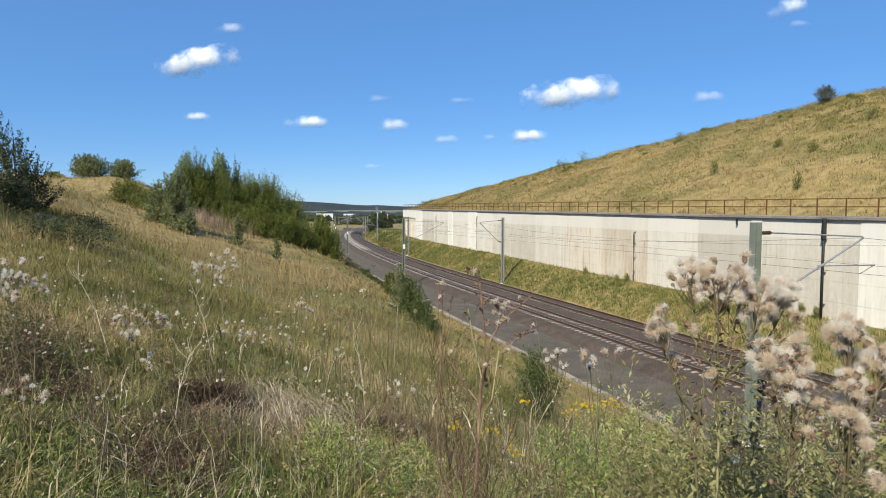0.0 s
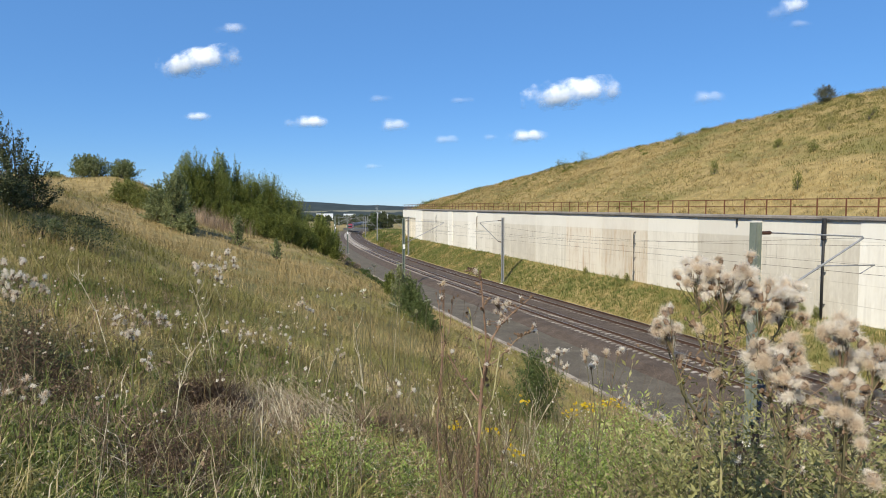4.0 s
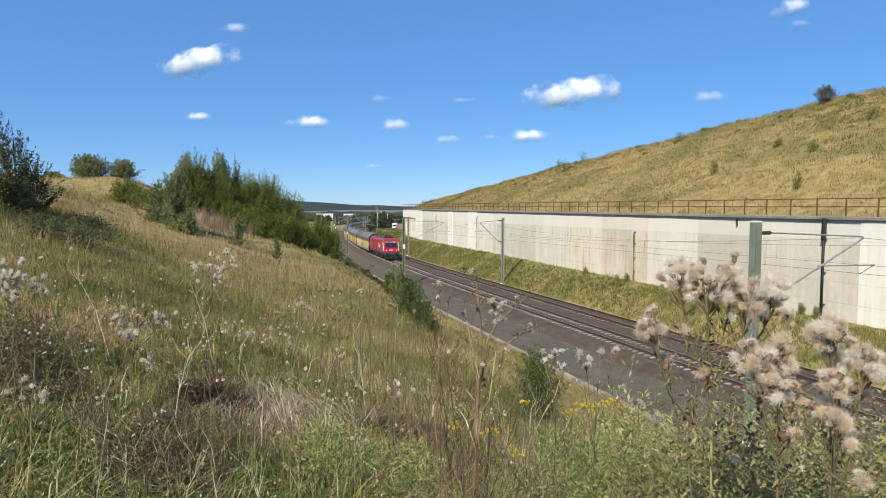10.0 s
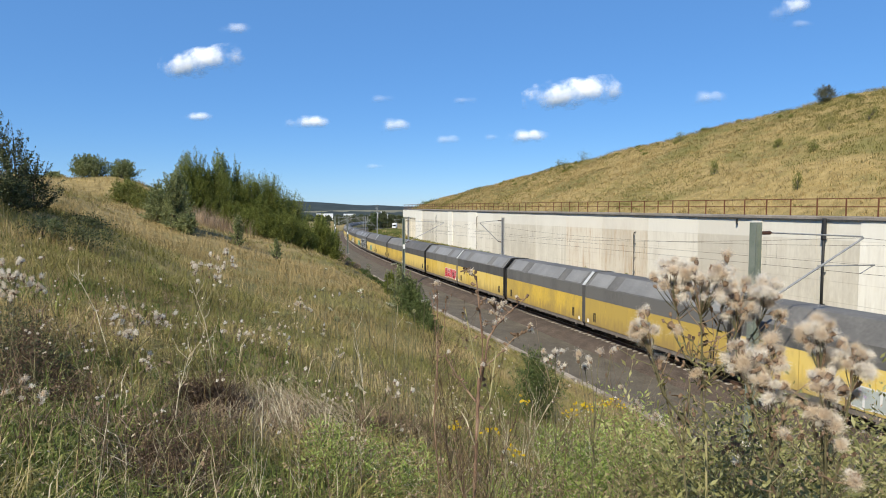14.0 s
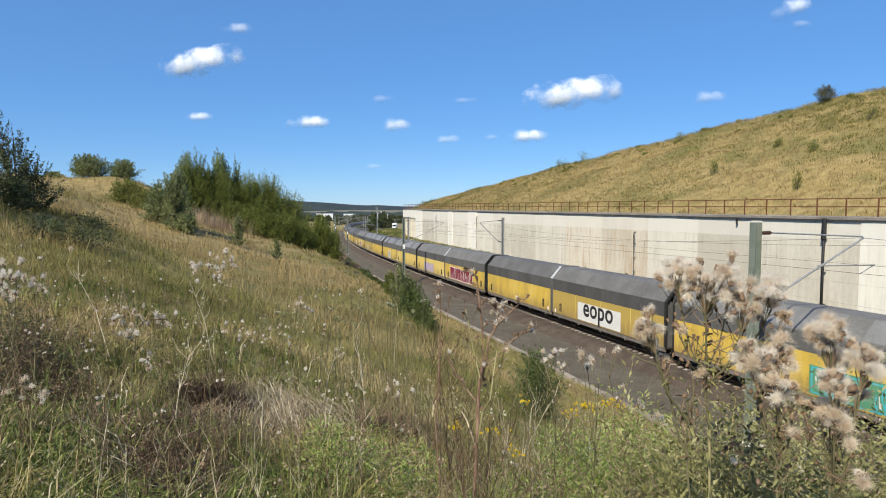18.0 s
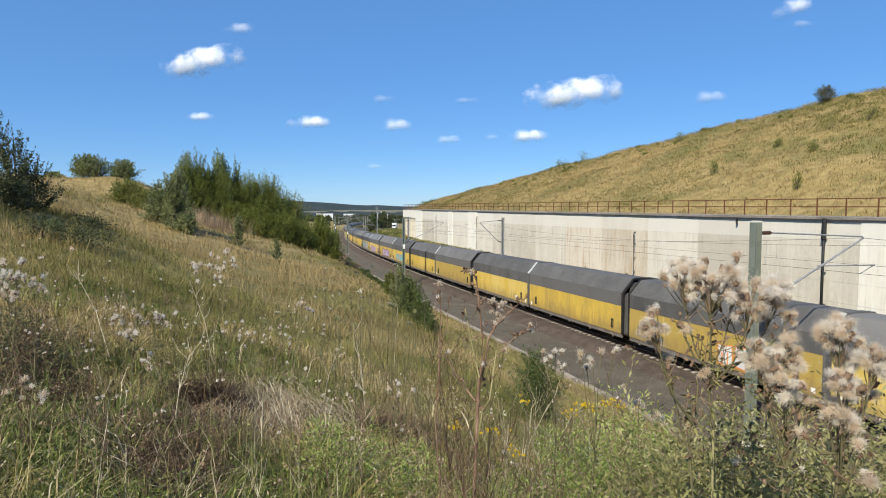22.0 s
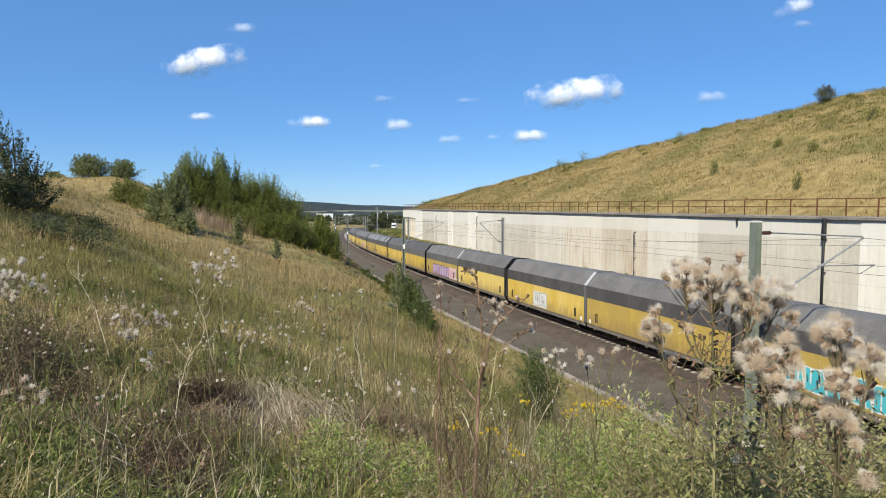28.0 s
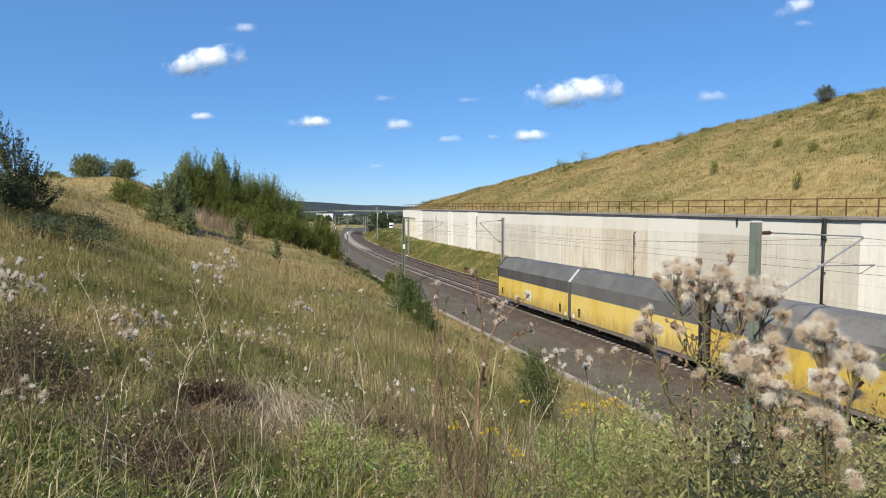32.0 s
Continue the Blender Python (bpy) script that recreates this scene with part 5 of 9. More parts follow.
def leafy(name, label, category, x, y, height, width, mat, form="broom", shoots=260, per=34, leaf=0.12, slim=0.26, z=None, group="", low=0.08, spires=10, seed=0):
    """Shoots that spring from a few stems and bend to their tips, set with leaves; the tips fill a ragged dome or cone."""
    r = np.random.default_rng(int(abs(x * 131 + y * 977 + height * 55)) + seed)
    z = float(earth(x, y)) - 0.06 if z is None else z
    th = tagged(empty(name, pose(x, y, z)), label, category, group)
    n = shoots + spires
    a = r.uniform(0, 2 * math.pi, n)
    u = low + (1 - low) * r.uniform(0, 1, n) ** (0.75 if form != "birch" else 1.15)
    prof = {"broom": np.sqrt(np.clip(1 - u ** 3.6, 0.05, 1)) * (0.72 + 0.28 * np.clip(u / 0.35, 0, 1)), "willow": np.sqrt(np.clip(1 - u ** 2.8, 0.03, 1)), "birch": np.clip(1.06 - u, 0, 1) ** 0.6,
            "spray": np.sin(np.pi * np.clip(0.12 + 0.84 * u, 0, 1)) ** 0.8}[form]
    p1, p2 = r.uniform(0, 6.28, 2)
    lob = 1 + 0.20 * np.sin(2 * a + p1 + 2 * u) + 0.16 * np.sin(3 * a + 6 * u + p2) + 0.12 * np.sin(7 * a + 9 * u)
    rad = width * prof * lob * r.uniform(0.04, 1, n) ** 0.45
    hz = u * height * (1 + 0.10 * np.sin(3 * a + p2) * (u > 0.5) + r.normal(0, 0.04, n))
    rad[shoots:] = width * r.uniform(0, 0.95, spires)
    hz[shoots:] = height * r.uniform(0.96, 1.10, spires) * (1 - 0.32 * (rad[shoots:] / width) ** 2)
    tip = np.stack([rad * np.cos(a), rad * np.sin(a), hz], 1)
    foot = np.stack([tip[:, 0] * 0.16, tip[:, 1] * 0.16, np.clip(u - 0.45, 0, 1) * 0.75 * height], 1)
    if form in ("spray", "willow"):
        foot[:, 2] = np.clip(u - 0.3, 0, 1) * 0.5 * height
    out, rise = {"broom": (0.70, 0.52), "willow": (0.55, 0.72), "birch": (0.60, 0.62), "spray": (0.5, 0.55)}[form]
    mid = np.stack([tip[:, 0] * out, tip[:, 1] * out, foot[:, 2] + (tip[:, 2] - foot[:, 2]) * rise], 1) + r.normal(0, 0.04, (n, 3)) * width
    t = r.uniform(0.28 if form != "spray" else 0.4, 1.0, (n, per, 1)) ** 0.8
    f_, m_, e_ = foot[:, None], mid[:, None], tip[:, None]
    c = f_ * (1 - t) ** 2 + m_ * 2 * t * (1 - t) + e_ * t * t
    way = (m_ - f_) * (1 - t) + (e_ - m_) * t
    way /= np.linalg.norm(way, axis=2, keepdims=True) + 1e-6
    fan = {"broom": 0.075, "willow": 0.085, "birch": 0.07, "spray": 0.06}[form] * width * (1.25 - t)
    fan[shoots:] *= 0.3
    c = (c + r.normal(0, 1, c.shape) * fan).reshape(-1, 3)
    c[:, 2] = np.clip(c[:, 2], 0.02, None)
    way = way.reshape(-1, 3) * (0.85 if form == "broom" else 0.45) + r.normal(0, 0.68, c.shape)
    way /= np.linalg.norm(way, axis=1, keepdims=True) + 1e-6
    side = np.cross(way, r.normal(0, 1, c.shape))
    side /= np.linalg.norm(side, axis=1, keepdims=True) + 1e-6
    ln = leaf * r.uniform(0.6, 1.35, (len(c), 1))
    co = np.stack([c - way * ln * 0.5, c + side * ln * slim, c + way * ln * 0.5, c - side * ln * slim], 1).reshape(-1, 3)
    bm = bmesh.new()
    for k in range(0, n, max(1, n // (26 if form != "spray" else 34))):
        pts = [tuple(foot[k] * (1 - q) ** 2 + mid[k] * 2 * q * (1 - q) + tip[k] * q * q) for q in (0, 0.3, 0.6, 0.95)]
        tube(bm, pts, (0.006 if form != "spray" else 0.004) * height + 0.002, 5, 0.0012 * height)
    tube(bm, [(0, 0, 0), (0.02 * width, 0.01, 0.3 * height), (0, 0, 0.62 * height)], 0.016 * height + 0.006, 7, 0.006 * height)
    part("trunk", bm, M_BARK, th, "thin grey-brown stems")
    part("crown", fast_mesh("crown", co, np.arange(len(c))[:, None] * 4 + np.array([[0, 1, 2, 3]]), mat), None, th, "leafy crown with gaps")
    return th


leafy("hawthorn", "dark hawthorn bush with loose sprays of leaves", "bush", -8.5, 12.3, 1.62, 0.56, M_LEAF_DARK, "spray", 100, 40, 0.042, 0.27, spires=5)
leafy("hawthorn", "tall unseen hawthorn bush added to shade the slope", "bush", -9.2, 12.6, 2.0, 0.9, M_LEAF_DARK, "spray", 140, 40, 0.042, 0.27, spires=6)
leafy("hawthorn", "spreading unseen hawthorn bush added to shade the slope", "bush", -8.42, 12.7, 1.12, 0.6, M_LEAF_DARK, "spray", 100, 40, 0.042, 0.27, spires=3)
leafy("hawthorn", "low unseen hawthorn bush added to shade the slope", "bush", -8.13, 11.62, 0.72, 0.55, M_LEAF_DARK, "willow", 150, 24, 0.045, 0.27, spires=3)
# next two bushes stand out of view, added to cast shade on the slope
leafy("hawthorn", "broad unseen hawthorn bush added to shade the slope", "bush", -7.9, 8.9, 2.6, 0.9, M_LEAF_DARK, "spray", 120, 30, 0.05, 0.27)
leafy("hawthorn", "unseen hawthorn bush added to shade the slope", "bush", -8.35, 10.2, 2.4, 0.75, M_LEAF_DARK, "spray", 110, 30, 0.05, 0.27)
leafy("ridge_bush", "spiky grey-green bush on the hill ridge", "bush", -26.25, 46.0, 1.66, 1.45, M_LEAF_GREY, "broom", 380, 34, 0.09, 0.3, spires=30)
leafy("ridge_bush", "round grey-green bush on the hill ridge", "bush", -24.2, 47.0, 1.38, 1.15, M_LEAF_GREY, "broom", 320, 32, 0.09, 0.3, spires=22)
leafy("ridge_bush", "low green bush on the hill ridge", "bush", -29.61, 47.0, 0.78, 1.0, M_LEAF_GREY, "broom", 220, 30, 0.09, 0.3, spires=14)
leafy("yellow_bush", "yellowish green low bush on the slope", "bush", -19.4, 38.0, 1.5, 1.3, M_LEAF_YEL, "broom", 330, 34, 0.085, 0.24, spires=8)
leafy("yellow_bush", "dark low bush on the slope", "bush", -17.4, 36.1, 1.2, 1.0, M_LEAF_YEL, "broom", 240, 30, 0.085, 0.24, spires=6)
leafy("willow", "grey-green young willow bush with upright shoots", "bush", -11.35, 26.2, 2.5, 0.88, M_LEAF_GREY, "willow", 330, 34, 0.075, 0.26, spires=9)
leafy("willow", "grey-green spreading willow bush", "bush", -12.3, 26.6, 1.75, 0.75, M_LEAF_GREY, "willow", 230, 30, 0.075, 0.26, spires=5)
leafy("willow", "low grey-green willow bush in the grass", "bush", -10.6, 25.5, 1.0, 0.6, M_LEAF_GREY, "willow", 200, 28, 0.075, 0.26, spires=2)
leafy("young_birch", "rounded dark green young birch tree", "tree", -16.7, 41.0, 4.35, 1.6, M_LEAF_BROOM, "broom", 720, 56, 0.08, 0.24, spires=6)
leafy("young_birch", "pointed grey-green young birch tree", "tree", -15.3, 42.5, 4.9, 1.6, M_LEAF_BIRCH, "birch", 560, 40, 0.11, 0.28, spires=1)
leafy("young_birch", "slender young birch tree with a thin top", "tree", -14.5, 43.5, 4.75, 0.9, M_LEAF_BROOM, "birch", 220, 24, 0.12, 0.26, spires=1)
for _x, _y, _h, _w, _n in ((-16.2, 41.9, 3.75, 1.6, 460), (-15.2, 42.2, 3.7, 1.8, 520), (-14.4, 43.6, 4.1, 1.8, 520), (-13.4, 43.8, 4.3, 1.8, 600), (-12.5, 44.6, 4.75, 1.75, 620), (-11.2, 45.8, 4.0, 1.45, 520), (-16.2, 43.1, 3.3, 1.6, 300), (-13.9, 45.4, 4.4, 1.8, 360), (-11.9, 44.4, 3.9, 1.6, 480), (-12.9, 42.9, 3.0, 1.7, 420)):
    leafy("broom_bush", "tall feathery green broom bush", "bush", _x, _y, _h, _w, M_LEAF_BROOM, "broom", _n, 60, 0.075, 0.2, spires=9)
for _x, _y, _h, _w in ((-12.9, 41.6, 1.9, 1.5), (-11.7, 42.4, 2.3, 1.5), (-10.7, 43.6, 2.5, 1.25), (-14.1, 41.4, 1.9, 1.2), (-10.2, 44.8, 2.2, 1.0)):
    leafy("broom_bush", "low dense bright green broom bush", "bush", _x, _y, _h, _w, M_LEAF_BROOM, "broom", 430, 56, 0.08, 0.22, spires=8)
leafy("sapling", "olive sapling with loose leaves on the slope", "bush", -8.66, 26.0, 1.35, 0.42, M_LEAF_GREY, "willow", 90, 18, 0.085, 0.26, spires=3)
leafy("sapling", "small green sapling in the dry grass", "bush", -6.5, 24.0, 0.92, 0.27, M_LEAF_GREY, "willow", 60, 16, 0.075, 0.26, spires=2)
_x, _y = rng.normal(-13.6, 0.9, 90), rng.normal(35.5, 1.6, 90)
tufts("withered_grass", _x, _y, 22, 0.14, 0.7, 1.25, 0.009, 0.35, M_PINK, "tall withered pinkish grass below the broom bushes")
leafy("slope_bush", "green bush beside the railway path", "bush", -16.9, 86.16, 5.0, 1.7, M_LEAF_BROOM, "broom", 320, 30, 0.22, 0.2)
leafy("slope_bush", "green bush beside the railway path", "bush", -16.3, 92.17, 4.9, 1.4, M_LEAF_BROOM, "broom", 280, 30, 0.22, 0.2)
leafy("slope_bush", "feathery green bush beside the railway path", "bush", -14.3, 72.0, 4.7, 1.35, M_LEAF_BROOM, "broom", 340, 34, 0.20, 0.2)
shrub("small_shrub", "small green sapling in the grass", "bush", -6.00, 9.52, 0.36, 0.12, M_LEAF_GREY, 900, 0.035, "bush")
# dark brambles, which also imitate the shadow patch beside the hawthorns
for _x, _y, _h in ((-6.15, 9.5, 0.32), (-5.65, 9.8, 0.36)):
    shrub("bramble", "low bramble patch, coloured dark to stand in for shadow", "bramble", _x, _y, _h, 0.42, M_LEAF_DARK, 1500, 0.035, "bush", group="brambles beside the hawthorns")
# flattened dark bramble that doubles for the shadow band on the slope
shrub("small_shrub", "flat bramble, coloured dark in place of shadow", "bush", -7.56, 13.02, 0.08, 0.46, M_LEAF_DARK, 2600, 0.045, "bush")
leafy("slope_broom", "tall loose green broom bush at the foot of the slope", "bush", -1.05, 15.0, 1.22, 0.36, M_LEAF_GREY, "willow", 150, 26, 0.05, 0.2, spires=6)
leafy("slope_broom", "dark green broom bush at the foot of the slope", "bush", -0.76, 14.6, 1.0, 0.42, M_LEAF_MID, "willow", 240, 30, 0.05, 0.18, spires=4)
leafy("slope_broom", "dark green broom bush low on the slope", "bush", -0.50, 13.9, 0.72, 0.36, M_LEAF_MID, "willow", 200, 28, 0.045, 0.18, spires=3)
leafy("slope_broom", "low dark green broom bush on the slope", "bush", -0.30, 13.2, 0.46, 0.30, M_LEAF_MID, "willow", 160, 26, 0.042, 0.18, spires=2)
leafy("slope_broom", "loose dark green broom plant above the path", "bush", 1.22, 8.05, 0.95, 0.42, M_LEAF_MID, "willow", 320, 30, 0.034, 0.17, spires=8)
leafy("slope_broom", "small green bush low on the slope", "bush", -2.07, 24.05, 1.08, 0.36, M_LEAF_BROOM, "broom", 140, 26, 0.08, 0.18)
leafy("hill_tree", "lone rounded tree on the hill crest", "tree", 44.9, 73.2, 2.0, 1.45, M_LEAF_HAW, "spray", 230, 24, 0.10, 0.28, z=float(ground_z(*to_track(44.9, 73.2))) - 0.1)
for _x, _y, _h, _w in ((28.8, 65.7, 1.3, 0.5), (29.1, 50.8, 1.4, 0.45), (21.5, 109.1, 1.5, 1.3), (33.9, 88.9, 1.1, 0.7), (34.9, 64.8, 0.8, 0.5), (34.3, 57.5, 0.8, 0.5), (40.6, 59.5, 1.2, 1.1), (21.4, 114.0, 1.0, 0.9), (25.6, 112.5, 1.1, 1.3), (38.5, 62.0, 0.8, 1.2)):
    shrub("hill_shrub", "small green shrub in the dry hill grass", "bush", _x, _y, _h, _w, M_LEAF_YEL, 800, 0.075, "broom", group="shrubs on the hill")
for _s in np.linspace(-12, 104, 34):
    _s = float(_s + rng.normal(0, 1.5))
    _d = -14.2 - 2.0 * float(hill_cap(_s)) + float(rng.uniform(-0.3, 5.0))
    _x, _y, _z = spot(_s, _d)
    shrub("crest_weed", "scruffy olive weed on the hill crest", "weed", _x, _y, float(rng.uniform(0.2, 0.5)), float(rng.uniform(0.2, 0.6)), M_LEAF_YEL if rng.uniform() < 0.6 else M_LEAF_BROOM, 420, 0.06, "thicket", z=_z - 0.1, group="weeds on the hill crest")
for _x, _y in ((20.3, 57.6), (18.6, 60.8), (17.9, 62.0), (23.0, 46.6), (24.6, 41.4), (16.2, 68.0), (24.9, 40.2)):
    shrub("wall_weed", "dry weed at the foot of the wall", "weed", _x - 0.4, _y - 0.1, float(rng.uniform(0.5, 0.9)), 0.3, M_LEAF_YEL, 420, 0.06, "broom", group="weeds along the wall")
for _s, _d, _h in ((139, -6.9, 2.0), (146, -8.0, 2.6), (153, -7.4, 1.8), (128, -8.2, 1.2), (160, -9.5, 2.2)):
    _x, _y, _z = spot(_s, _d)
    shrub("track_bush", "ragged bush beside the far track", "bush", _x, _y, _h * 0.75, _h * 0.65, M_LEAF_YEL if _s % 2 else M_LEAF_BROOM, 1800, 0.12, "thicket", z=_z)
for _s, _d, _h in ((111, -7.3, 0.9), (117, -7.0, 1.2), (122, -7.4, 1.4), (127, -6.9, 1.3), (133, -7.2, 1.6), (138, -6.6, 1.2), (145, -7.0, 1.5)):
    _x, _y, _z = spot(_s, _d)
    shrub("dry_scrub", "yellowed dry scrub beside the far track", "scrub", _x, _y, _h, _h * 0.8, M_SLOPE if _s % 3 else M_LEAF_YEL, 1500, 0.10, "thicket", z=_z - 0.1, group="dry scrub along the curve")
for _s, _d, _h in ((32, 10.9, 0.6), (38, 10.4, 0.75), (44, 9.9, 0.6), (50, 9.4, 0.9), (56, 9.0, 0.7), (63, 8.8, 1.0), (70, 8.6, 0.8), (77, 8.5, 1.1), (84, 8.5, 1.3), (92, 8.4, 1.0), (100, 8.4, 1.4), (108, 8.5, 1.5), (26, 11.8, 0.5), (60, 10.5, 0.8), (72, 10.2, 0.9), (86, 10.0, 1.2)):
    _x, _y, _z = spot(_s, _d)
    shrub("edge_scrub", "withered brown scrub at the edge of the path" if _s % 3 == 0 else "drab green scrub at the edge of the path", "scrub", _x, _y, _h, _h * 0.75, M_DEAD if _s % 3 == 0 else (M_LEAF_YEL if _s % 3 == 1 else M_LEAF_DEEP), 1000, 0.07, "thicket", z=_z - 0.1, group="scrub along the path")

# ---------- thistles ----------
def plume_mesh(length, hairs, mat, seed, open_=1.0, fine=0.00014):
    """A sheaf of silky hairs that fans out of its cup, with a loose tangle round it."""
    r = np.random.default_rng(seed)
    th_, ph = np.abs(r.normal(0, 0.62 * open_, hairs)), r.uniform(0, 6.28, hairs)
    way = np.stack([np.sin(th_) * np.cos(ph), np.sin(th_) * np.sin(ph), np.cos(th_)], 1)
    lean = r.normal(0, 0.25, 3)
    way = way + lean * np.array([1, 1, 0.3])
    ln = length * r.uniform(0.35, 1.0, (hairs, 1)) ** 0.6 * (1 - 0.25 * np.abs(np.sin(2.5 * ph + seed)))[:, None]
    start = r.normal(0, 0.0022, (hairs, 3)) + way * ln * r.uniform(0, 0.55, (hairs, 1))
    bend = r.normal(0, 0.16, (hairs, 3)) * ln
    mid, tip = start + way * ln * 0.32 + bend * 0.5, start + way * ln * 0.62 + bend * 1.7 - np.array([0, 0, 0.10]) * ln
    side = np.cross(way, r.normal(0, 1, (hairs, 3)))
    side = side / (np.linalg.norm(side, axis=1, keepdims=True) + 1e-6) * fine
    co = np.stack([start - side, start + side, mid + side, mid - side, tip + side * 0.6, tip - side * 0.6], 1).reshape(-1, 3)
    base = np.arange(hairs)[:, None] * 6
    return fast_mesh("down", co, np.concatenate([base + np.array([[0, 1, 2, 3]]), base + np.array([[3, 2, 4, 5]])], 1).reshape(-1, 4), mat)


PLUMES = [plume_mesh(0.0215 if k < 4 else 0.015, 1700 if k < 4 else 1000, M_FLUFF if k % 2 else M_FLUFF_W, 80 + k, (0.8, 1.1, 1.3, 0.75, 0.65, 0.95)[k]) for k in range(6)]
PLUMES_FAR = [plume_mesh(0.024, 300, (M_FLUFF_W, M_FLUFF_MID, M_FLUFF_W, M_FLUFF)[k], 120 + k, (0.75, 1.1, 0.9, 1.3)[k], 0.0005) for k in range(4)]


def cup_mesh():
    """The scaly brown cup under a seed head."""
    bm = bmesh.new()
    prof = ((-0.013, 0.0014), (-0.010, 0.0040), (-0.005, 0.0058), (0.0, 0.0052), (0.004, 0.0064))
    rings = [[bm.verts.new((q * math.cos(t), q * math.sin(t), z)) for t in (2 * math.pi * k / 9 for k in range(9))] for z, q in prof]
    for a, b in zip(rings, rings[1:]):
        for k in range(9):
            bm.faces.new((a[k], a[(k + 1) % 9], b[(k + 1) % 9], b[k]))
    bm.faces.new(rings[0][::-1])
    me = bpy.data.meshes.new("bract")
    bm.to_mesh(me)
    bm.free()
    me.materials.append(M_BRACT)
    return me


CUP = cup_mesh()


def leaf_blade(name, length, width, mat, teeth=5):
    """A toothed, curling leaf."""
    v, f = [], []
    n = teeth * 2
    for i in range(n + 1):
        u = i / n
        w = width * math.sin(math.pi * min(1, 0.12 + 0.88 * u)) * (1.0 if i % 2 else 0.55)
        z = -0.35 * length * u * u
        v += [(u * length, -w, z + 0.25 * w), (u * length, 0, z), (u * length, w, z + 0.25 * w)]
    for i in range(n):
        for k in range(2):
            f.append((i * 3 + k, i * 3 + k + 1, i * 3 + k + 4, i * 3 + k + 3))
    return mesh_from(name, v, f, mat)


LEAF_T = leaf_blade("leaf", 0.055, 0.007, M_TANGLE)
LEAF_D = leaf_blade("leaf", 0.055, 0.007, M_BROWN)
SWAYING = []


def thistle(x, y, tips, label, near=True, per_tip=5, spread=0.04, leaves=14, mat=None, fluff=True, sway=0.5, bare=0.25, thick=0.0, chunk=0):
    """A branched thistle. tips: points in the world that its branches reach."""
    z = float(earth(x, y)) - 0.03
    th = tagged(empty("thistle", pose(x, y, z)), label, "thistle", "thistles in the meadow")
    mat = mat or M_STEM_G
    base = Vector((x, y, z))
    loc = [Vector(t) - base for t in tips]
    mean = sum(loc, Vector()) / len(loc)
    fork = Vector((mean.x * 0.75, mean.y * 0.75, mean.z * 0.78))
    r = thick or (0.0038 if near else 0.0034)
    bm = bmesh.new()
    tube(bm, [(0, 0, 0), fork * 0.3 + Vector((0.02, 0.01, 0)), fork * 0.65 + Vector((-0.012, 0.006, 0)), fork], r, 6, r * 0.7)
    subs = []
    if chunk:
        for j in range(0, len(loc), chunk):
            own = loc[j:j + chunk]
            m_ = sum(own, Vector()) / len(own)
            low = fork * (0.78 + 0.05 * (j // chunk % 3))
            sub = low.lerp(m_, 0.62) + Vector((0, 0, -0.015))
            tube(bm, [low, low.lerp(sub, 0.5) + Vector((0, 0, -0.012)), sub], r * 0.72, 5, r * 0.5)
            subs += [sub] * len(own)
    part("stem", bm, mat, th)
    for i, t in enumerate(loc):
        bm = bmesh.new()
        f0 = subs[i] if chunk else fork * (0.75 + 0.25 * ((i * 3) % 4) / 3)
        mid = f0.lerp(t, 0.55) + Vector((0, 0, -0.012 if chunk else -0.03)) + Vector(rng.normal(0, 0.008, 3))
        tube(bm, [f0, mid, t], r * 0.6, 5, r * 0.3)
        heads, shoots = [], []
        for k in range(per_tip):
            h = t + Vector(rng.normal(0, spread, 3) * np.array([0.8, 0.8, 1.0])) * (1.0 if k else 0.2)
            heads.append(h)
            q = mid.lerp(t, rng.uniform(0.45, 0.95))
            tb = bmesh.new()
            tube(tb, [q, (q + h) / 2 + Vector((0, 0, -0.005)), h - Vector((0, 0, 0.012))], r * 0.28, 4, r * 0.2)
            shoots.append(tb)
        limb = part("branch", bm, mat, th)
        for tb in shoots:
            part("twig", tb, mat, limb)
        for k, h in enumerate(heads):
            out = (h - mid).normalized()
            rot = (out * 0.7 + Vector((0, 0, 0.7)) + Vector(rng.normal(0, 0.25, 3))).to_track_quat("Z", "Y").to_matrix().to_4x4()
            br = new("bract", CUP)
            br.parent = limb
            br.matrix_basis = Matrix.Translation(h) @ rot @ Matrix.Scale(float(rng.uniform(0.6, 1.0)), 4)
            if fluff and rng.uniform() > bare:
                hd = new("seed_head", (PLUMES if near else PLUMES_FAR)[int(rng.integers(0, 6 if near else 4))])
                hd.parent = limb
                hd.matrix_basis = Matrix.Translation(h) @ rot @ Matrix.Diagonal((float(rng.uniform(0.55, 1.2)), float(rng.uniform(0.55, 1.2)), float(rng.uniform(0.75, 1.4)), 1))
    for k in range(leaves):
        u = rng.uniform(0.15, 1.0)
        p = fork * u if k % 2 else fork.lerp(loc[int(rng.integers(0, len(loc)))], rng.uniform(0.0, 0.7))
        lf = new("leaf", LEAF_T if mat is M_STEM_G and k % 5 < 2 else LEAF_D)
        lf.parent = th
        lf.matrix_basis = Matrix.Translation(p) @ Euler((float(rng.normal(0, 0.3)), float(rng.normal(0.1, 0.4)), float(rng.uniform(0, 6.28)))).to_matrix().to_4x4() @ Matrix.Scale(float(rng.uniform(0.3, 0.8)), 4)
    SWAYING.append((th, (x, y, z), sway))
    return th


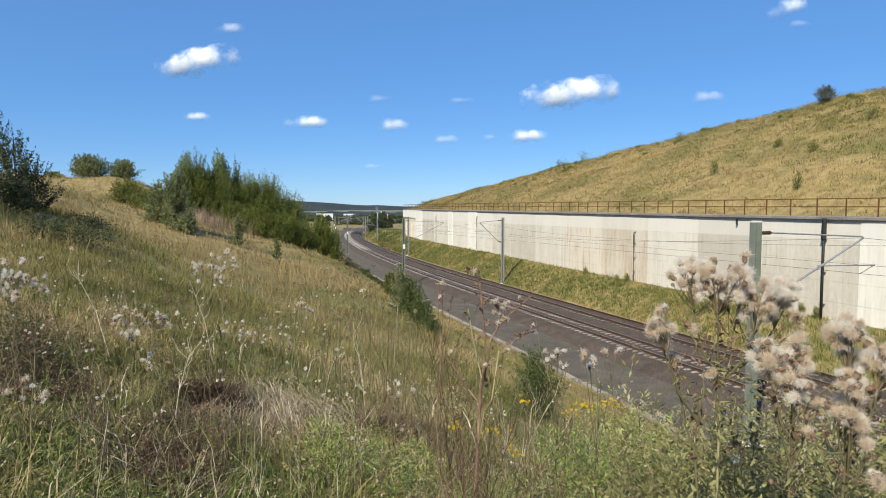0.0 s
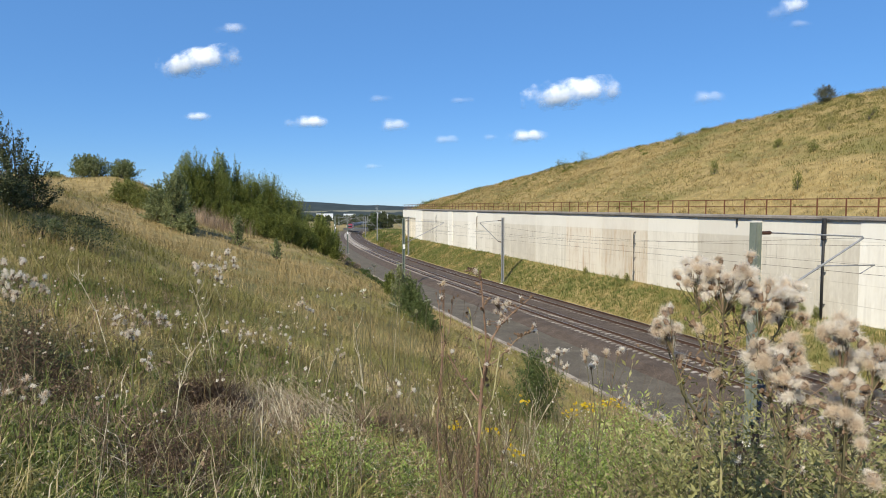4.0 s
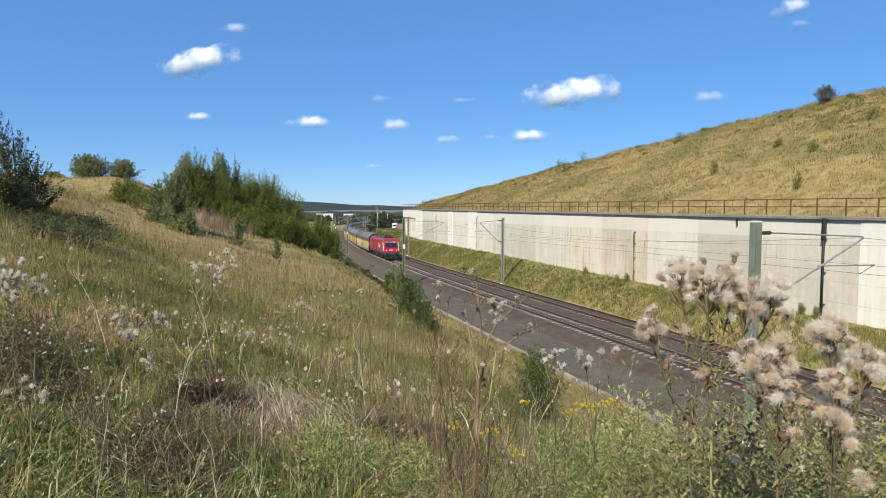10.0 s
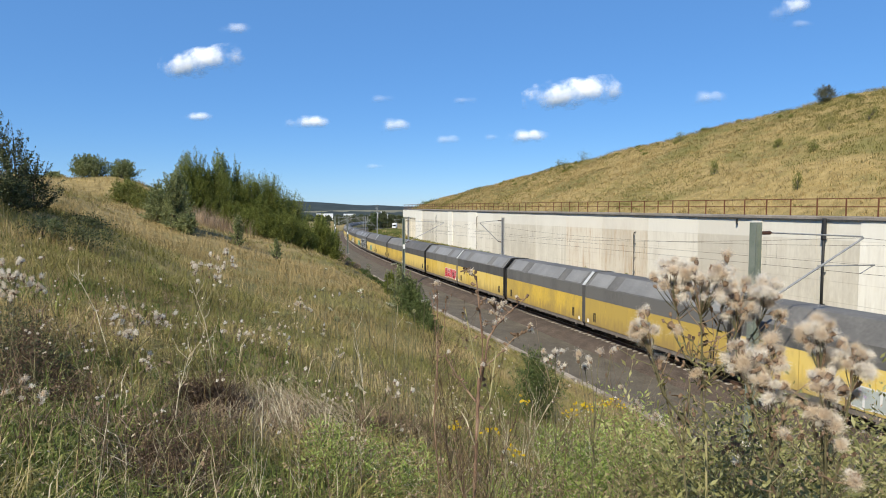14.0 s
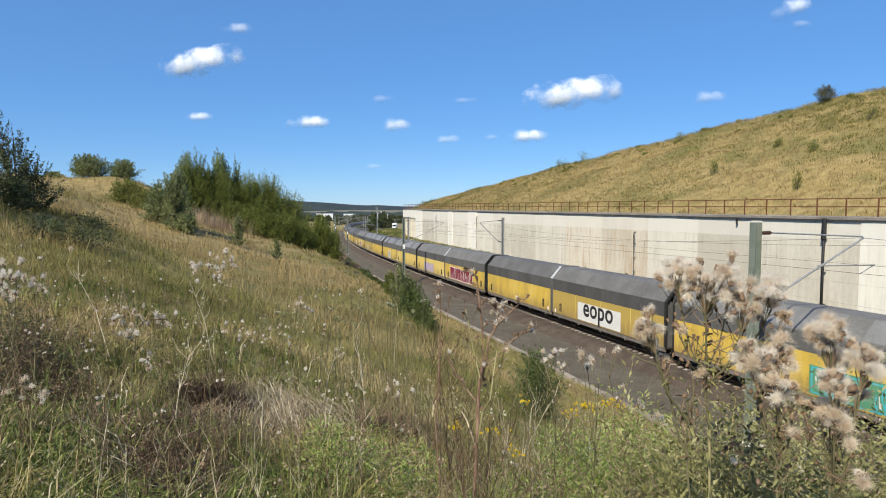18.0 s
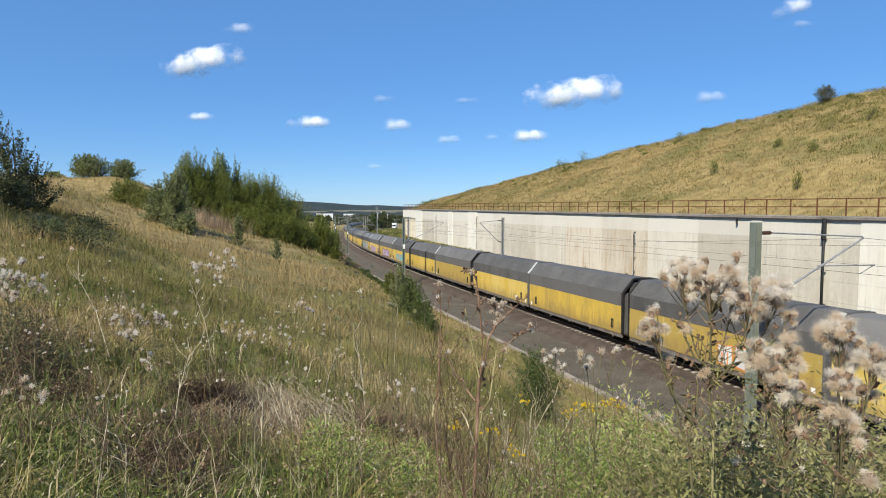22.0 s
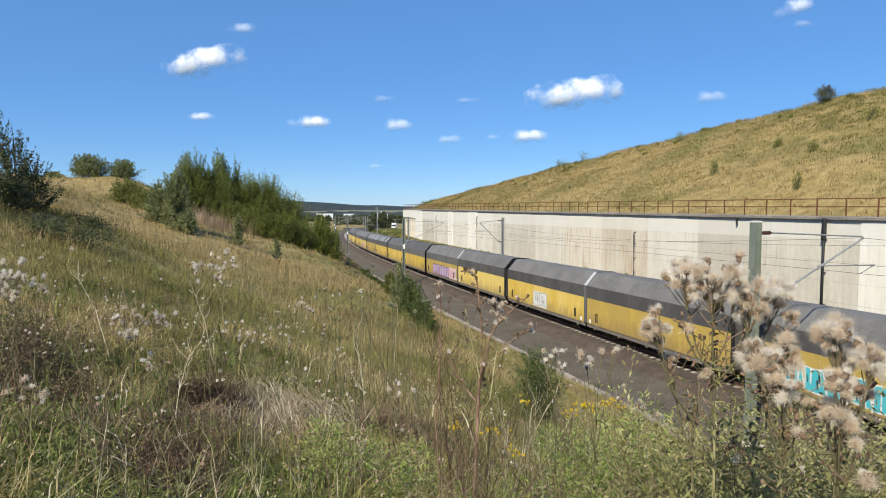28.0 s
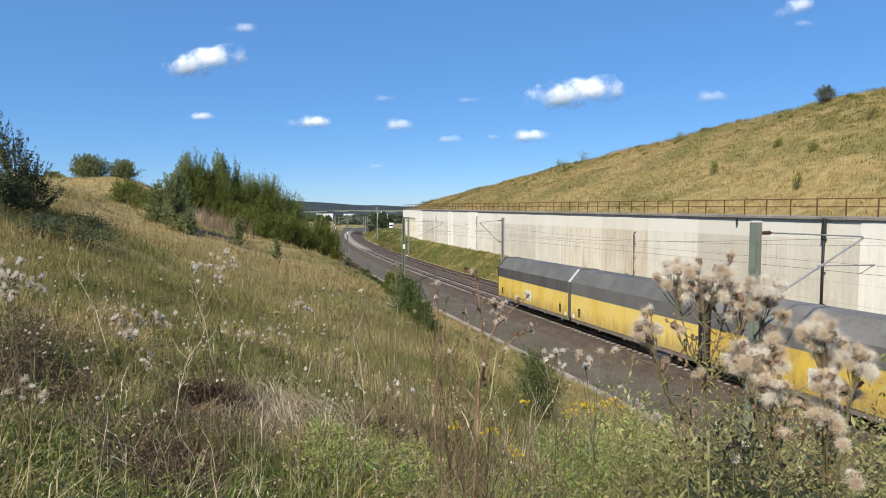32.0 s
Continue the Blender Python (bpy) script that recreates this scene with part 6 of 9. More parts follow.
def plumed_thistle(x, y, fork, pale, domes, label, leaves=60, bare=12, foot_mat=None):
    """A tall thistle in seed. fork: where the branches part; domes: (x, y, z, half width, half height, heads) of each crowded flower cluster."""
    r = np.random.default_rng(int(x * 7919 + y * 104729))
    z = float(earth(x, y)) - 0.03
    base = Vector((x, y, z))
    th = tagged(empty("thistle", pose(x, y, z)), label, "thistle", "thistles in the meadow")
    fk, pl = Vector(fork) - base, Vector(pale) - base
    bm = bmesh.new()
    tube(bm, [(0, 0, 0), pl * 0.5 + Vector((0.006, 0.004, 0)), pl], 0.0036, 7, 0.0028)
    part("lower_stem", bm, foot_mat or M_DRY, th, "dry lower stalk")
    bm = bmesh.new()
    tube(bm, [pl, pl.lerp(fk, 0.5) + Vector((-0.006, 0.003, 0)), fk], 0.0030, 7, 0.0024)
    part("stem", bm, M_STEM_G, th)
    ways = [(pl, fk)]
    for cx, cy, cz, rx, rz, n in domes:
        c = Vector((cx, cy, cz)) - base
        start = pl.lerp(fk, float(r.uniform(0.45, 1.0)))
        node = c + Vector((0, 0, -rz * 1.15 - 0.010))
        node = node.lerp(start, 0.10)
        bm = bmesh.new()
        tube(bm, [start, start.lerp(node, 0.5) + Vector((*(node - start).xy * 0.12, -0.01)), node], 0.0026, 6, 0.0019)
        limb = part("branch", bm, M_STEM_G, th)
        ways.append((start, node))
        for k in range(int(n * 1.3)):
            # heads over the upper shell of the cluster, a few inside and below
            v = Vector(r.normal(0, 1, 3))
            v.normalize()
            v.z = v.z * 1.05 + 0.08
            q = float(r.uniform(0.72, 1.0)) if k % 4 else float(r.uniform(0.3, 0.7))
            h = c + Vector((v.x * rx, v.y * rx, v.z * rz)) * q * float(r.uniform(0.75, 1.25))
            out = Vector((v.x, v.y, v.z * 0.8 + 0.62)) + Vector(r.normal(0, 0.22, 3))
            rot = out.to_track_quat("Z", "Y").to_matrix().to_4x4()
            tb = bmesh.new()
            foot = rot @ Vector((0, 0, -0.012))
            tube(tb, [node, node.lerp(h + foot, 0.6) + Vector(r.normal(0, 0.004, 3)), h + foot], 0.0012, 4, 0.0009)
            part("twig", tb, M_STEM_G if k % 2 else M_DRY, limb)
            size = float(r.uniform(0.75, 1.15))
            cup = new("bract", CUP)
            cup.parent = limb
            cup.matrix_basis = Matrix.Translation(h) @ rot @ Matrix.Scale(size, 4)
            if r.uniform() < 0.93:
                hd = new("seed_head", PLUMES[int(r.integers(0, 6))])
                hd.parent = limb
                hd.matrix_basis = Matrix.Translation(h) @ rot @ Matrix.Diagonal((size * float(r.uniform(0.85, 1.25)), size * float(r.uniform(0.85, 1.25)), size * float(r.uniform(0.75, 1.1)), 1))
    for k in range(bare):
        # spent side shoots with empty cups
        a, b = ways[int(r.integers(0, len(ways)))]
        p0 = a.lerp(b, float(r.uniform(0.1, 0.95)))
        e = p0 + Vector((float(r.normal(0, 0.032)), float(r.normal(0, 0.03)), float(r.uniform(0.02, 0.07))))
        tb = bmesh.new()
        tube(tb, [p0, p0.lerp(e, 0.5) + Vector((0, 0, -0.006)), e], 0.0013, 4, 0.0008)
        shoot = part("side_shoot", tb, M_DRY if k % 2 else M_STEM_G, th)
        cup = new("bract", CUP)
        cup.parent = shoot
        cup.matrix_basis = Matrix.Translation(e) @ Euler((float(r.normal(0, 0.5)), float(r.normal(0, 0.5)), 0)).to_matrix().to_4x4() @ Matrix.Scale(float(r.uniform(0.4, 0.75)), 4)
    for k in range(leaves):
        a, b = ways[int(r.integers(0, len(ways)))] if k % 3 else (pl * 0.45, fk)
        lf = new("leaf", (LEAF_T, LEAF_D, LEAF_T)[k % 3])
        lf.parent = th
        lf.matrix_basis = Matrix.Translation(a.lerp(b, float(r.uniform(0, 0.9)))) @ Euler((float(r.normal(0, 0.5)), float(r.normal(0.2, 0.5)), float(r.uniform(0, 6.28)))).to_matrix().to_4x4() @ Matrix.Scale(float(r.uniform(0.25, 0.65)), 4)
    SWAYING.append((th, (x, y, z), 0.5))
    return th


TALL_THISTLE = plumed_thistle(0.662, 1.47, (0.642, 1.45, 8.10), (0.655, 1.46, 7.94),
    [(0.577, 1.47, 8.307, 0.049, 0.034, 14), (0.628, 1.43, 8.301, 0.060, 0.046, 26), (0.715, 1.50, 8.297, 0.034, 0.041, 12), (0.707, 1.40, 8.262, 0.046, 0.042, 18), (0.790, 1.46, 8.262, 0.037, 0.046, 15), (0.568, 1.45, 8.199, 0.009, 0.008, 2), (0.812, 1.42, 8.222, 0.017, 0.017, 3)],
    "tall thistle gone to seed with beige fluffy heads", 120, 54, M_STEM)
SIDE_THISTLE = plumed_thistle(0.60, 1.42, (0.585, 1.42, 8.02), (0.596, 1.42, 7.75),
    [(0.487, 1.38, 8.212, 0.035, 0.037, 11), (0.498, 1.42, 8.165, 0.020, 0.016, 3), (0.531, 1.42, 8.114, 0.022, 0.014, 3), (0.612, 1.45, 8.086, 0.011, 0.009, 2)],
    "slender thistle with a few fluffy heads", 50, 14)
FULL_THISTLE = plumed_thistle(0.715, 1.26, (0.70, 1.25, 8.03), (0.708, 1.25, 7.80),
    [(0.645, 1.24, 8.161, 0.029, 0.029, 16), (0.710, 1.28, 8.160, 0.031, 0.027, 15), (0.682, 1.22, 8.113, 0.027, 0.029, 12), (0.631, 1.24, 8.200, 0.015, 0.008, 2), (0.727, 1.24, 8.086, 0.009, 0.010, 2)],
    "bushy thistle thick with beige seed down", 50, 30)
LOW_THISTLE = plumed_thistle(0.800, 1.22, (0.785, 1.20, 8.02), (0.792, 1.21, 7.78),
    [(0.768, 1.20, 8.222, 0.029, 0.036, 16), (0.817, 1.24, 8.175, 0.032, 0.028, 11), (0.824, 1.18, 8.173, 0.032, 0.025, 11), (0.757, 1.16, 8.130, 0.029, 0.024, 11), (0.757, 1.20, 8.076, 0.024, 0.022, 7), (0.762, 1.16, 8.073, 0.021, 0.018, 5), (0.837, 1.22, 8.106, 0.023, 0.022, 6), (0.781, 1.15, 8.019, 0.012, 0.009, 2), (0.805, 1.14, 7.961, 0.014, 0.012, 3), (0.712, 1.20, 8.023, 0.009, 0.008, 2)],
    "tall bushy thistle with crowded fluffy heads", 50, 30)
thistle(-2.27, 3.16, [(-2.146, 3.09, 8.137), (-2.125, 3.183, 8.098), (-2.309, 3.276, 8.042), (-2.22, 3.12, 8.09)], "pale thistle with white down", False, 11, 0.045, 16, bare=0.15)
thistle(-1.74, 3.33, [(-1.721, 3.271, 7.921), (-1.681, 3.371, 7.888), (-1.60, 3.47, 7.85), (-1.676, 3.264, 7.815)], "pale thistle with white down", False, 9, 0.035, 14, bare=0.2)
thistle(-1.73, 3.82, [(-1.523, 3.769, 8.117), (-1.463, 3.886, 8.124), (-1.38, 4.005, 8.143), (-1.384, 3.764, 8.048)], "tall pale thistle with white down", False, 9, 0.04, 10, M_STEM, bare=0.25)
thistle(-1.2, 4.53, [(-1.019, 4.429, 7.789), (-1.008, 4.564, 7.734)], "thin thistle with one white tuft", False, 6, 0.03, 8, M_STEM)
thistle(-1.67, 4.91, [(-1.73, 4.8, 7.508), (-1.623, 4.95, 7.501), (-1.719, 5.091, 7.40), (-1.53, 4.797, 7.464)], "low thistle with white tufts", False, 6, 0.05, 16)
thistle(-1.76, 2.53, [(-1.756, 2.482, 7.737), (-1.70, 2.557, 7.691), (-1.83, 2.637, 7.717)], "withered thistle with sparse down", False, 6, 0.03, 12, M_STEM, bare=0.5)
thistle(-1.8, 3.53, [(-1.694, 3.446, 7.617), (-1.713, 3.55, 7.541)], "small thistle with white tufts", False, 4, 0.025, 10)
thistle(-1.45, 5.11, [(-1.36, 4.994, 7.493), (-1.307, 5.144, 7.391), (-1.542, 5.298, 7.359)], "small thistle with white tufts", False, 6, 0.04, 12)
thistle(0.66, 2.53, [(0.569, 2.49, 7.876), (0.634, 2.566, 7.834), (0.69, 2.645, 7.852), (0.715, 2.55, 7.871), (0.61, 2.565, 7.81)], "thistle with round fluffy heads above the path", True, 2, 0.014, 10, bare=0.1)
thistle(0.57, 2.93, [(0.536, 2.874, 7.785), (0.512, 2.961, 7.737), (0.612, 3.048, 7.686)], "small thistle with white tufts", False, 4, 0.025, 10)
thistle(-0.27, 3.42, [(-0.293, 3.341, 7.485), (-0.254, 3.442, 7.423)], "low thistle with sparse down", False, 4, 0.03, 10)
thistle(1.01, 2.92, [(0.923, 2.86, 7.559), (1.062, 2.943, 7.448), (0.88, 3.037, 7.53)], "low thistle with white tufts", False, 5, 0.025, 14)
thistle(-1.01, 5.92, [(-1.196, 5.783, 7.689), (-1.067, 5.96, 7.638), (-0.816, 6.138, 7.601)], "thin thistle with white tufts", False, 3, 0.03, 8, M_STEM)
thistle(0.95, 1.94, [(0.918, 1.899, 7.746), (0.873, 1.957, 7.705), (1.05, 2.018, 7.72), (0.936, 1.897, 7.711)], "dry thistle with pale down", False, 7, 0.03, 22, bare=0.8)
thistle(1.35, 2.1, [(1.32, 2.0, 7.62), (1.25, 2.1, 7.55), (1.42, 2.15, 7.66)], "dry thistle with pale down", False, 6, 0.03, 20, bare=0.8)
thistle(-0.04, 2.85, [(-0.01, 2.796, 8.104), (0.029, 2.88, 8.053), (-0.038, 2.966, 8.04)], "withered thistle with sparse down", False, 5, 0.022, 12, M_RUSSET, bare=0.65, thick=0.0042)


def bare_thistle(x, y, limbs, label):
    """A dead thistle: stout stalk and crooked limbs with rows of spent cups. limbs: (points in the world, thickness, material, cups, downy heads)."""
    r = np.random.default_rng(771)
    z = float(earth(x, y)) - 0.03
    base = Vector((x, y, z))
    th = tagged(empty("thistle", pose(x, y, z)), label, "thistle", "thistles in the meadow")
    for k, (pts, thick, mat, cups, downy) in enumerate(limbs):
        line = [Vector((a, b + float(r.normal(0, 0.02)) * (j > 0), c)) - base for j, (a, b, c) in enumerate(pts)]
        bm = bmesh.new()
        tube(bm, line, thick * 1.15, 7, thick * 0.8)
        limb = part("stalk" if k == 0 else "branch", bm, mat, th, "ribbed reddish brown stalk" if k == 0 else "")
        for j in range(cups):
            # spent cups sit close along the upper half, the downy ones at the tip
            u = (len(line) - 1) * float(r.uniform(0.35, 1.0)) if j >= downy else len(line) - 1 - float(r.uniform(0, 0.35))
            i = min(int(u), len(line) - 2)
            p = line[i].lerp(line[i + 1], u - i)
            e = p + Vector((float(r.normal(0, 0.016)), float(r.normal(0, 0.014)), float(r.uniform(-0.002, 0.024)))) * (1.35 if j < downy else 0.8)
            tb = bmesh.new()
            tube(tb, [p, p.lerp(e, 0.5) + Vector((0, 0, -0.003)), e], 0.0013, 4, 0.0009)
            twig = part("twig", tb, mat, limb)
            turn = ((e - p).normalized() + Vector((0, 0, 0.4))).to_track_quat("Z", "Y").to_matrix().to_4x4()
            cup = new("bract", CUP)
            cup.parent = limb
            cup.matrix_basis = Matrix.Translation(e) @ turn @ Matrix.Scale(float(r.uniform(0.55, 1.0)), 4)
            if j < downy:
                hd = new("seed_head", PLUMES_FAR[int(r.integers(0, 4))])
                hd.parent = limb
                hd.matrix_basis = Matrix.Translation(e) @ turn @ Matrix.Scale(float(r.uniform(0.45, 0.8)), 4)
        for j in range(5):
            u = (len(line) - 1) * float(r.uniform(0.1, 0.9))
            i = min(int(u), len(line) - 2)
            lf = new("leaf", LEAF_D)
            lf.parent = limb
            lf.matrix_basis = Matrix.Translation(line[i].lerp(line[i + 1], u - i)) @ Euler((float(r.normal(0, 0.5)), float(r.normal(0.6, 0.5)), float(r.uniform(0, 6.28)))).to_matrix().to_4x4() @ Matrix.Scale(float(r.uniform(0.25, 0.5)), 4)
    SWAYING.append((th, (x, y, z), 0.35))
    return th


bare_thistle(0.119, 2.26, [
    ([(0.119, 2.26, 7.22), (0.121, 2.26, 7.40), (0.127, 2.26, 7.609), (0.137, 2.26, 7.837), (0.151, 2.26, 7.909)], 0.0066, M_RUSSET, 4, 0),
    ([(0.127, 2.27, 7.609), (0.134, 2.27, 7.75), (0.158, 2.27, 7.888), (0.172, 2.27, 7.994), (0.222, 2.26, 8.068)], 0.0042, M_RUSSET, 20, 9),
    ([(0.151, 2.26, 7.909), (0.149, 2.26, 8.016), (0.136, 2.26, 8.132), (0.127, 2.26, 8.222), (0.10, 2.26, 8.25), (0.069, 2.26, 8.247)], 0.0036, M_RUSSET, 16, 1),
    ([(0.139, 2.25, 7.85), (0.118, 2.25, 7.94), (0.100, 2.25, 8.03), (0.086, 2.25, 8.108)], 0.0028, M_STEM, 8, 0),
    ([(0.124, 2.25, 7.762), (0.090, 2.25, 7.80), (0.059, 2.25, 7.85), (0.008, 2.25, 7.939)], 0.0032, M_RUSSET, 7, 1),
    ([(0.172, 2.26, 7.99), (0.20, 2.26, 8.05), (0.253, 2.26, 8.095), (0.313, 2.26, 8.142)], 0.0022, M_RUSSET, 7, 1),
    ([(0.155, 2.26, 7.888), (0.202, 2.26, 7.915), (0.264, 2.26, 7.994), (0.314, 2.26, 8.016)], 0.0024, M_DRY, 10, 2),
    ([(0.190, 2.26, 8.02), (0.205, 2.27, 8.07), (0.20, 2.28, 8.12)], 0.0022, M_RUSSET, 10, 7),
    ([(0.127, 2.24, 7.609), (0.150, 2.24, 7.72), (0.173, 2.24, 7.781), (0.201, 2.24, 7.952)], 0.0030, M_STEM, 5, 2),
    ([(0.125, 2.25, 7.587), (0.105, 2.25, 7.65), (0.089, 2.25, 7.695), (0.07, 2.25, 7.728)], 0.0028, M_PALE_STEM, 1, 0)],
    "tall dead thistle, reddish brown and bare, with few white tufts")
for _k in range(13):
    _x, _y = scatter_near(60, 3.5, 8.5, 0.62)
    _x, _y = float(_x[0]), float(_y[0])
    _z = float(earth(_x, _y))
    _h = float(rng.uniform(0.4, 0.85))
    thistle(_x, _y, [(_x + float(rng.normal(0, 0.07)), _y + float(rng.normal(0, 0.07)), _z + _h * float(rng.uniform(0.85, 1.05))) for q in range(3)], "small meadow thistle with white tufts", False, 2, 0.02, 8, M_STEM if _k % 2 else None, bare=0.4)


# ---------- other weeds ----------
def ragwort(x, y, height):
    """Yellow flower heads on a leafy stalk."""
    z = float(earth(x, y)) - 0.03
    th = tagged(empty("ragwort", pose(x, y, z)), "yellow flowering ragwort in the grass", "wildflower", "yellow wildflowers")
    bm = bmesh.new()
    tube(bm, [(0, 0, 0), (0.02, 0.01, height * 0.5), (0, 0, height * 0.9)], 0.004, 5, 0.0025)
    part("stem", bm, M_STEM_G, th)
    for k in range(9):
        h = Vector((rng.normal(0, 0.032), rng.normal(0, 0.032), height + rng.normal(0, 0.009)))
        fl = new("flower", FLOWER)
        fl.parent = th
        fl.matrix_basis = Matrix.Translation(h) @ Euler((float(rng.normal(0.4, 0.4)), float(rng.normal(0, 0.4)), 0)).to_matrix().to_4x4() @ Matrix.Scale(float(rng.uniform(0.8, 1.3)), 4)
    for k in range(8):
        lf = new("leaf", LEAF_T)
        lf.parent = th
        lf.matrix_basis = Matrix.Translation((0.01, 0.005, height * rng.uniform(0.2, 0.9))) @ Euler((0, 0.1, float(rng.uniform(0, 6.28)))).to_matrix().to_4x4() @ Matrix.Scale(0.8, 4)


def flower_mesh():
    v, f = [(0, 0, 0.004)], []
    for j in range(12):
        a = 2 * math.pi * j / 12
        r = 0.012 if j % 2 else 0.007
        v.append((r * math.cos(a), r * math.sin(a), 0.0))
    v.append((0, 0, -0.006))
    for j in range(12):
        f += [(0, j + 1, (j + 1) % 12 + 1), (13, (j + 1) % 12 + 1, j + 1)]
    return mesh_from("flower", v, f, M_PETAL)


FLOWER = flower_mesh()
for _x, _y, _h in ((0.57, 4.2, 0.72), (1.00, 4.3, 0.85), (1.11, 4.3, 0.89), (1.22, 4.3, 0.96), (1.14, 4.2, 0.92), (0.87, 4.1, 0.77), (0.30, 3.6, 0.53), (0.06, 3.6, 0.46), (0.38, 3.3, 0.50), (1.05, 4.3, 0.85), (1.24, 4.2, 0.93)):
    ragwort(_x, _y, _h)


def umbel_mesh(seed):
    r = np.random.default_rng(seed)
    n = 90
    a, q = r.uniform(0, 6.28, n), np.sqrt(r.uniform(0, 1, n)) * 0.035
    c = np.stack([np.cos(a) * q, np.sin(a) * q, -q * q * 6 + r.normal(0, 0.002, n)], 1)
    off = np.array([(0.004, 0, 0), (0, 0.004, 0.001), (-0.004, 0, 0), (0, -0.004, 0.001)])
    co = (c[:, None, :] + off[None]).reshape(-1, 3)
    if seed:
        # closed, nest-shaped seed heads
        v = r.normal(0, 1, (n, 3))
        v /= np.linalg.norm(v, axis=1, keepdims=True)
        c = v * np.array([0.019, 0.019, 0.024]) + np.array([0, 0, 0.012])
        co = (c[:, None, :] + off[None] * 1.2 + np.array([(0, 0, -0.004), (0, 0, 0), (0, 0, 0.004), (0, 0, 0)])[None]).reshape(-1, 3)
    return fast_mesh("umbel", co, np.arange(n)[:, None] * 4 + np.array([[0, 1, 2, 3]]), M_NEST if seed else M_UMBEL)


UMBEL = [umbel_mesh(k) for k in range(3)]


def wild_carrot(x, y, height):
    z = float(earth(x, y)) - 0.03
    th = tagged(empty("wild_carrot", pose(x, y, z)), "wild carrot with pale umbel on a thin stalk", "wildflower", "wild carrots in the meadow")
    n = 3
    for k in range(n):
        tip = Vector((rng.normal(0, 0.07), rng.normal(0, 0.07), height * (1.0 if k == 0 else rng.uniform(0.7, 0.98))))
        bm = bmesh.new()
        tube(bm, [(0, 0, 0), tip * 0.5 + Vector((0, 0, 0.02)), tip], 0.003, 5, 0.0016)
        for j in range(8):
            a = 2 * math.pi * j / 8
            tube(bm, [tip - Vector((0, 0, 0.02)), tip + Vector((0.026 * math.cos(a), 0.026 * math.sin(a), -0.004))], 0.0009, 3)
        part("stalk", bm, M_STEM_G, th)
        um = new("umbel", UMBEL[k])
        um.parent = th
        um.matrix_basis = Matrix.Translation(tip) @ Euler((float(rng.normal(0, 0.35)), float(rng.normal(0, 0.35)), 0)).to_matrix().to_4x4() @ Matrix.Scale(float(rng.uniform(0.45, 0.95)), 4)
    SWAYING.append((th, (x, y, z), 0.8))


for _x, _y, _h in ((-0.84, 4.97, 1.06), (-0.69, 5.16, 1.10), (-0.71, 5.97, 1.40), (-0.57, 5.97, 1.48), (-0.40, 5.48, 1.45), (-1.37, 6.97, 1.2), (-1.40, 5.96, 1.0), (-0.73, 4.95, 0.87), (-0.92, 4.45, 0.67), (-0.18, 4.46, 1.13), (-0.43, 4.96, 1.05), (-1.43, 5.45, 0.72), (-0.89, 4.96, 0.89), (-0.23, 3.96, 0.96)):
    wild_carrot(_x, _y, _h)


def leafy_weeds(name, cx, cy, hh, per, leaf, mat, label, spread=0.05, z=None):
    """Bunches of upright leafy stalks, one object of stuff."""
    n = len(cx)
    x = np.repeat(cx, per)
    y = np.repeat(cy, per)
    z0 = np.repeat(earth(cx, cy) if z is None else z, per)
    u = rng.uniform(0.12, 1.0, n * per)
    h = np.repeat(hh, per)
    a = rng.uniform(0, 6.28, n * per)
    r = np.abs(rng.normal(0, spread, n * per)) * (1.1 - 0.5 * u)
    c = np.stack([x + np.cos(a) * r, y + np.sin(a) * r, z0 + u * h], 1)
    ax = np.stack([np.cos(a), np.sin(a), rng.uniform(0.1, 1.4, n * per)], 1)
    ax /= np.linalg.norm(ax, axis=1, keepdims=True)
    si = np.cross(ax, rng.normal(0, 1, (n * per, 3)))
    si /= np.linalg.norm(si, axis=1, keepdims=True) + 1e-6
    ll = leaf * rng.uniform(0.6, 1.3, n * per)[:, None]
    co = np.stack([c, c + ax * ll * 0.5 + si * ll * 0.16, c + ax * ll, c + ax * ll * 0.5 - si * ll * 0.16], 1).reshape(-1, 3)
    return tagged(new(name, fast_mesh(name, co, np.arange(n * per)[:, None] * 4 + np.array([[0, 1, 2, 3]]), mat)), label, "weeds", kind="stuff")


def bunches(rows, n, rad):
    cx = np.concatenate([rng.normal(x, rad, n) for x, y, h in rows])
    cy = np.concatenate([rng.normal(y, rad, n) for x, y, h in rows])
    hh = np.concatenate([h * rng.uniform(0.6, 1.05, n) for x, y, h in rows])
    return cx, cy, hh


leafy_weeds("green_weeds", *bunches([(-0.44, 3.23, 0.36), (-0.26, 2.93, 0.40), (-0.51, 2.93, 0.30), (-0.07, 3.13, 0.42), (-0.6, 3.3, 0.3), (0.22, 2.85, 0.34), (0.33, 3.15, 0.40), (0.45, 2.9, 0.42)], 16, 0.09), 70, 0.022, M_WEED, "light green bushy weeds in the foreground", 0.03)
leafy_weeds("weed_buds", *bunches([(-0.44, 3.23, 0.37), (-0.26, 2.93, 0.41), (-0.51, 2.93, 0.31), (-0.07, 3.13, 0.43), (0.98, 3.52, 0.87), (0.99, 3.13, 0.82), (0.75, 3.13, 0.68), (1.28, 3.72, 0.97), (1.0, 2.9, 0.87)], 22, 0.10), 26, 0.008, M_UMBEL, "tiny pale buds on the green weeds", 0.03)
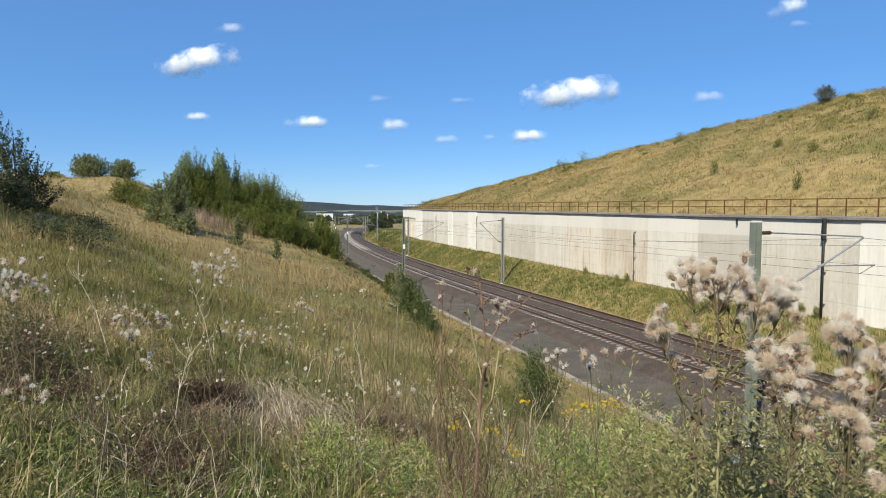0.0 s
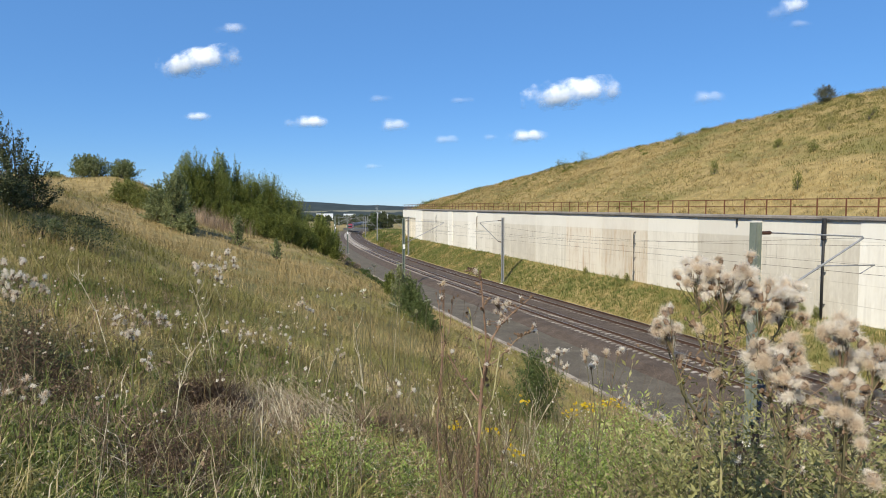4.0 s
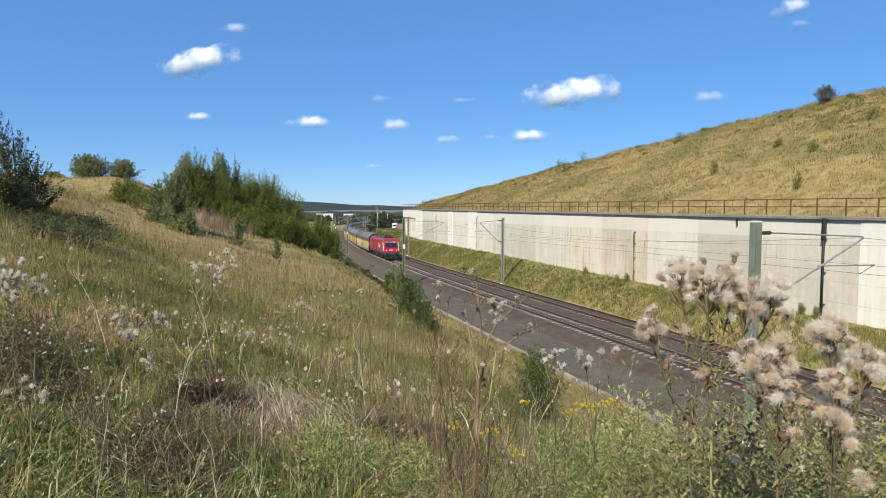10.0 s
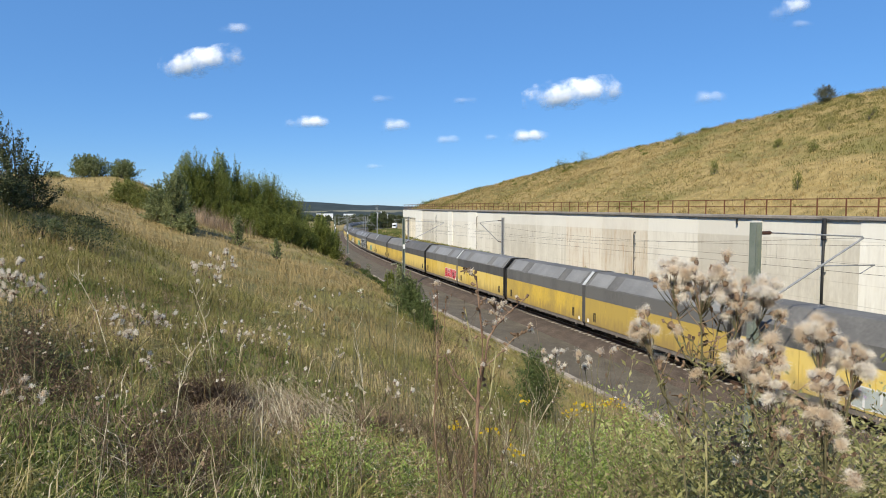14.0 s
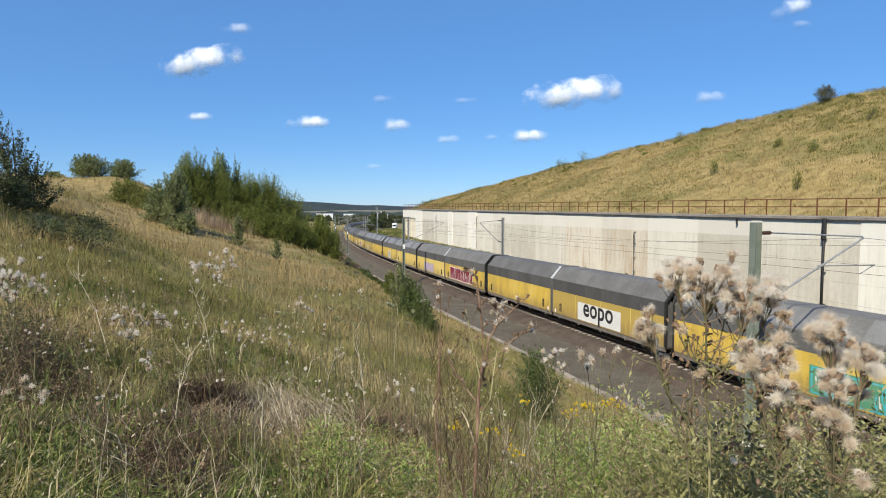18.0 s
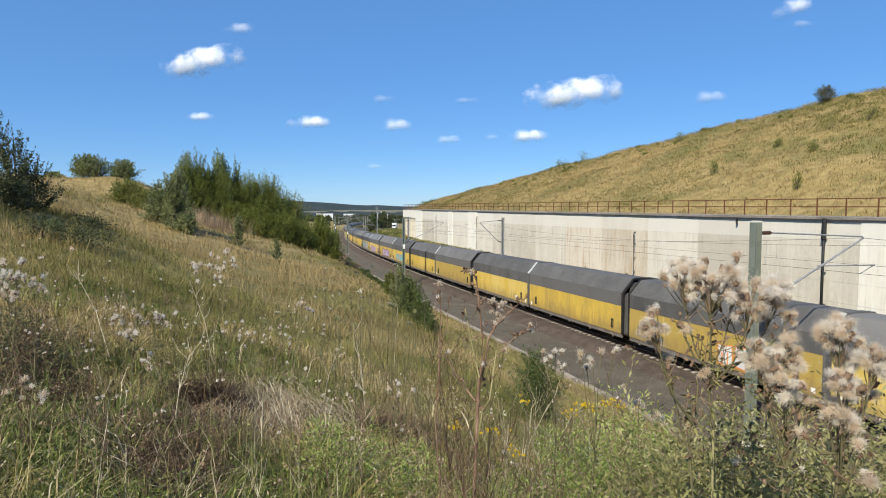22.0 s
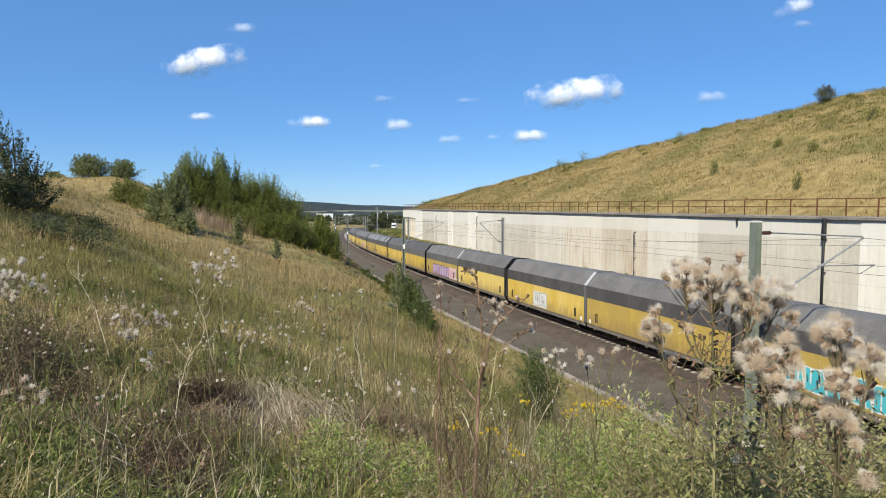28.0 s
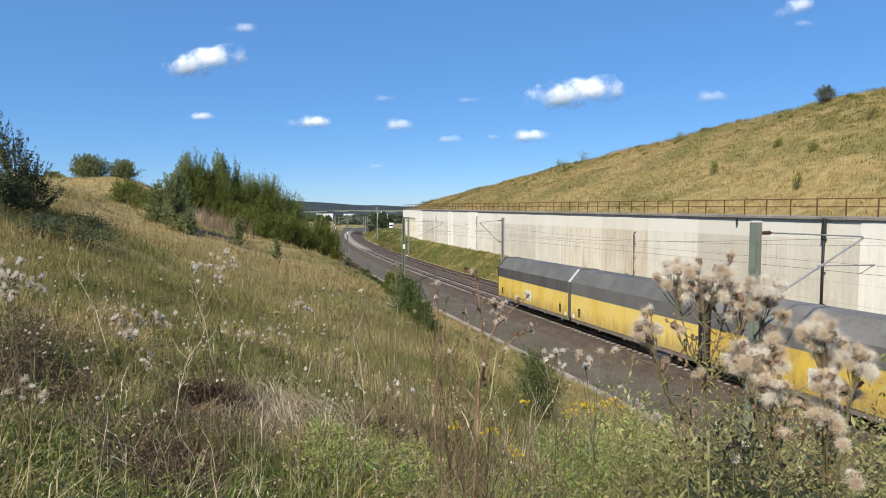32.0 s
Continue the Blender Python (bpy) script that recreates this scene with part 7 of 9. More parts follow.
leafy_weeds("green_weeds", *bunches([(0.98, 3.52, 0.85), (0.99, 3.13, 0.80), (0.75, 3.13, 0.66), (1.28, 3.72, 0.95), (0.65, 3.52, 0.64), (1.15, 3.3, 0.95), (0.85, 3.3, 0.78), (1.1, 3.6, 0.98), (1.0, 2.9, 0.85), (0.85, 2.9, 0.72)], 30, 0.10), 70, 0.026, M_WEED, "tall light green weeds above the path", 0.03)
leafy_weeds("green_weeds", *bunches([(1.5, 3.2, 1.05), (1.3, 2.8, 0.95), (1.7, 3.0, 1.1), (2.0, 3.2, 1.2), (1.2, 2.4, 0.85), (1.6, 2.5, 1.0), (1.9, 2.7, 1.1), (2.2, 2.9, 1.2), (2.5, 3.2, 1.3)], 60, 0.18), 56, 0.032, M_TANGLE, "dark green tangled weeds beside the thistles", 0.04)
leafy_weeds("green_weeds", *bunches([(0.95, 1.75, 0.95), (1.15, 1.8, 1.05), (1.35, 1.95, 1.12), (1.05, 2.1, 1.05), (1.5, 2.1, 1.2), (1.25, 2.3, 1.15), (1.75, 2.3, 1.3), (0.88, 2.0, 0.9), (0.8, 2.3, 0.85)], 44, 0.15), 56, 0.027, M_TANGLE, "dark green weeds among the thistle stalks", 0.045)
leafy_weeds("withered_weeds", *bunches([(1.0, 2.3, 0.95), (1.3, 2.1, 1.05), (0.6, 2.4, 0.6), (1.6, 2.4, 1.15), (0.9, 2.8, 0.9), (1.9, 2.6, 1.25)], 50, 0.18), 60, 0.016, M_DEAD, "withered brown weeds among the thistle stalks", 0.04)
_x, _y = scatter_near(1000, 2.0, 9)
_k = field(_x, _y, 0.8, 12) > 0.5
leafy_weeds("meadow_weeds", _x[_k], _y[_k], rng.uniform(0.12, 0.42, int(_k.sum())), 34, 0.016, M_GRASS_G, "low leafy weeds in the meadow", 0.03)
_x, _y = scatter_near(500, 2.0, 8)
_k = field(_x, _y, 0.9, 15) > 0.55
leafy_weeds("withered_weeds", _x[_k], _y[_k], rng.uniform(0.2, 0.5, int(_k.sum())), 30, 0.018, M_BROWN, "withered brown weeds in the meadow", 0.035)
def twigs(name, cx, cy, hh, mat, label, branches=5, r=0.0016):
    """Branched dry stalks, three-sided, one object of stuff."""
    co, fa = [], []
    zs = earth(cx, cy)
    for x, y, z, h in zip(cx, cy, zs, hh):
        runs = []
        lean = rng.normal(0, 0.16, 2) * h
        p0, p1, p2 = np.array([x, y, z - 0.03]), np.array([x + lean[0] * 0.4, y + lean[1] * 0.4, z + h * 0.55]), np.array([x + lean[0], y + lean[1], z + h])
        runs.append((p0, p1, p2, r))
        for k in range(branches):
            u = rng.uniform(0.35, 0.95)
            b = p1 + (p2 - p1) * (u - 0.55) / 0.45 if u > 0.55 else p0 + (p1 - p0) * u / 0.55
            a, ln = rng.uniform(0, 6.28), h * rng.uniform(0.10, 0.28)
            e = b + np.array([math.cos(a) * ln * 0.6, math.sin(a) * ln * 0.6, ln])
            runs.append((b, (b + e) / 2 + np.array([math.cos(a) * 0.1 * ln, math.sin(a) * 0.1 * ln, -0.05 * ln]), e, r * 0.6))
        for a0, a1, a2, rr in runs:
            base = len(co)
            for p, w in ((a0, 1.0), (a1, 0.8), (a2, 0.35)):
                for k in range(3):
                    t = 2.09 * k
                    co.append((p[0] + math.cos(t) * rr * w, p[1] + math.sin(t) * rr * w, p[2]))
            for j in range(2):
                for k in range(3):
                    fa.append((base + j * 3 + k, base + j * 3 + (k + 1) % 3, base + j * 3 + 3 + (k + 1) % 3, base + j * 3 + 3 + k))
    return tagged(new(name, fast_mesh(name, np.array(co), np.array(fa), mat)), label, "dry stalks", kind="stuff")


for _n, _mat, _lab, _h0, _h1, _br in ((150, M_STEM, "pale branched dry stalks in the meadow", 0.3, 0.75, 5), (170, M_BROWN, "brown branched dry stalks in the meadow", 0.25, 0.6, 7), (90, M_STEM_G, "green-brown branched stalks in the meadow", 0.3, 0.7, 6)):
    _x, _y = scatter_near(_n, 2.4, 9)
    twigs("dry_twigs", _x, _y, rng.uniform(_h0, _h1, len(_x)), _mat, _lab, _br)
_x, _y = rng.uniform(0.35, 1.9, 60), rng.uniform(1.9, 3.6, 60)
twigs("dry_twigs", _x, _y, rng.uniform(0.65, 1.1, 60), M_DEAD, "brown branched dry stalks beside the thistles", 7)
_s, _d = rng.uniform(-30, 100, 420), -14.4 - 26 * rng.uniform(0, 1, 420)
_x, _y, _ = on_track(_s, _d)
_k = field(_x, _y, 0.25, 21) > 0.5
_k &= _y < 75
_x, _y, _z = _x[_k], _y[_k], ground_z(_s[_k], _d[_k])
leafy_weeds("hill_weeds", _x, _y, rng.uniform(0.15, 0.5, len(_x)), 60, 0.07, M_HILL_G, "scruffy green weeds in the dry hill grass", 0.22, _z - 0.05)
_s, _d = np.concatenate([rng.normal(15, 9, 420), rng.uniform(-10, 95, 260)]), np.concatenate([rng.normal(-37, 3.5, 420), np.zeros(260)])
_d[420:] = -14.2 - 2.0 * hill_cap(_s[420:]) + rng.uniform(0, 4, 260)
_x, _y, _ = on_track(_s, _d)
leafy_weeds("hill_weeds", _x, _y, rng.uniform(0.15, 0.55, len(_x)), 70, 0.11, M_HILL_G, "olive weeds high on the hill", 0.5, ground_z(_s, _d) - 0.12)
def drape(cx, cy, rx, ry, rise, reach, n, mat, label):
    """A heap of long dry grass whose strands spill over its edge and hang to the ground."""
    x, y = rng.normal(cx, rx, n), rng.normal(cy, ry, n)
    hd = rng.normal(-1.1, 0.75, n)
    ln = reach * rng.uniform(0.55, 1.15, n)
    top = earth(x, y) + rise * rng.uniform(0.2, 1.25, n)
    w = rng.uniform(0.0008, 0.0026, n)
    co = np.empty((n, 8, 3), np.float32)
    for k, (u, dz, ww) in enumerate(((0.0, -0.10, 0.8), (0.3, 0.06, 1.0), (0.7, -0.16, 1.0), (1.0, -0.42, 0.4))):
        px_, py_ = x + np.cos(hd) * ln * u, y + np.sin(hd) * ln * u
        pz = np.maximum(top + dz * ln + rng.normal(0, 0.012, n), earth(px_, py_) + 0.01)
        for q, sg in ((0, -1), (1, 1)):
            co[:, k * 2 + q] = np.stack([px_ - np.sin(hd) * w * ww * sg, py_ + np.cos(hd) * w * ww * sg, pz], 1)
    base = np.arange(n)[:, None] * 8
    q = np.concatenate([base + np.array([[a, a + 1, a + 3, a + 2]]) for a in (0, 2, 4)], 1).reshape(-1, 4)
    tagged(new("straw_heap", fast_mesh("straw_heap", co.reshape(-1, 3), q, mat)), label, "dry grass", kind="stuff")


# heap of drooping bleached straw, with withered tufts beside it
drape(-1.30, 4.35, 0.14, 0.12, 0.19, 0.42, 170, M_TUFT, "heap of drooping bleached straw in the meadow")
drape(-1.05, 4.10, 0.17, 0.14, 0.16, 0.40, 260, M_TUFT, "heap of drooping bleached straw in the meadow")
drape(-1.15, 4.20, 0.22, 0.18, 0.15, 0.36, 260, M_PINK, "withered brownish strands in the straw heap")
drape(-0.95, 3.75, 0.22, 0.16, 0.10, 0.28, 170, M_PINK, "loose withered strands below the straw heap")
for _cx, _cy, _rx, _ry, _mat, _lab, _n, _h, _le, _hd in (
        (-1.52, 3.95, 0.10, 0.10, M_BROWN, "dark withered grass tuft", 900, 0.30, 0.7, -1.2), (-1.36, 3.4, 0.12, 0.12, M_DEAD, "reddish brown withered grass tuft", 500, 0.22, 0.9, -1.2), (0.1, 4.1, 0.11, 0.13, M_SLOPE, "tan withered grass tuft", 300, 0.28, 0.6, -1.2), (-0.45, 4.4, 0.11, 0.13, M_PINK, "brown withered grass tuft", 500, 0.3, 0.7, -1.2), (-0.2, 4.55, 0.13, 0.13, M_PINK, "pinkish withered grass tuft", 400, 0.3, 0.7, -1.2)):
    _x, _y = rng.normal(_cx, _rx, _n), rng.normal(_cy, _ry, _n)
    blades("grass_tuft", _x, _y, earth(_x, _y), _h * rng.uniform(0.6, 1.2, _n), 0.0026, np.abs(rng.normal(_le, 0.3, _n)), _mat, _lab, rng.normal(_hd, 0.55 if _mat is M_TUFT else 1.4, _n))
# tiny white tufts caught all over the meadow
_x, _y = scatter_near(60, 2.6, 12, 0.7)
_n = len(_x)
_c = np.stack([_x, _y, earth(_x, _y) + rng.uniform(0.25, 0.6, _n)], 1)
_v = rng.normal(0, 1, (_n * 26, 3))
_v /= np.linalg.norm(_v, axis=1, keepdims=True)
_w = np.cross(_v, rng.normal(0, 1, _v.shape)) * 0.0016
_b = np.repeat(_c, 26, 0)
_r = np.repeat(rng.uniform(0.008, 0.017, _n), 26)[:, None]
tagged(new("seed_tufts", fast_mesh("seed_tufts", np.stack([_b - _w, _b + _w, _b + _v * _r + _w, _b + _v * _r - _w], 1).reshape(-1, 3), np.arange(_n * 26)[:, None] * 4 + np.array([[0, 1, 2, 3]]), M_FLUFF_W)), "small white seed tufts scattered over the meadow", "seed tufts", kind="stuff")
# the dead branched stalks round the tall withered thistle
_x, _y = rng.normal(0.125, 0.028, 9), rng.normal(2.26, 0.03, 9)
twigs("dry_twigs", _x, _y, rng.uniform(0.45, 0.85, 9), M_DEAD, "reddish brown dead branched stalks", 11, 0.0030)
_x, _y = rng.normal(0.135, 0.03, 5), rng.normal(2.27, 0.03, 5)
twigs("dry_twigs", _x, _y, rng.uniform(0.7, 1.0, 5), M_BROWN, "dark twiggy dead thistle stalks", 12, 0.0026)
_x, _y = rng.normal(-0.02, 0.05, 7), rng.normal(3.0, 0.06, 7)
twigs("dry_twigs", _x, _y, rng.uniform(0.7, 1.15, 7), M_BROWN, "dark brown dead branched stalks", 9, 0.0022)
# long grass that hides the path behind the thistles
_x, _y = rng.uniform(0.85, 2.5, 420), rng.uniform(1.7, 3.3, 420)
_k = _x > 0.34 * _y + 0.15
tufts("tall_grass", _x, _y, 9, 0.05, 0.5, 0.95, 0.0028, 0.5, M_GRASS_O, "tall drying grass among the thistles", _k & (rng.uniform(0, 1, 420) < 0.6))
tufts("tall_grass", _x, _y, 7, 0.05, 0.45, 0.85, 0.003, 0.55, M_GRASS_G, "tall green grass among the thistles", _k & (rng.uniform(0, 1, 420) < 0.5))
# single stout dry stalks that stand out of the grass
for _x, _y, _h, _m, _l in ((-1.42, 3.15, 0.50, M_PALE_STEM, "pale branched dry stalk"), (-0.55, 4.4, 0.78, M_PALE_STEM, "pale branched dry stalk"), (0.05, 5.2, 0.85, M_BROWN, "dark branched dry stalk"), (-0.98, 3.25, 0.34, M_PALE_STEM, "pale branched dry stalk"),
        (-0.93, 4.6, 0.5, M_PALE_STEM, "pale leaning dry stalk"), (0.35, 3.4, 0.75, M_PALE_STEM, "pale leaning dry stalk"), (-0.7, 8.6, 0.9, M_PALE_STEM, "pale branched dry stalk"), (-1.95, 5.2, 0.8, M_PALE_STEM, "pale branched dry stalk"), (-2.6, 5.2, 0.5, M_DRY, "tan branched dry stalk"), (-2.5, 4.6, 0.7, M_PALE_STEM, "pale leaning dry stalk")):
    _t = twigs("dry_stalk", np.array([_x]), np.array([_y]), np.array([_h]), _m, _l + " in the meadow", 8, 0.005)
    tagged(_t, _l + " in the meadow", "dry stalk", "single dry stalks")
# drab leafy weeds and brown seed heads that break up the grass
_x, _y = scatter_near(900, 2.2, 8)
_k = field(_x, _y, 0.9, 27) > 0.48
leafy_weeds("drab_weeds", _x[_k], _y[_k], rng.uniform(0.15, 0.5, int(_k.sum())), 40, 0.017, M_TANGLE, "drab grey-green weeds in the meadow", 0.035)
_x, _y = scatter_near(700, 2.4, 9, 0.75)
_n = len(_x)
_c = np.stack([_x, _y, earth(_x, _y) + rng.uniform(0.2, 0.55, _n)], 1)
_b = np.repeat(_c, 14, 0) + rng.normal(0, 0.011, (_n * 14, 3))
_v = rng.normal(0, 1, (_n * 14, 3)) * 0.0035
_w = np.cross(_v, rng.normal(0, 1, _v.shape)) * 0.4
tagged(new("seed_heads", fast_mesh("seed_heads", np.stack([_b - _v, _b + _w, _b + _v, _b - _w], 1).reshape(-1, 3), np.arange(_n * 14)[:, None] * 4 + np.array([[0, 1, 2, 3]]), M_DEAD)), "small brown seed heads scattered over the meadow", "seed heads", kind="stuff")
# dark withered clumps; the hollow's shade is put into dark leaf colour
leafy_weeds("withered_weeds", *bunches([(-2.55, 3.6, 0.32), (-2.45, 3.75, 0.30), (-2.75, 3.9, 0.34), (-2.85, 4.1, 0.34), (-2.2, 3.5, 0.2)], 34, 0.13), 60, 0.020, M_BROWN, "dark withered weeds beside the pale thistles", 0.04)
for _cx, _cy, _n, _mat in ((-1.25, 2.75, 220, M_BROWN), (-1.05, 2.6, 160, M_DEAD), (-1.45, 2.85, 160, M_BROWN), (-1.36, 3.2, 200, M_DEAD), (-1.2, 3.0, 160, M_BROWN), (-1.75, 3.1, 160, M_DEAD), (-0.35, 3.7, 200, M_PINK), (0.3, 3.5, 240, M_PINK), (-2.1, 2.9, 160, M_DEAD)):
    _x, _y = rng.normal(_cx, 0.12, _n), rng.normal(_cy, 0.10, _n)
    blades("dark_tuft", _x, _y, earth(_x, _y), rng.uniform(0.10, 0.26, _n), 0.0026, np.abs(rng.normal(0.9, 0.3, _n)), _mat, "dark withered tuft low in the grass", rng.uniform(0, 6.28, _n))
# weeds coloured dark to imitate the shade of the hollow
leafy_weeds("dark_weeds", *bunches([(-3.0, 4.35, 0.26), (-3.2, 4.55, 0.30), (-2.8, 4.1, 0.18)], 18, 0.12), 50, 0.022, M_LEAF_DARK, "dark green weeds in a hollow of the meadow", 0.06)
leafy_weeds("withered_weeds", *bunches([(-1.50, 3.85, 0.32), (-1.58, 3.7, 0.24), (-1.42, 3.7, 0.22), (-1.35, 3.3, 0.14)], 14, 0.07), 46, 0.02, M_BROWN, "dark reddish brown withered weeds in the meadow", 0.05)
leafy_weeds("dark_weeds", *bunches([(-2.7, 3.85, 0.32), (-2.55, 3.75, 0.30), (-2.85, 4.05, 0.32), (-2.4, 3.65, 0.22)], 26, 0.12), 56, 0.018, M_LEAF_DARK, "dark green weeds beside the pale thistles", 0.045)
leafy_weeds("withered_weeds", *bunches([(-1.46, 3.1, 0.14), (-1.28, 2.95, 0.14), (-1.31, 3.25, 0.14), (-1.20, 2.72, 0.13), (-1.12, 2.88, 0.13), (-1.36, 2.8, 0.13)], 26, 0.09), 44, 0.019, M_BROWN, "dark brown withered weeds low in the meadow", 0.045)
# the meadow goes on around and behind the viewer
_a = rng.uniform(0.8, 2 * math.pi - 0.8, 5200)
_r = np.sqrt(rng.uniform(0.7, 60, 5200))
_x, _y = np.sin(_a) * _r, np.cos(_a) * _r
tufts("meadow_grass", _x, _y, 8, 0.06, 0.08, 0.26, 0.003, 0.7, M_GRASS_O, "olive-green meadow grass tufts", rng.uniform(0, 1, 5200) < 0.6)
tufts("dry_grass", _x, _y, 8, 0.06, 0.08, 0.26, 0.0024, 0.8, M_STRAW, "tangled straw-coloured dry grass", rng.uniform(0, 1, 5200) < 0.45)
# thicker pale and dark stalks with small seed heads, which stand out from the grass
for _n, _mat, _lab, _h0, _h1, _r in ((55, M_PALE_STEM, "bleached branched stalks in the meadow", 0.2, 0.5, 0.002), (130, M_BROWN, "dark branched stalks in the meadow", 0.15, 0.5, 0.0024), (60, M_DEAD, "reddish branched stalks in the meadow", 0.25, 0.65, 0.0022)):
    _x, _y = scatter_near(_n, 2.3, 7.5, 0.7)
    twigs("dry_twigs", _x, _y, rng.uniform(_h0, _h1, len(_x)), _mat, _lab, 8, _r)
_x, _y = scatter_near(330, 3.2, 8.5, 0.72)
_k = field(_x, _y, 1.0, 33) > 0.45
_x, _y = _x[_k], _y[_k]
_n = len(_x)
_c = np.stack([_x, _y, earth(_x, _y) + rng.uniform(0.18, 0.5, _n)], 1)
_c = np.repeat(_c, 3, 0) + rng.normal(0, 0.03, (_n * 3, 3))
_b = np.repeat(_c, 30, 0)
_v = rng.normal(0, 1, _b.shape)
_v /= np.linalg.norm(_v, axis=1, keepdims=True)
_w = np.cross(_v, rng.normal(0, 1, _v.shape)) * 0.0011
_r = np.repeat(rng.uniform(0.005, 0.012, _n * 3), 30)[:, None]
tagged(new("seed_tufts", fast_mesh("seed_tufts", np.stack([_b - _w, _b + _w, _b + _v * _r + _w, _b + _v * _r - _w], 1).reshape(-1, 3), np.arange(len(_b))[:, None] * 4 + np.array([[0, 1, 2, 3]]), M_FLUFF_MID)), "greyish seed tufts scattered through the meadow", "seed tufts", kind="stuff")
# coarse leaves low in the grass, light and dark
for _seed, _mat, _lab, _lf in ((41, M_WEED, "light green coarse leaves in the meadow", 0.014), (47, M_LEAF_DEEP, "dark green coarse leaves in the meadow", 0.018), (53, M_TUFT, "bleached curled leaves in the meadow", 0.019)):
    _x, _y = scatter_near(380, 2.1, 7)
    _k = field(_x, _y, 1.2, _seed) > 0.52
    leafy_weeds("meadow_weeds", _x[_k], _y[_k], rng.uniform(0.12, 0.38, int(_k.sum())), 26, _lf, _mat, _lab, 0.045)
# stalks above the path
_x, _y = rng.uniform(0.3, 0.85, 26), rng.uniform(3.0, 4.4, 26)
twigs("dry_twigs", _x, _y, rng.uniform(0.45, 0.85, 26), M_PALE_STEM, "bleached stalks above the path", 5, 0.002)
_x, _y = rng.uniform(0.1, 0.9, 14), rng.uniform(2.8, 4.4, 14)
twigs("dry_twigs", _x, _y, rng.uniform(0.4, 0.7, 14), M_BROWN, "brown twiggy stalks above the path", 9, 0.002)


# single broad bleached blades and stalks over the grass, upright and fallen
for _n, _mat, _w, _h0, _h1, _le, _lab in ((900, M_TUFT, 0.0030, 0.16, 0.42, 0.75, "broad bleached grass blades in the meadow"), (1300, M_GRASS_G, 0.0040, 0.14, 0.36, 0.55, "broad fresh grass blades in the meadow"), (800, M_BROWN, 0.0034, 0.12, 0.34, 0.7, "broad withered blades in the meadow")):
    _x, _y = scatter_near(_n, 2.0, 7.5)
    _k = field(_x, _y, 1.1, 60 + _n % 7) > 0.44
    _x, _y = _x[_k], _y[_k]
    _m = len(_x)
    blades("broad_blades", _x, _y, earth(_x, _y), rng.uniform(_h0, _h1, _m), _w * _y / 3.5, np.abs(rng.normal(_le, 0.3, _m)), _mat, _lab, rng.uniform(0, 6.28, _m))


# ---------- clouds ----------
def cloud_material(name, density, seed):
    """Thin white water vapour: opacity from a soft lens shape broken up by noise, lit by the sun."""
    m = bpy.data.materials.new(name)
    m.use_nodes = True
    nt = m.node_tree
    N, L = nt.nodes, nt.links
    N.remove(N["Principled BSDF"])
    tc = N.new("ShaderNodeTexCoord")
    mp = N.new("ShaderNodeMapping")
    mp.inputs["Location"].default_value = (-1.0, -1.0, 0)
    mp.inputs["Scale"].default_value = (2, 2, 0)
    L.new(tc.outputs["Generated"], mp.inputs[0])
    ln = N.new("ShaderNodeVectorMath")
    ln.operation = "LENGTH"
    L.new(mp.outputs[0], ln.inputs[0])
    no = N.new("ShaderNodeTexNoise")
    no.noise_dimensions = "4D"
    no.inputs["Scale"].default_value, no.inputs["Detail"].default_value, no.inputs["Roughness"].default_value = 0.015, 4, 0.5
    no.inputs["W"].default_value = seed
    L.new(tc.outputs["Object"], no.inputs["Vector"])
    a = N.new("ShaderNodeMath")
    a.operation = "MULTIPLY_ADD"
    a.inputs[1].default_value = 2.4
    L.new(no.outputs[0], a.inputs[0])
    b = N.new("ShaderNodeMath")
    b.operation = "MULTIPLY"
    b.inputs[1].default_value = -1.25
    L.new(ln.outputs["Value"], b.inputs[0])
    L.new(b.outputs[0], a.inputs[2])
    mr = N.new("ShaderNodeMapRange")
    mr.inputs[1].default_value, mr.inputs[2].default_value = 0.0, 1.25
    mr.inputs[4].default_value = density
    mr.interpolation_type = "SMOOTHSTEP"
    L.new(a.outputs[0], mr.inputs[0])
    bp = N.new("ShaderNodeBump")
    bp.inputs["Strength"].default_value, bp.inputs["Distance"].default_value = 0.22, 20.0
    L.new(no.outputs[0], bp.inputs["Height"])
    tr, df, mx = N.new("ShaderNodeBsdfTransparent"), N.new("ShaderNodeBsdfDiffuse"), N.new("ShaderNodeMixShader")
    df.inputs[0].default_value = (0.80, 0.805, 0.83, 1)
    L.new(bp.outputs[0], df.inputs["Normal"])
    L.new(mr.outputs[0], mx.inputs[0]), L.new(tr.outputs[0], mx.inputs[1]), L.new(df.outputs[0], mx.inputs[2])
    L.new(mx.outputs[0], N["Material Output"].inputs[0])
    return m


CLOUDS = []


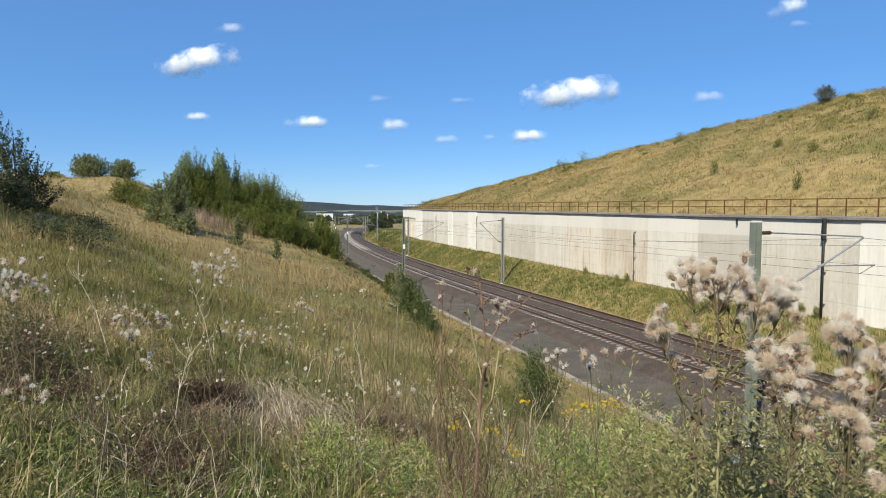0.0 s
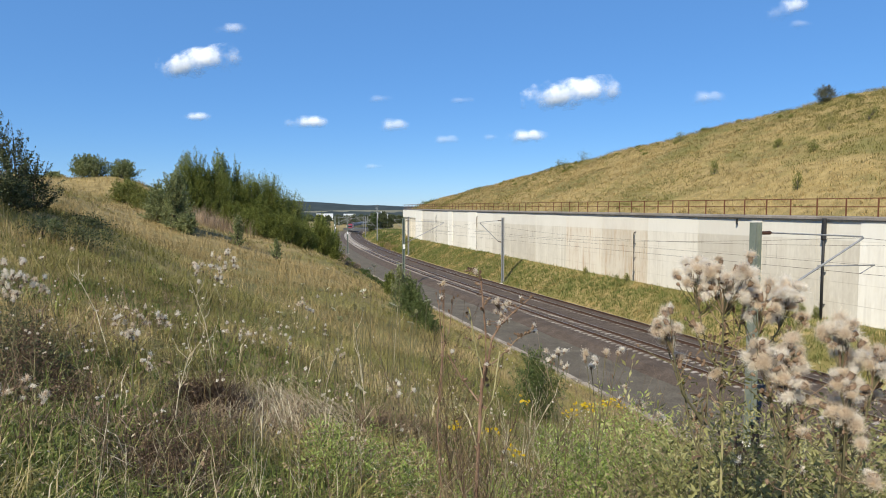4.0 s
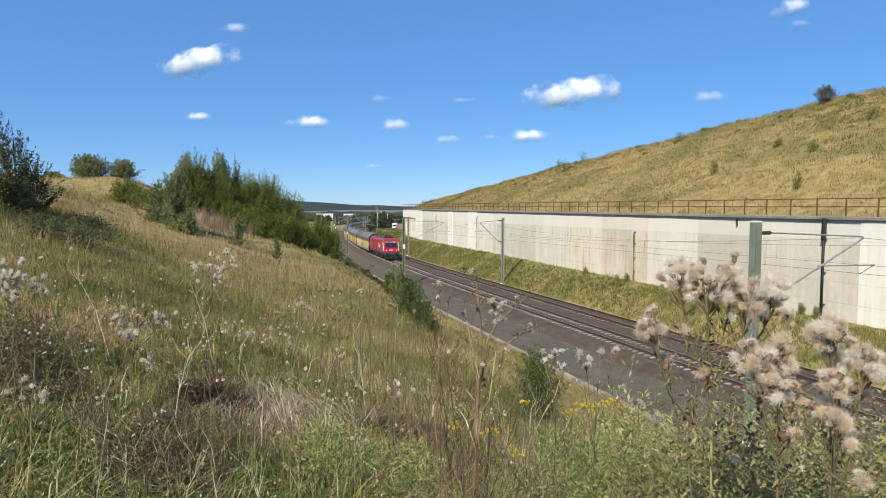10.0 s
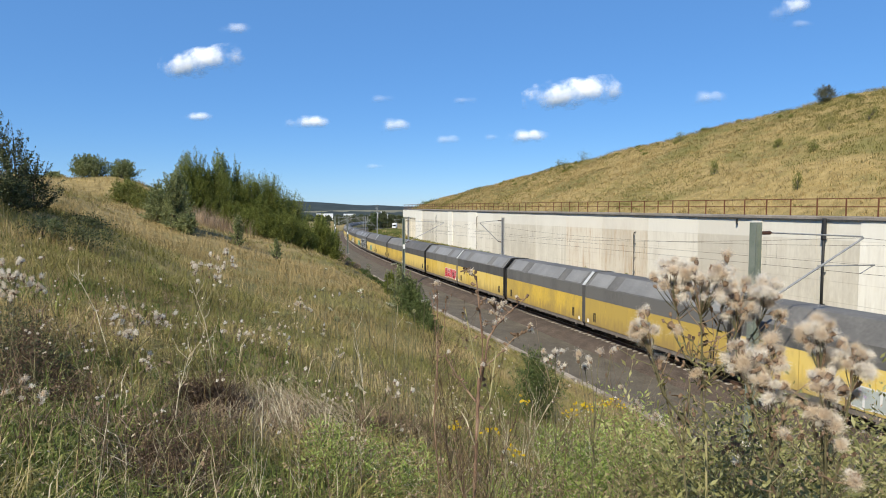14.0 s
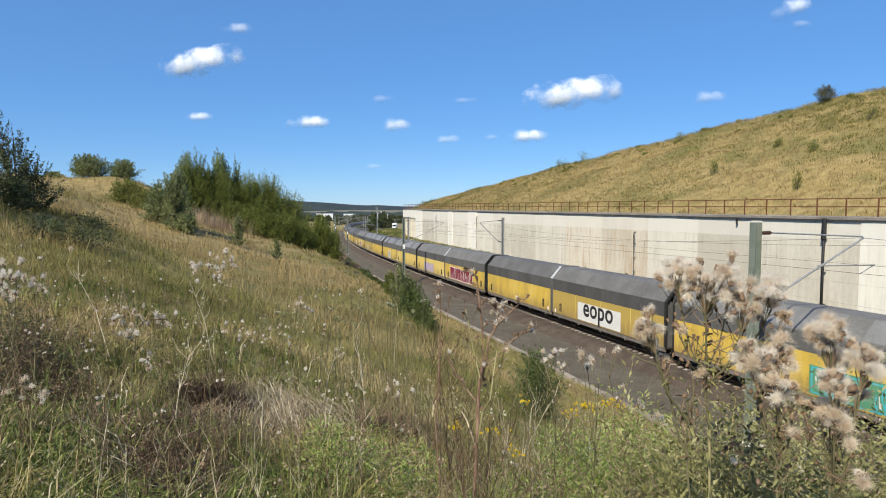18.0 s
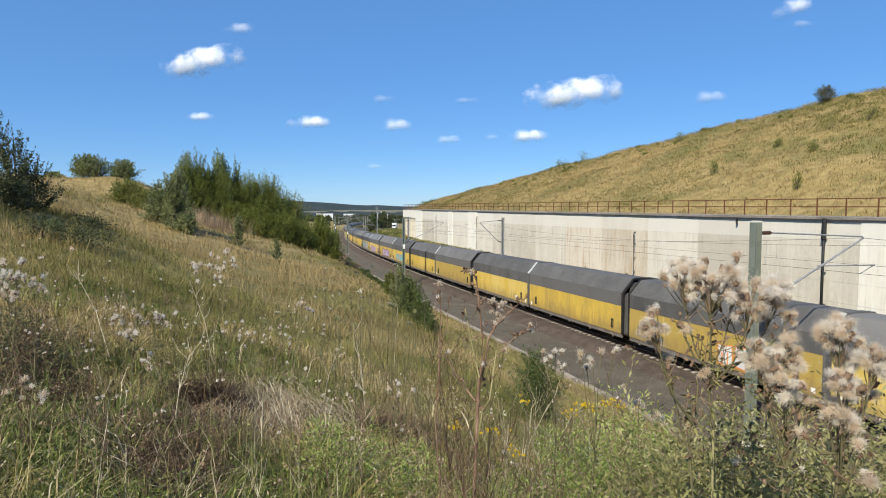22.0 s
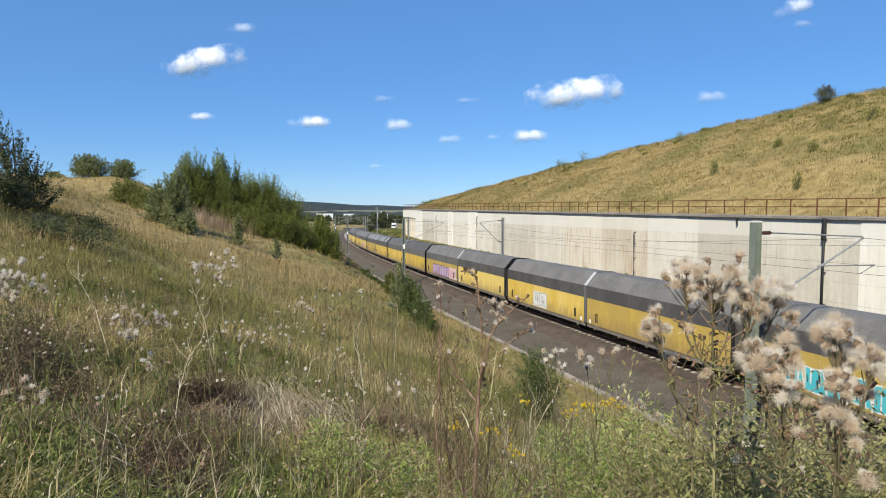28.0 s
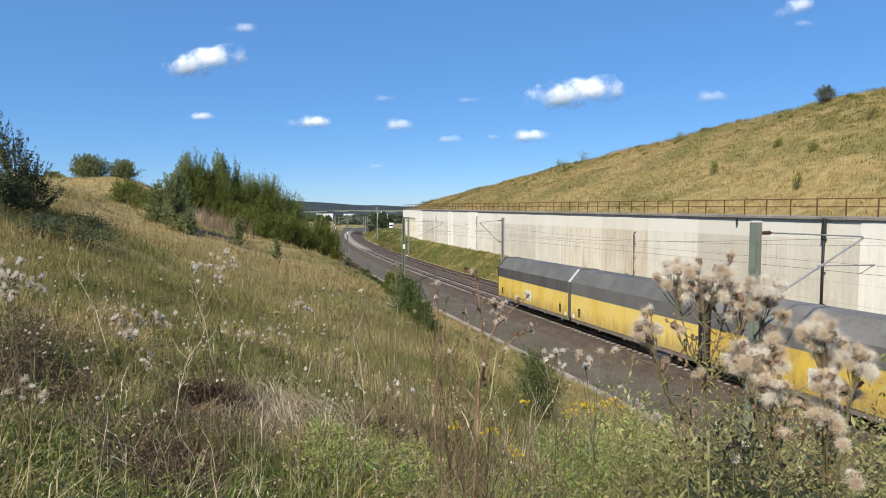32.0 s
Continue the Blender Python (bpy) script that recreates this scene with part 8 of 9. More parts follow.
def cloud(x, z, w, h, drift, density, k, tilt=0.0):
    """A flat-bottomed fair-weather cloud 2.5 km off, a bulging sheet; drift: metres to the right over the clip."""
    v, f = [], []
    nx, nz = 14, 8
    for i in range(nx + 1):
        for j in range(nz + 1):
            a, b = 2 * i / nx - 1, 2 * j / nz - 1
            v.append((a * w / 2, b * h / 2, (0.5 * a * a + b * b * (0.8 if b < 0 else 0.5)) * -h * 0.45))
    for i in range(nx):
        for j in range(nz):
            p = i * (nz + 1) + j
            f.append((p, p + nz + 1, p + nz + 2, p + 1))
    ob = new("cloud", mesh_from("cloud", v, f, cloud_material("cloud vapour", density, k * 3.7), True))
    ob.visible_shadow = False
    tagged(ob, "small white fair-weather cloud in a blue sky" if density > 0.8 else "faint wisp of cloud in a blue sky", "cloud", "fair-weather clouds")
    CLOUDS.append((ob, x, z, drift, tilt))


cloud(-978, 613, 380, 122, 30, 0.90, 0, 9)
cloud(545, 488, 470, 130, 18, 0.90, 1, 6)
cloud(-858, 733, 138, 55, 53, 0.34, 2)
cloud(1378, 816, 195, 83, 28, 0.55, 3, 14)
cloud(-1007, 386, 142, 46, 18, 0.60, 4)
cloud(-553, 365, 211, 64, 14, 0.78, 5)
cloud(-213, 353, 151, 69, 18, 0.52, 6)
cloud(-1, 296, 128, 46, 14, 0.28, 7)
cloud(326, 311, 197, 69, 7, 0.80, 8)
cloud(1052, 466, 174, 69, 14, 0.30, 9)
cloud(64, 452, 115, 32, 32, 0.16, 10)
cloud(-284, 189, 92, 28, 18, 0.16, 11)
cloud(-257, 459, 105, 41, 23, 0.16, 12)
cloud(193, 306, 69, 32, 14, 0.16, 13)
cloud(1424, 754, 101, 41, 18, 0.16, 14)

# ---------- distance ----------
# the bluish haze of distance is put into the woods' colour
M_WOOD = material("far woods tinted with haze", [(0.019, 0.028, 0.030), (0.029, 0.040, 0.042), (0.043, 0.056, 0.056)], 0.02, 0.95, bump=2.0, bump_scale=0.05)
M_PALE = material("stubble field", [(0.13, 0.125, 0.085), (0.19, 0.18, 0.13)], 0.01, 0.95)


def ridge(name, y, x0, x1, heights, mat, label, depth=500, base=-8.0, rough=4.0):
    """A long hill: a heightfield with a ragged wooded top line."""
    v, f = [], []
    n, m = 110, 8
    for i in range(n + 1):
        u = i / n
        hh = float(np.interp(u, np.linspace(0, 1, len(heights)), heights)) + rough * (noise.noise(Vector((u * 40, 1.7, y))) + 0.6 * noise.noise(Vector((u * 130, 4.1, y))))
        for j in range(m + 1):
            q = j / m
            v.append((x0 + (x1 - x0) * u, y + depth * (q - 0.3), base + (hh - base) * math.sin(math.pi * (0.02 + 0.96 * q)) ** 0.8))
    for i in range(n):
        for j in range(m):
            p = i * (m + 1) + j
            f.append((p, p + m + 1, p + m + 2, p + 1))
    return tagged(new(name, mesh_from(name, v, f, mat, True)), label, "hill", kind="structure")


ridge("backdrop_ridge", 3000, -3600, 3600, [60, 62, 66, 70, 72, 70, 68, 63, 42, 20, 14, 14, 18, 22, 26, 30, 34, 40, 45], M_WOOD, "dark wooded ridge on the horizon", 700, rough=9)
ridge("backdrop_field", 1500, -700, 0, [2, 3, 5, 8, 11, 11, 5], M_PALE, "pale stubble field before the ridge", 240, rough=0.5)
ridge("backdrop_wood", 900, -620, 90, [2, 4, 3, 5, 6, 6, 8, 7, 8, 6], M_WOOD, "dark line of trees beyond the town", 60, rough=2.5)
M_SHED = material("white shed cladding", [(0.66, 0.67, 0.68), (0.78, 0.79, 0.80)], 0.1, 0.6)
M_ROOFT = material("dark tiled roof", [(0.09, 0.06, 0.05), (0.16, 0.11, 0.09)], 0.5, 0.8)
M_WALLH = material("pale house plaster", [(0.50, 0.47, 0.42), (0.62, 0.59, 0.54)], 0.3, 0.8)


def building(x, y, w, d, h, roof_h, wall_mat, label, n_win=4, z=-4.5):
    """A far building: walls, gabled or flat roof, windows set into its front."""
    th = tagged(empty("building", pose(x, y, z, 0, 0, 8)), label, "building", "buildings in the distance")
    part("wall", boxes((-w / 2, w / 2, -d / 2, d / 2, 0, h)), wall_mat, th)
    if roof_h > 0.5:
        bm = loft([[(sx, -d / 2 - 0.4, h), (sx, 0, h + roof_h), (sx, d / 2 + 0.4, h)] for sx in (-w / 2 - 0.4, w / 2 + 0.4)])
        part("roof", bm, M_ROOFT, th)
    else:
        part("roof", boxes((-w / 2 - 0.3, w / 2 + 0.3, -d / 2 - 0.3, d / 2 + 0.3, h, h + 0.35)), M_GALV, th)
    for k in range(n_win):
        x0 = -w / 2 + w * (k + 0.5) / n_win
        part("window", boxes((x0 - 0.7, x0 + 0.7, -d / 2 - 0.03, -d / 2 + 0.05, h * 0.35, h * 0.65)), M_GLASS, th)


for _x, _y, _w, _h, _r, _m in ((-160, 835, 22, 9.8, 0, M_SHED), (-128, 845, 16, 9.3, 0, M_SHED), (-182, 1060, 60, 4, 0, M_GALV), (-150, 900, 12, 4, 3, M_WALLH), (-140, 940, 11, 4, 3, M_WALLH), (-128, 900, 12, 4.5, 3, M_WALLH), (-112, 930, 12, 4, 3, M_WALLH), (-98, 880, 13, 5, 3, M_WALLH), (-84, 900, 20, 5, 0, M_SHED), (-160, 860, 12, 4, 3, M_WALLH)):
    building(_x, _y, _w, 12, _h, _r, _m, "white flat-roofed works hall in the distance" if _m is M_SHED else "pale house with dark gabled roof in the distance", 0 if _m is M_SHED else 3)
for _k in range(40):
    _x, _y = float(rng.uniform(-200, -50)), float(rng.uniform(600, 880))
    shrub("far_tree", "dark leafy tree in the distance", "tree", _x, _y, float(rng.uniform(5, 9)), float(rng.uniform(2.5, 4.5)), M_LEAF_DARK, 700, 1.2, "tree", z=-5.0, group="trees in the distance")

for _k in range(18):
    _x, _y = -178 + 3.4 * _k + float(rng.normal(0, 1.2)), float(rng.uniform(780, 815))
    shrub("far_tree", "dark leafy tree before the white halls", "tree", _x, _y, float(rng.uniform(6.8, 8.8)), float(rng.uniform(2.5, 4.0)), M_LEAF_DARK, 600, 1.2, "tree", z=-5.0, group="trees in the distance")


for _x, _y, _h in ((-30.5, 262, 4.2), (-33, 300, 7.6), (-29.5, 305, 8.3), (-36, 312, 6.4), (-31, 322, 8.6), (-38, 335, 6.0), (-27.5, 318, 6.8)):
    leafy("trackside_tree", "dark green tree beside the curving track", "tree", _x, _y, _h, _h * 0.4, M_LEAF_DARK if _y % 4 else M_LEAF_DEEP, "willow", 170, 14, 0.55, 0.3, z=-0.6, group="trees beside the curve")


for _k in range(34):
    _x, _y = -96 + 2.0 * _k + float(rng.normal(0, 1.5)), float(rng.uniform(480, 570))
    shrub("far_tree", "dark leafy tree behind the curve", "tree", _x, _y, float(rng.uniform(7, 11.5)), float(rng.uniform(2.6, 4.2)), M_LEAF_DARK, 900, 1.15, "tree", z=-5.0, group="trees in the distance")


# ---------- road with a lorry beyond the wall ----------
M_ASPH = material("grey asphalt", [(0.06, 0.06, 0.062), (0.10, 0.10, 0.10)], 0.5, 0.9)
_road = [(-46, 300, 0.42), (-30, 283, 0.42), (-12, 268, 0.42), (30, 240, 0.42)]
_v, _f = [], []
for _i, (_x, _y, _z) in enumerate(_road):
    _v += [(_x - 2, _y - 3.2, _z), (_x + 2, _y + 3.2, _z), (_x - 2, _y - 3.2, _z - 1.2), (_x + 2, _y + 3.2, _z - 1.2)]
for _i in range(3):
    _a = _i * 4
    _f += [(_a, _a + 4, _a + 5, _a + 1), (_a, _a + 2, _a + 6, _a + 4), (_a + 1, _a + 5, _a + 7, _a + 3)]
tagged(new("road", mesh_from("road", _v, _f, M_ASPH)), "grey asphalt road beyond the wall", "road", kind="structure")
LORRY = tagged(empty("lorry"), "white box lorry on the road beyond the wall", "lorry")
part("cargo_box", boxes((-3.6, 1.6, -1.25, 1.25, 0.9, 3.6), bevel=0.04), M_SHED, LORRY)
part("cab", boxes((1.8, 3.6, -1.2, 1.2, 0.6, 2.9), bevel=0.12), M_SHED, LORRY)
part("windscreen", boxes((3.56, 3.63, -1.05, 1.05, 1.7, 2.6)), M_GLASS, LORRY)
part("side_window", boxes((2.6, 3.4, -1.22, 1.22, 1.8, 2.5)), M_GLASS, LORRY)
part("chassis", boxes((-3.5, 3.5, -0.9, 0.9, 0.45, 0.88)), M_UNDER, LORRY)
for _x in (-2.2, 2.6):
    for _y in (-1.05, 1.05):
        _bm = bmesh.new()
        cyl(_bm, (_x, _y, 0.45), "y", 0.45, 0.28, 14)
        part("wheel", _bm, M_BLACK, LORRY)
for _q in LORRY.children:
    _q.data.transform(Matrix.Scale(0.74, 4))


def power_pylon(x, y, z, h):
    """A far lattice pylon with three cross-arms."""
    th = tagged(empty("power_pylon", pose(x, y, z)), "grey lattice power pylon in the distance", "power pylon")
    w = h * 0.09
    for sx in (-1, 1):
        for sy in (-1, 1):
            part("leg", tubes(([(sx * w, sy * w, 0), (sx * w * 0.35, sy * w * 0.35, h * 0.6), (0, 0, h)], 0.16)), M_GALV, th)
    for k in range(6):
        a, b = h * 0.12 * k, h * 0.12 * (k + 1)
        u, v = w * (1 - 0.9 * a / h), w * (1 - 0.9 * b / h)
        part("brace", tubes(([(-u, -u, a), (v, -v, b)], 0.09), ([(u, -u, a), (-v, -v, b)], 0.09)), M_GALV, th)
    for q, r in ((0.66, 0.16), (0.78, 0.20), (0.9, 0.13)):
        part("cross_arm", tubes(([(-h * r, 0, h * q), (0, 0, h * q + 0.5), (h * r, 0, h * q)], 0.14)), M_GALV, th)


power_pylon(-128, 1200, -7.0, 30)
for _x, _y, _h in ((-33.0, 330, 9.0), (-37.0, 350, 8.2), (-28.5, 318, 7.6)):
    _th = tagged(empty("lamp_pole", pose(_x, _y, -0.6)), "pale steel lamp pole beside the distant road", "lamp pole", "lamp poles beyond the curve")
    part("pole", tubes(([(0, 0, 0), (0, 0, _h)], 0.16)), M_SHED, _th)
    part("lamp_arm", tubes(([(0, 0, _h - 0.1), (-1.2, 0, _h + 0.1)], 0.07)), M_SHED, _th)


# ---------- graffiti on the wagons ----------
PAINTS = {k: material(k + " spray paint", [c, tuple(min(1, q * 1.15 + 0.01) for q in c)], 3, 0.55) for k, c in {
    "white": (0.58, 0.58, 0.57), "black": (0.02, 0.02, 0.022), "maroon": (0.20, 0.015, 0.035), "lilac": (0.40, 0.30, 0.46), "teal": (0.06, 0.38, 0.44), "green": (0.08, 0.24, 0.14),
    "silver": (0.33, 0.36, 0.35), "pink": (0.56, 0.30, 0.34), "red": (0.50, 0.03, 0.05), "orange": (0.65, 0.22, 0.04), "plum": (0.13, 0.06, 0.11)}.items()}


def graffiti(i, a, b, z0, z1, fill, edge, shine, solid=None):
    """Bulging letter-like shapes, a to b along half i (0 at its rear joint as it passes), as thin paint on both colours."""
    ob, off, flip = WAGONS[i]
    r = random.Random(i * 31 + int(a * 10))
    side = 1 if flip else -1
    drift = lag((S_TAIL0 + off - 10) / SPEED)
    a, b = max(-6.6, a - drift), min(6.4, b - drift)
    if not flip:
        a, b = -b, -a
    bm = bmesh.new()
    mats = [PAINTS[q] for q in (edge, fill, shine)] + ([PAINTS[solid]] if solid else [])

    def patch(pts, lift, idx):
        fc = bm.faces.new([bm.verts.new((x, side * (1.5 + lift), max(z0 - 0.06, min(z1 + 0.06, z)))) for x, z in pts])
        fc.material_index = idx

    def slab(cx, cz, rx, rz, slant, q):
        """A bulging upright letter block."""
        top, foot = q.uniform(0.8, 1.15), q.uniform(0.8, 1.15)
        return [(cx - rx * foot, cz - rz), (cx - rx * 0.2, cz - rz * q.uniform(0.9, 1.12)), (cx + rx * foot, cz - rz * q.uniform(0.85, 1.05)), (cx + rx * q.uniform(0.8, 1.1) + slant * 0.5, cz),
                (cx + rx * top + slant, cz + rz * q.uniform(0.85, 1.1)), (cx + slant, cz + rz * q.uniform(0.8, 1.12)), (cx - rx * top + slant, cz + rz), (cx - rx * q.uniform(0.75, 1.05) + slant * 0.5, cz)]

    if solid:
        fc = bm.faces.new([bm.verts.new((x, side * 1.504, z)) for x, z in ((a - 0.1, z0 - 0.05), (b + 0.1, z0 - 0.05), (b + 0.1, z1 + 0.05), (a - 0.1, z1 + 0.05))])
        fc.material_index = 3
    n = max(2, int((b - a) / 0.95))
    for k in range(n):
        cx, cz = a + (b - a) * (k + 0.5) / n, (z0 + z1) / 2 + r.uniform(-0.05, 0.05)
        rx, rz = (b - a) / n * 0.54, (z1 - z0) * 0.5
        slant, sd_ = r.uniform(-0.12, 0.12), r.randint(0, 9999)
        patch(slab(cx, cz, rx, rz, slant, random.Random(sd_)), 0.007 + 0.001 * (k % 2), 0)
        patch(slab(cx, cz, rx * 0.86, rz * 0.88, slant, random.Random(sd_)), 0.011 + 0.001 * (k % 2), 1)
        # slits cut into the block from above or below, then thin highlights and drips
        for j in range(r.choice((1, 2, 2))):
            x, up, w = cx + (j - 0.5) * rx * 0.7 + r.uniform(-0.1, 0.1) * rx, r.choice((-1, 1)), rx * r.uniform(0.06, 0.13)
            patch([(x - w, cz + up * rz * 0.9), (x + w, cz + up * rz * 0.9), (x + w * 0.7 + slant * 0.2, cz - up * rz * r.uniform(0.1, 0.45)), (x - w * 0.7 + slant * 0.2, cz - up * rz * r.uniform(0.1, 0.45))], 0.015 + 0.001 * j, 0)
        for j in range(3):
            x, z, w, h = cx + r.uniform(-0.75, 0.7) * rx, cz + r.uniform(-0.5, 0.6) * rz, rx * r.uniform(0.05, 0.12), rz * r.uniform(0.12, 0.4)
            patch([(x - w, z - h), (x + w * 0.6, z - h * 0.8), (x + w, z + h), (x - w * 0.5, z + h * 0.9)], 0.018 + 0.001 * j, 2)
    me = bpy.data.meshes.new("graffiti")
    bm.to_mesh(me)
    bm.free()
    for q in mats:
        me.materials.append(q)
    g = new("graffiti", me)
    g.parent = ob
    g["label"] = "spray-painted graffiti in " + fill + " and " + edge


def lettering(i, at, z, size, text, paint, label):
    """Sprayed letters on the viewer's side of half i, read along the train."""
    ob, off, flip = WAGONS[i]
    side = 1 if flip else -1
    cu = bpy.data.curves.new("lettering", "FONT")
    cu.body, cu.size, cu.offset, cu.extrude, cu.align_x, cu.space_character = text, size, size * 0.018, 0.003, "CENTER", 1.05
    tmp = new("lettering", cu)
    me = bpy.data.meshes.new_from_object(tmp.evaluated_get(bpy.context.evaluated_depsgraph_get()))
    bpy.data.objects.remove(tmp)
    me.transform(Matrix.Translation((at * side, side * 1.522, z)) @ Matrix.Rotation(math.pi if side > 0 else 0, 4, "Z") @ Matrix.Rotation(math.pi / 2, 4, "X"))
    me.materials.clear()
    me.materials.append(PAINTS[paint])
    g = new("lettering", me)
    g.parent = ob
    g["label"] = label


graffiti(0, 0.7, 6.2, 0.90, 1.95, "silver", "plum", "white")
graffiti(0, -3.7, 0.3, 0.90, 1.85, "silver", "lilac", "plum")
graffiti(1, -3.2, 1.1, 0.90, 1.75, "silver", "white", "lilac")
graffiti(10, -6.2, 6.4, 0.85, 2.75, "black", "white", "white", "black")
graffiti(11, -5.1, -0.9, 0.90, 2.00, "green", "teal", "white", "green")
graffiti(9, -0.7, 2.0, 0.90, 2.00, "green", "silver", "teal")
part("painted_panel", boxes((-3.05, 2.3, -1.512, -1.498, 0.86, 2.10)), PAINTS["white"], WAGONS[12][0], "white painted panel with black letters")
lettering(12, 0.4, 1.24, 1.75, "eopo", "black", "bold black sprayed letters")
graffiti(14, -1.5, 6.4, 0.85, 2.30, "maroon", "white", "black")
graffiti(15, -0.3, 4.2, 0.90, 2.00, "lilac", "silver", "white")
graffiti(17, 0.6, 2.6, 0.90, 2.00, "silver", "white", "black", "white")
graffiti(20, 0.7, 4.8, 0.90, 2.00, "maroon", "white", "white", "white")
graffiti(19, 1.1, 2.4, 0.90, 2.00, "silver", "white", "black", "white")
graffiti(28, -6.4, -3.4, 0.90, 2.00, "maroon", "white", "orange")
graffiti(26, -1.6, 5.4, 0.90, 2.00, "teal", "orange", "white")
graffiti(28, -0.6, 6.4, 0.90, 2.00, "lilac", "plum", "pink")
graffiti(27, -2.4, 4.4, 0.90, 2.10, "lilac", "plum", "white", "plum")
graffiti(29, -2.4, 8.0, 0.85, 2.30, "silver", "black", "white", "silver")
graffiti(37, 0.0, 2.3, 0.90, 2.00, "white", "silver", "black", "white")
graffiti(39, -2.9, 4.1, 0.85, 2.10, "lilac", "plum", "white")
graffiti(39, -5.5, -3.0, 0.85, 2.10, "pink", "white", "plum")
graffiti(44, -2.4, 2.6, 0.90, 2.00, "pink", "white", "red")
graffiti(45, -0.4, 0.6, 1.15, 1.85, "silver", "white", "black", "white")
graffiti(35, -0.5, 5.5, 0.90, 2.00, "teal", "white", "black")
graffiti(47, -0.8, 0.2, 1.15, 1.85, "silver", "white", "black", "white")
graffiti(5, -6.4, -1.8, 0.90, 2.00, "red", "white", "black")
graffiti(21, -1.3, 0.9, 0.90, 2.00, "white", "orange", "silver")


# ---------- sleepers and trough lids ----------
def sleeper_mesh():
    """A prestressed sleeper: thicker at the rail seats."""
    secs = []
    for y, h, w in ((-1.3, 0.125, 0.13), (-1.0, 0.19, 0.15), (-0.5, 0.19, 0.14), (-0.2, 0.15, 0.12), (0.2, 0.15, 0.12), (0.5, 0.19, 0.14), (1.0, 0.19, 0.15), (1.3, 0.125, 0.13)):
        secs.append([(-w, y, -0.2), (w, y, -0.2), (w * 0.8, y, -0.2 + h), (-w * 0.8, y, -0.2 + h)])
    bm = loft(secs)
    me = bpy.data.meshes.new("sleeper")
    bm.to_mesh(me)
    bm.free()
    me.materials.append(M_SLEEPER)
    return me


SLEEPER = sleeper_mesh()
for _d, _lab in ((0.0, "near track sleepers of pale concrete"), (FAR_D, "far track sleepers of pale concrete")):
    _tr = tagged(empty("track"), _lab, "railway track", kind="structure")
    for _s in np.arange(-30, 120 if _d == 0 else 60, 0.6 if _d == 0 else 0.65):
        _x, _y, _t = on_track(_s, _d)
        _q = new("sleeper", SLEEPER)
        _q.parent = _tr
        _q.matrix_basis = pose(float(_x), float(_y), float(rail_z(_s)) - (0.155 if _d == 0 else 0.185), 0, 0, math.degrees(float(_t)))
_v, _f = [], []
for _s in np.arange(120, 330, 0.65):
    _x, _y, _t = on_track(_s, 0.0)
    _m = pose(float(_x), float(_y), float(rail_z(_s)) - 0.155, 0, 0, math.degrees(float(_t)))
    _n = len(_v)
    _v += [tuple(_m @ Vector(q)) for q in ((-0.13, -1.3, 0), (0.13, -1.3, 0), (0.13, 1.3, 0), (-0.13, 1.3, 0), (-0.15, -1.3, -0.2), (0.15, -1.3, -0.2), (0.15, 1.3, -0.2), (-0.15, 1.3, -0.2))]
    _f += [tuple(_n + q for q in k) for k in ((0, 1, 2, 3), (0, 4, 5, 1), (1, 5, 6, 2), (2, 6, 7, 3), (3, 7, 4, 0))]
tagged(new("far_sleepers", mesh_from("far_sleepers", _v, _f, M_SLEEPER)), "pale concrete sleepers round the distant curve", "sleepers", kind="stuff")
trough = tagged(empty("cable_trough"), "concrete cable trough along the foot of the slope", "cable trough", kind="structure")
_lid = boxes((-0.495, 0.495, -0.175, 0.175, 0, 0.09), bevel=0.012)
_me = bpy.data.meshes.new("lid")
_lid.to_mesh(_me)
_lid.free()
_me.materials.append(M_TROUGH)
for _k, _s in enumerate(np.arange(-32, 120, 1.0)):
    _x, _y, _t = on_track(_s, 7.3)
    _q = new("lid", _me)
    _q.parent = trough
    _q.matrix_basis = pose(float(_x), float(_y), float(rail_z(_s)) - 0.5 + 0.01 * math.sin(_k * 2.3), 0, 0.4 * math.sin(_k * 1.9), math.degrees(float(_t)) + 0.5 * math.sin(_k * 3.1))
part("channel", strip("channel", spaced((-60, 120, 2)), [7.10, 7.11, 7.49, 7.50], lambda s, d: rail_z(s) + np.where(np.abs(d - 7.3) < 0.195, -0.5, -1.0), M_TROUGH, False), None, trough)


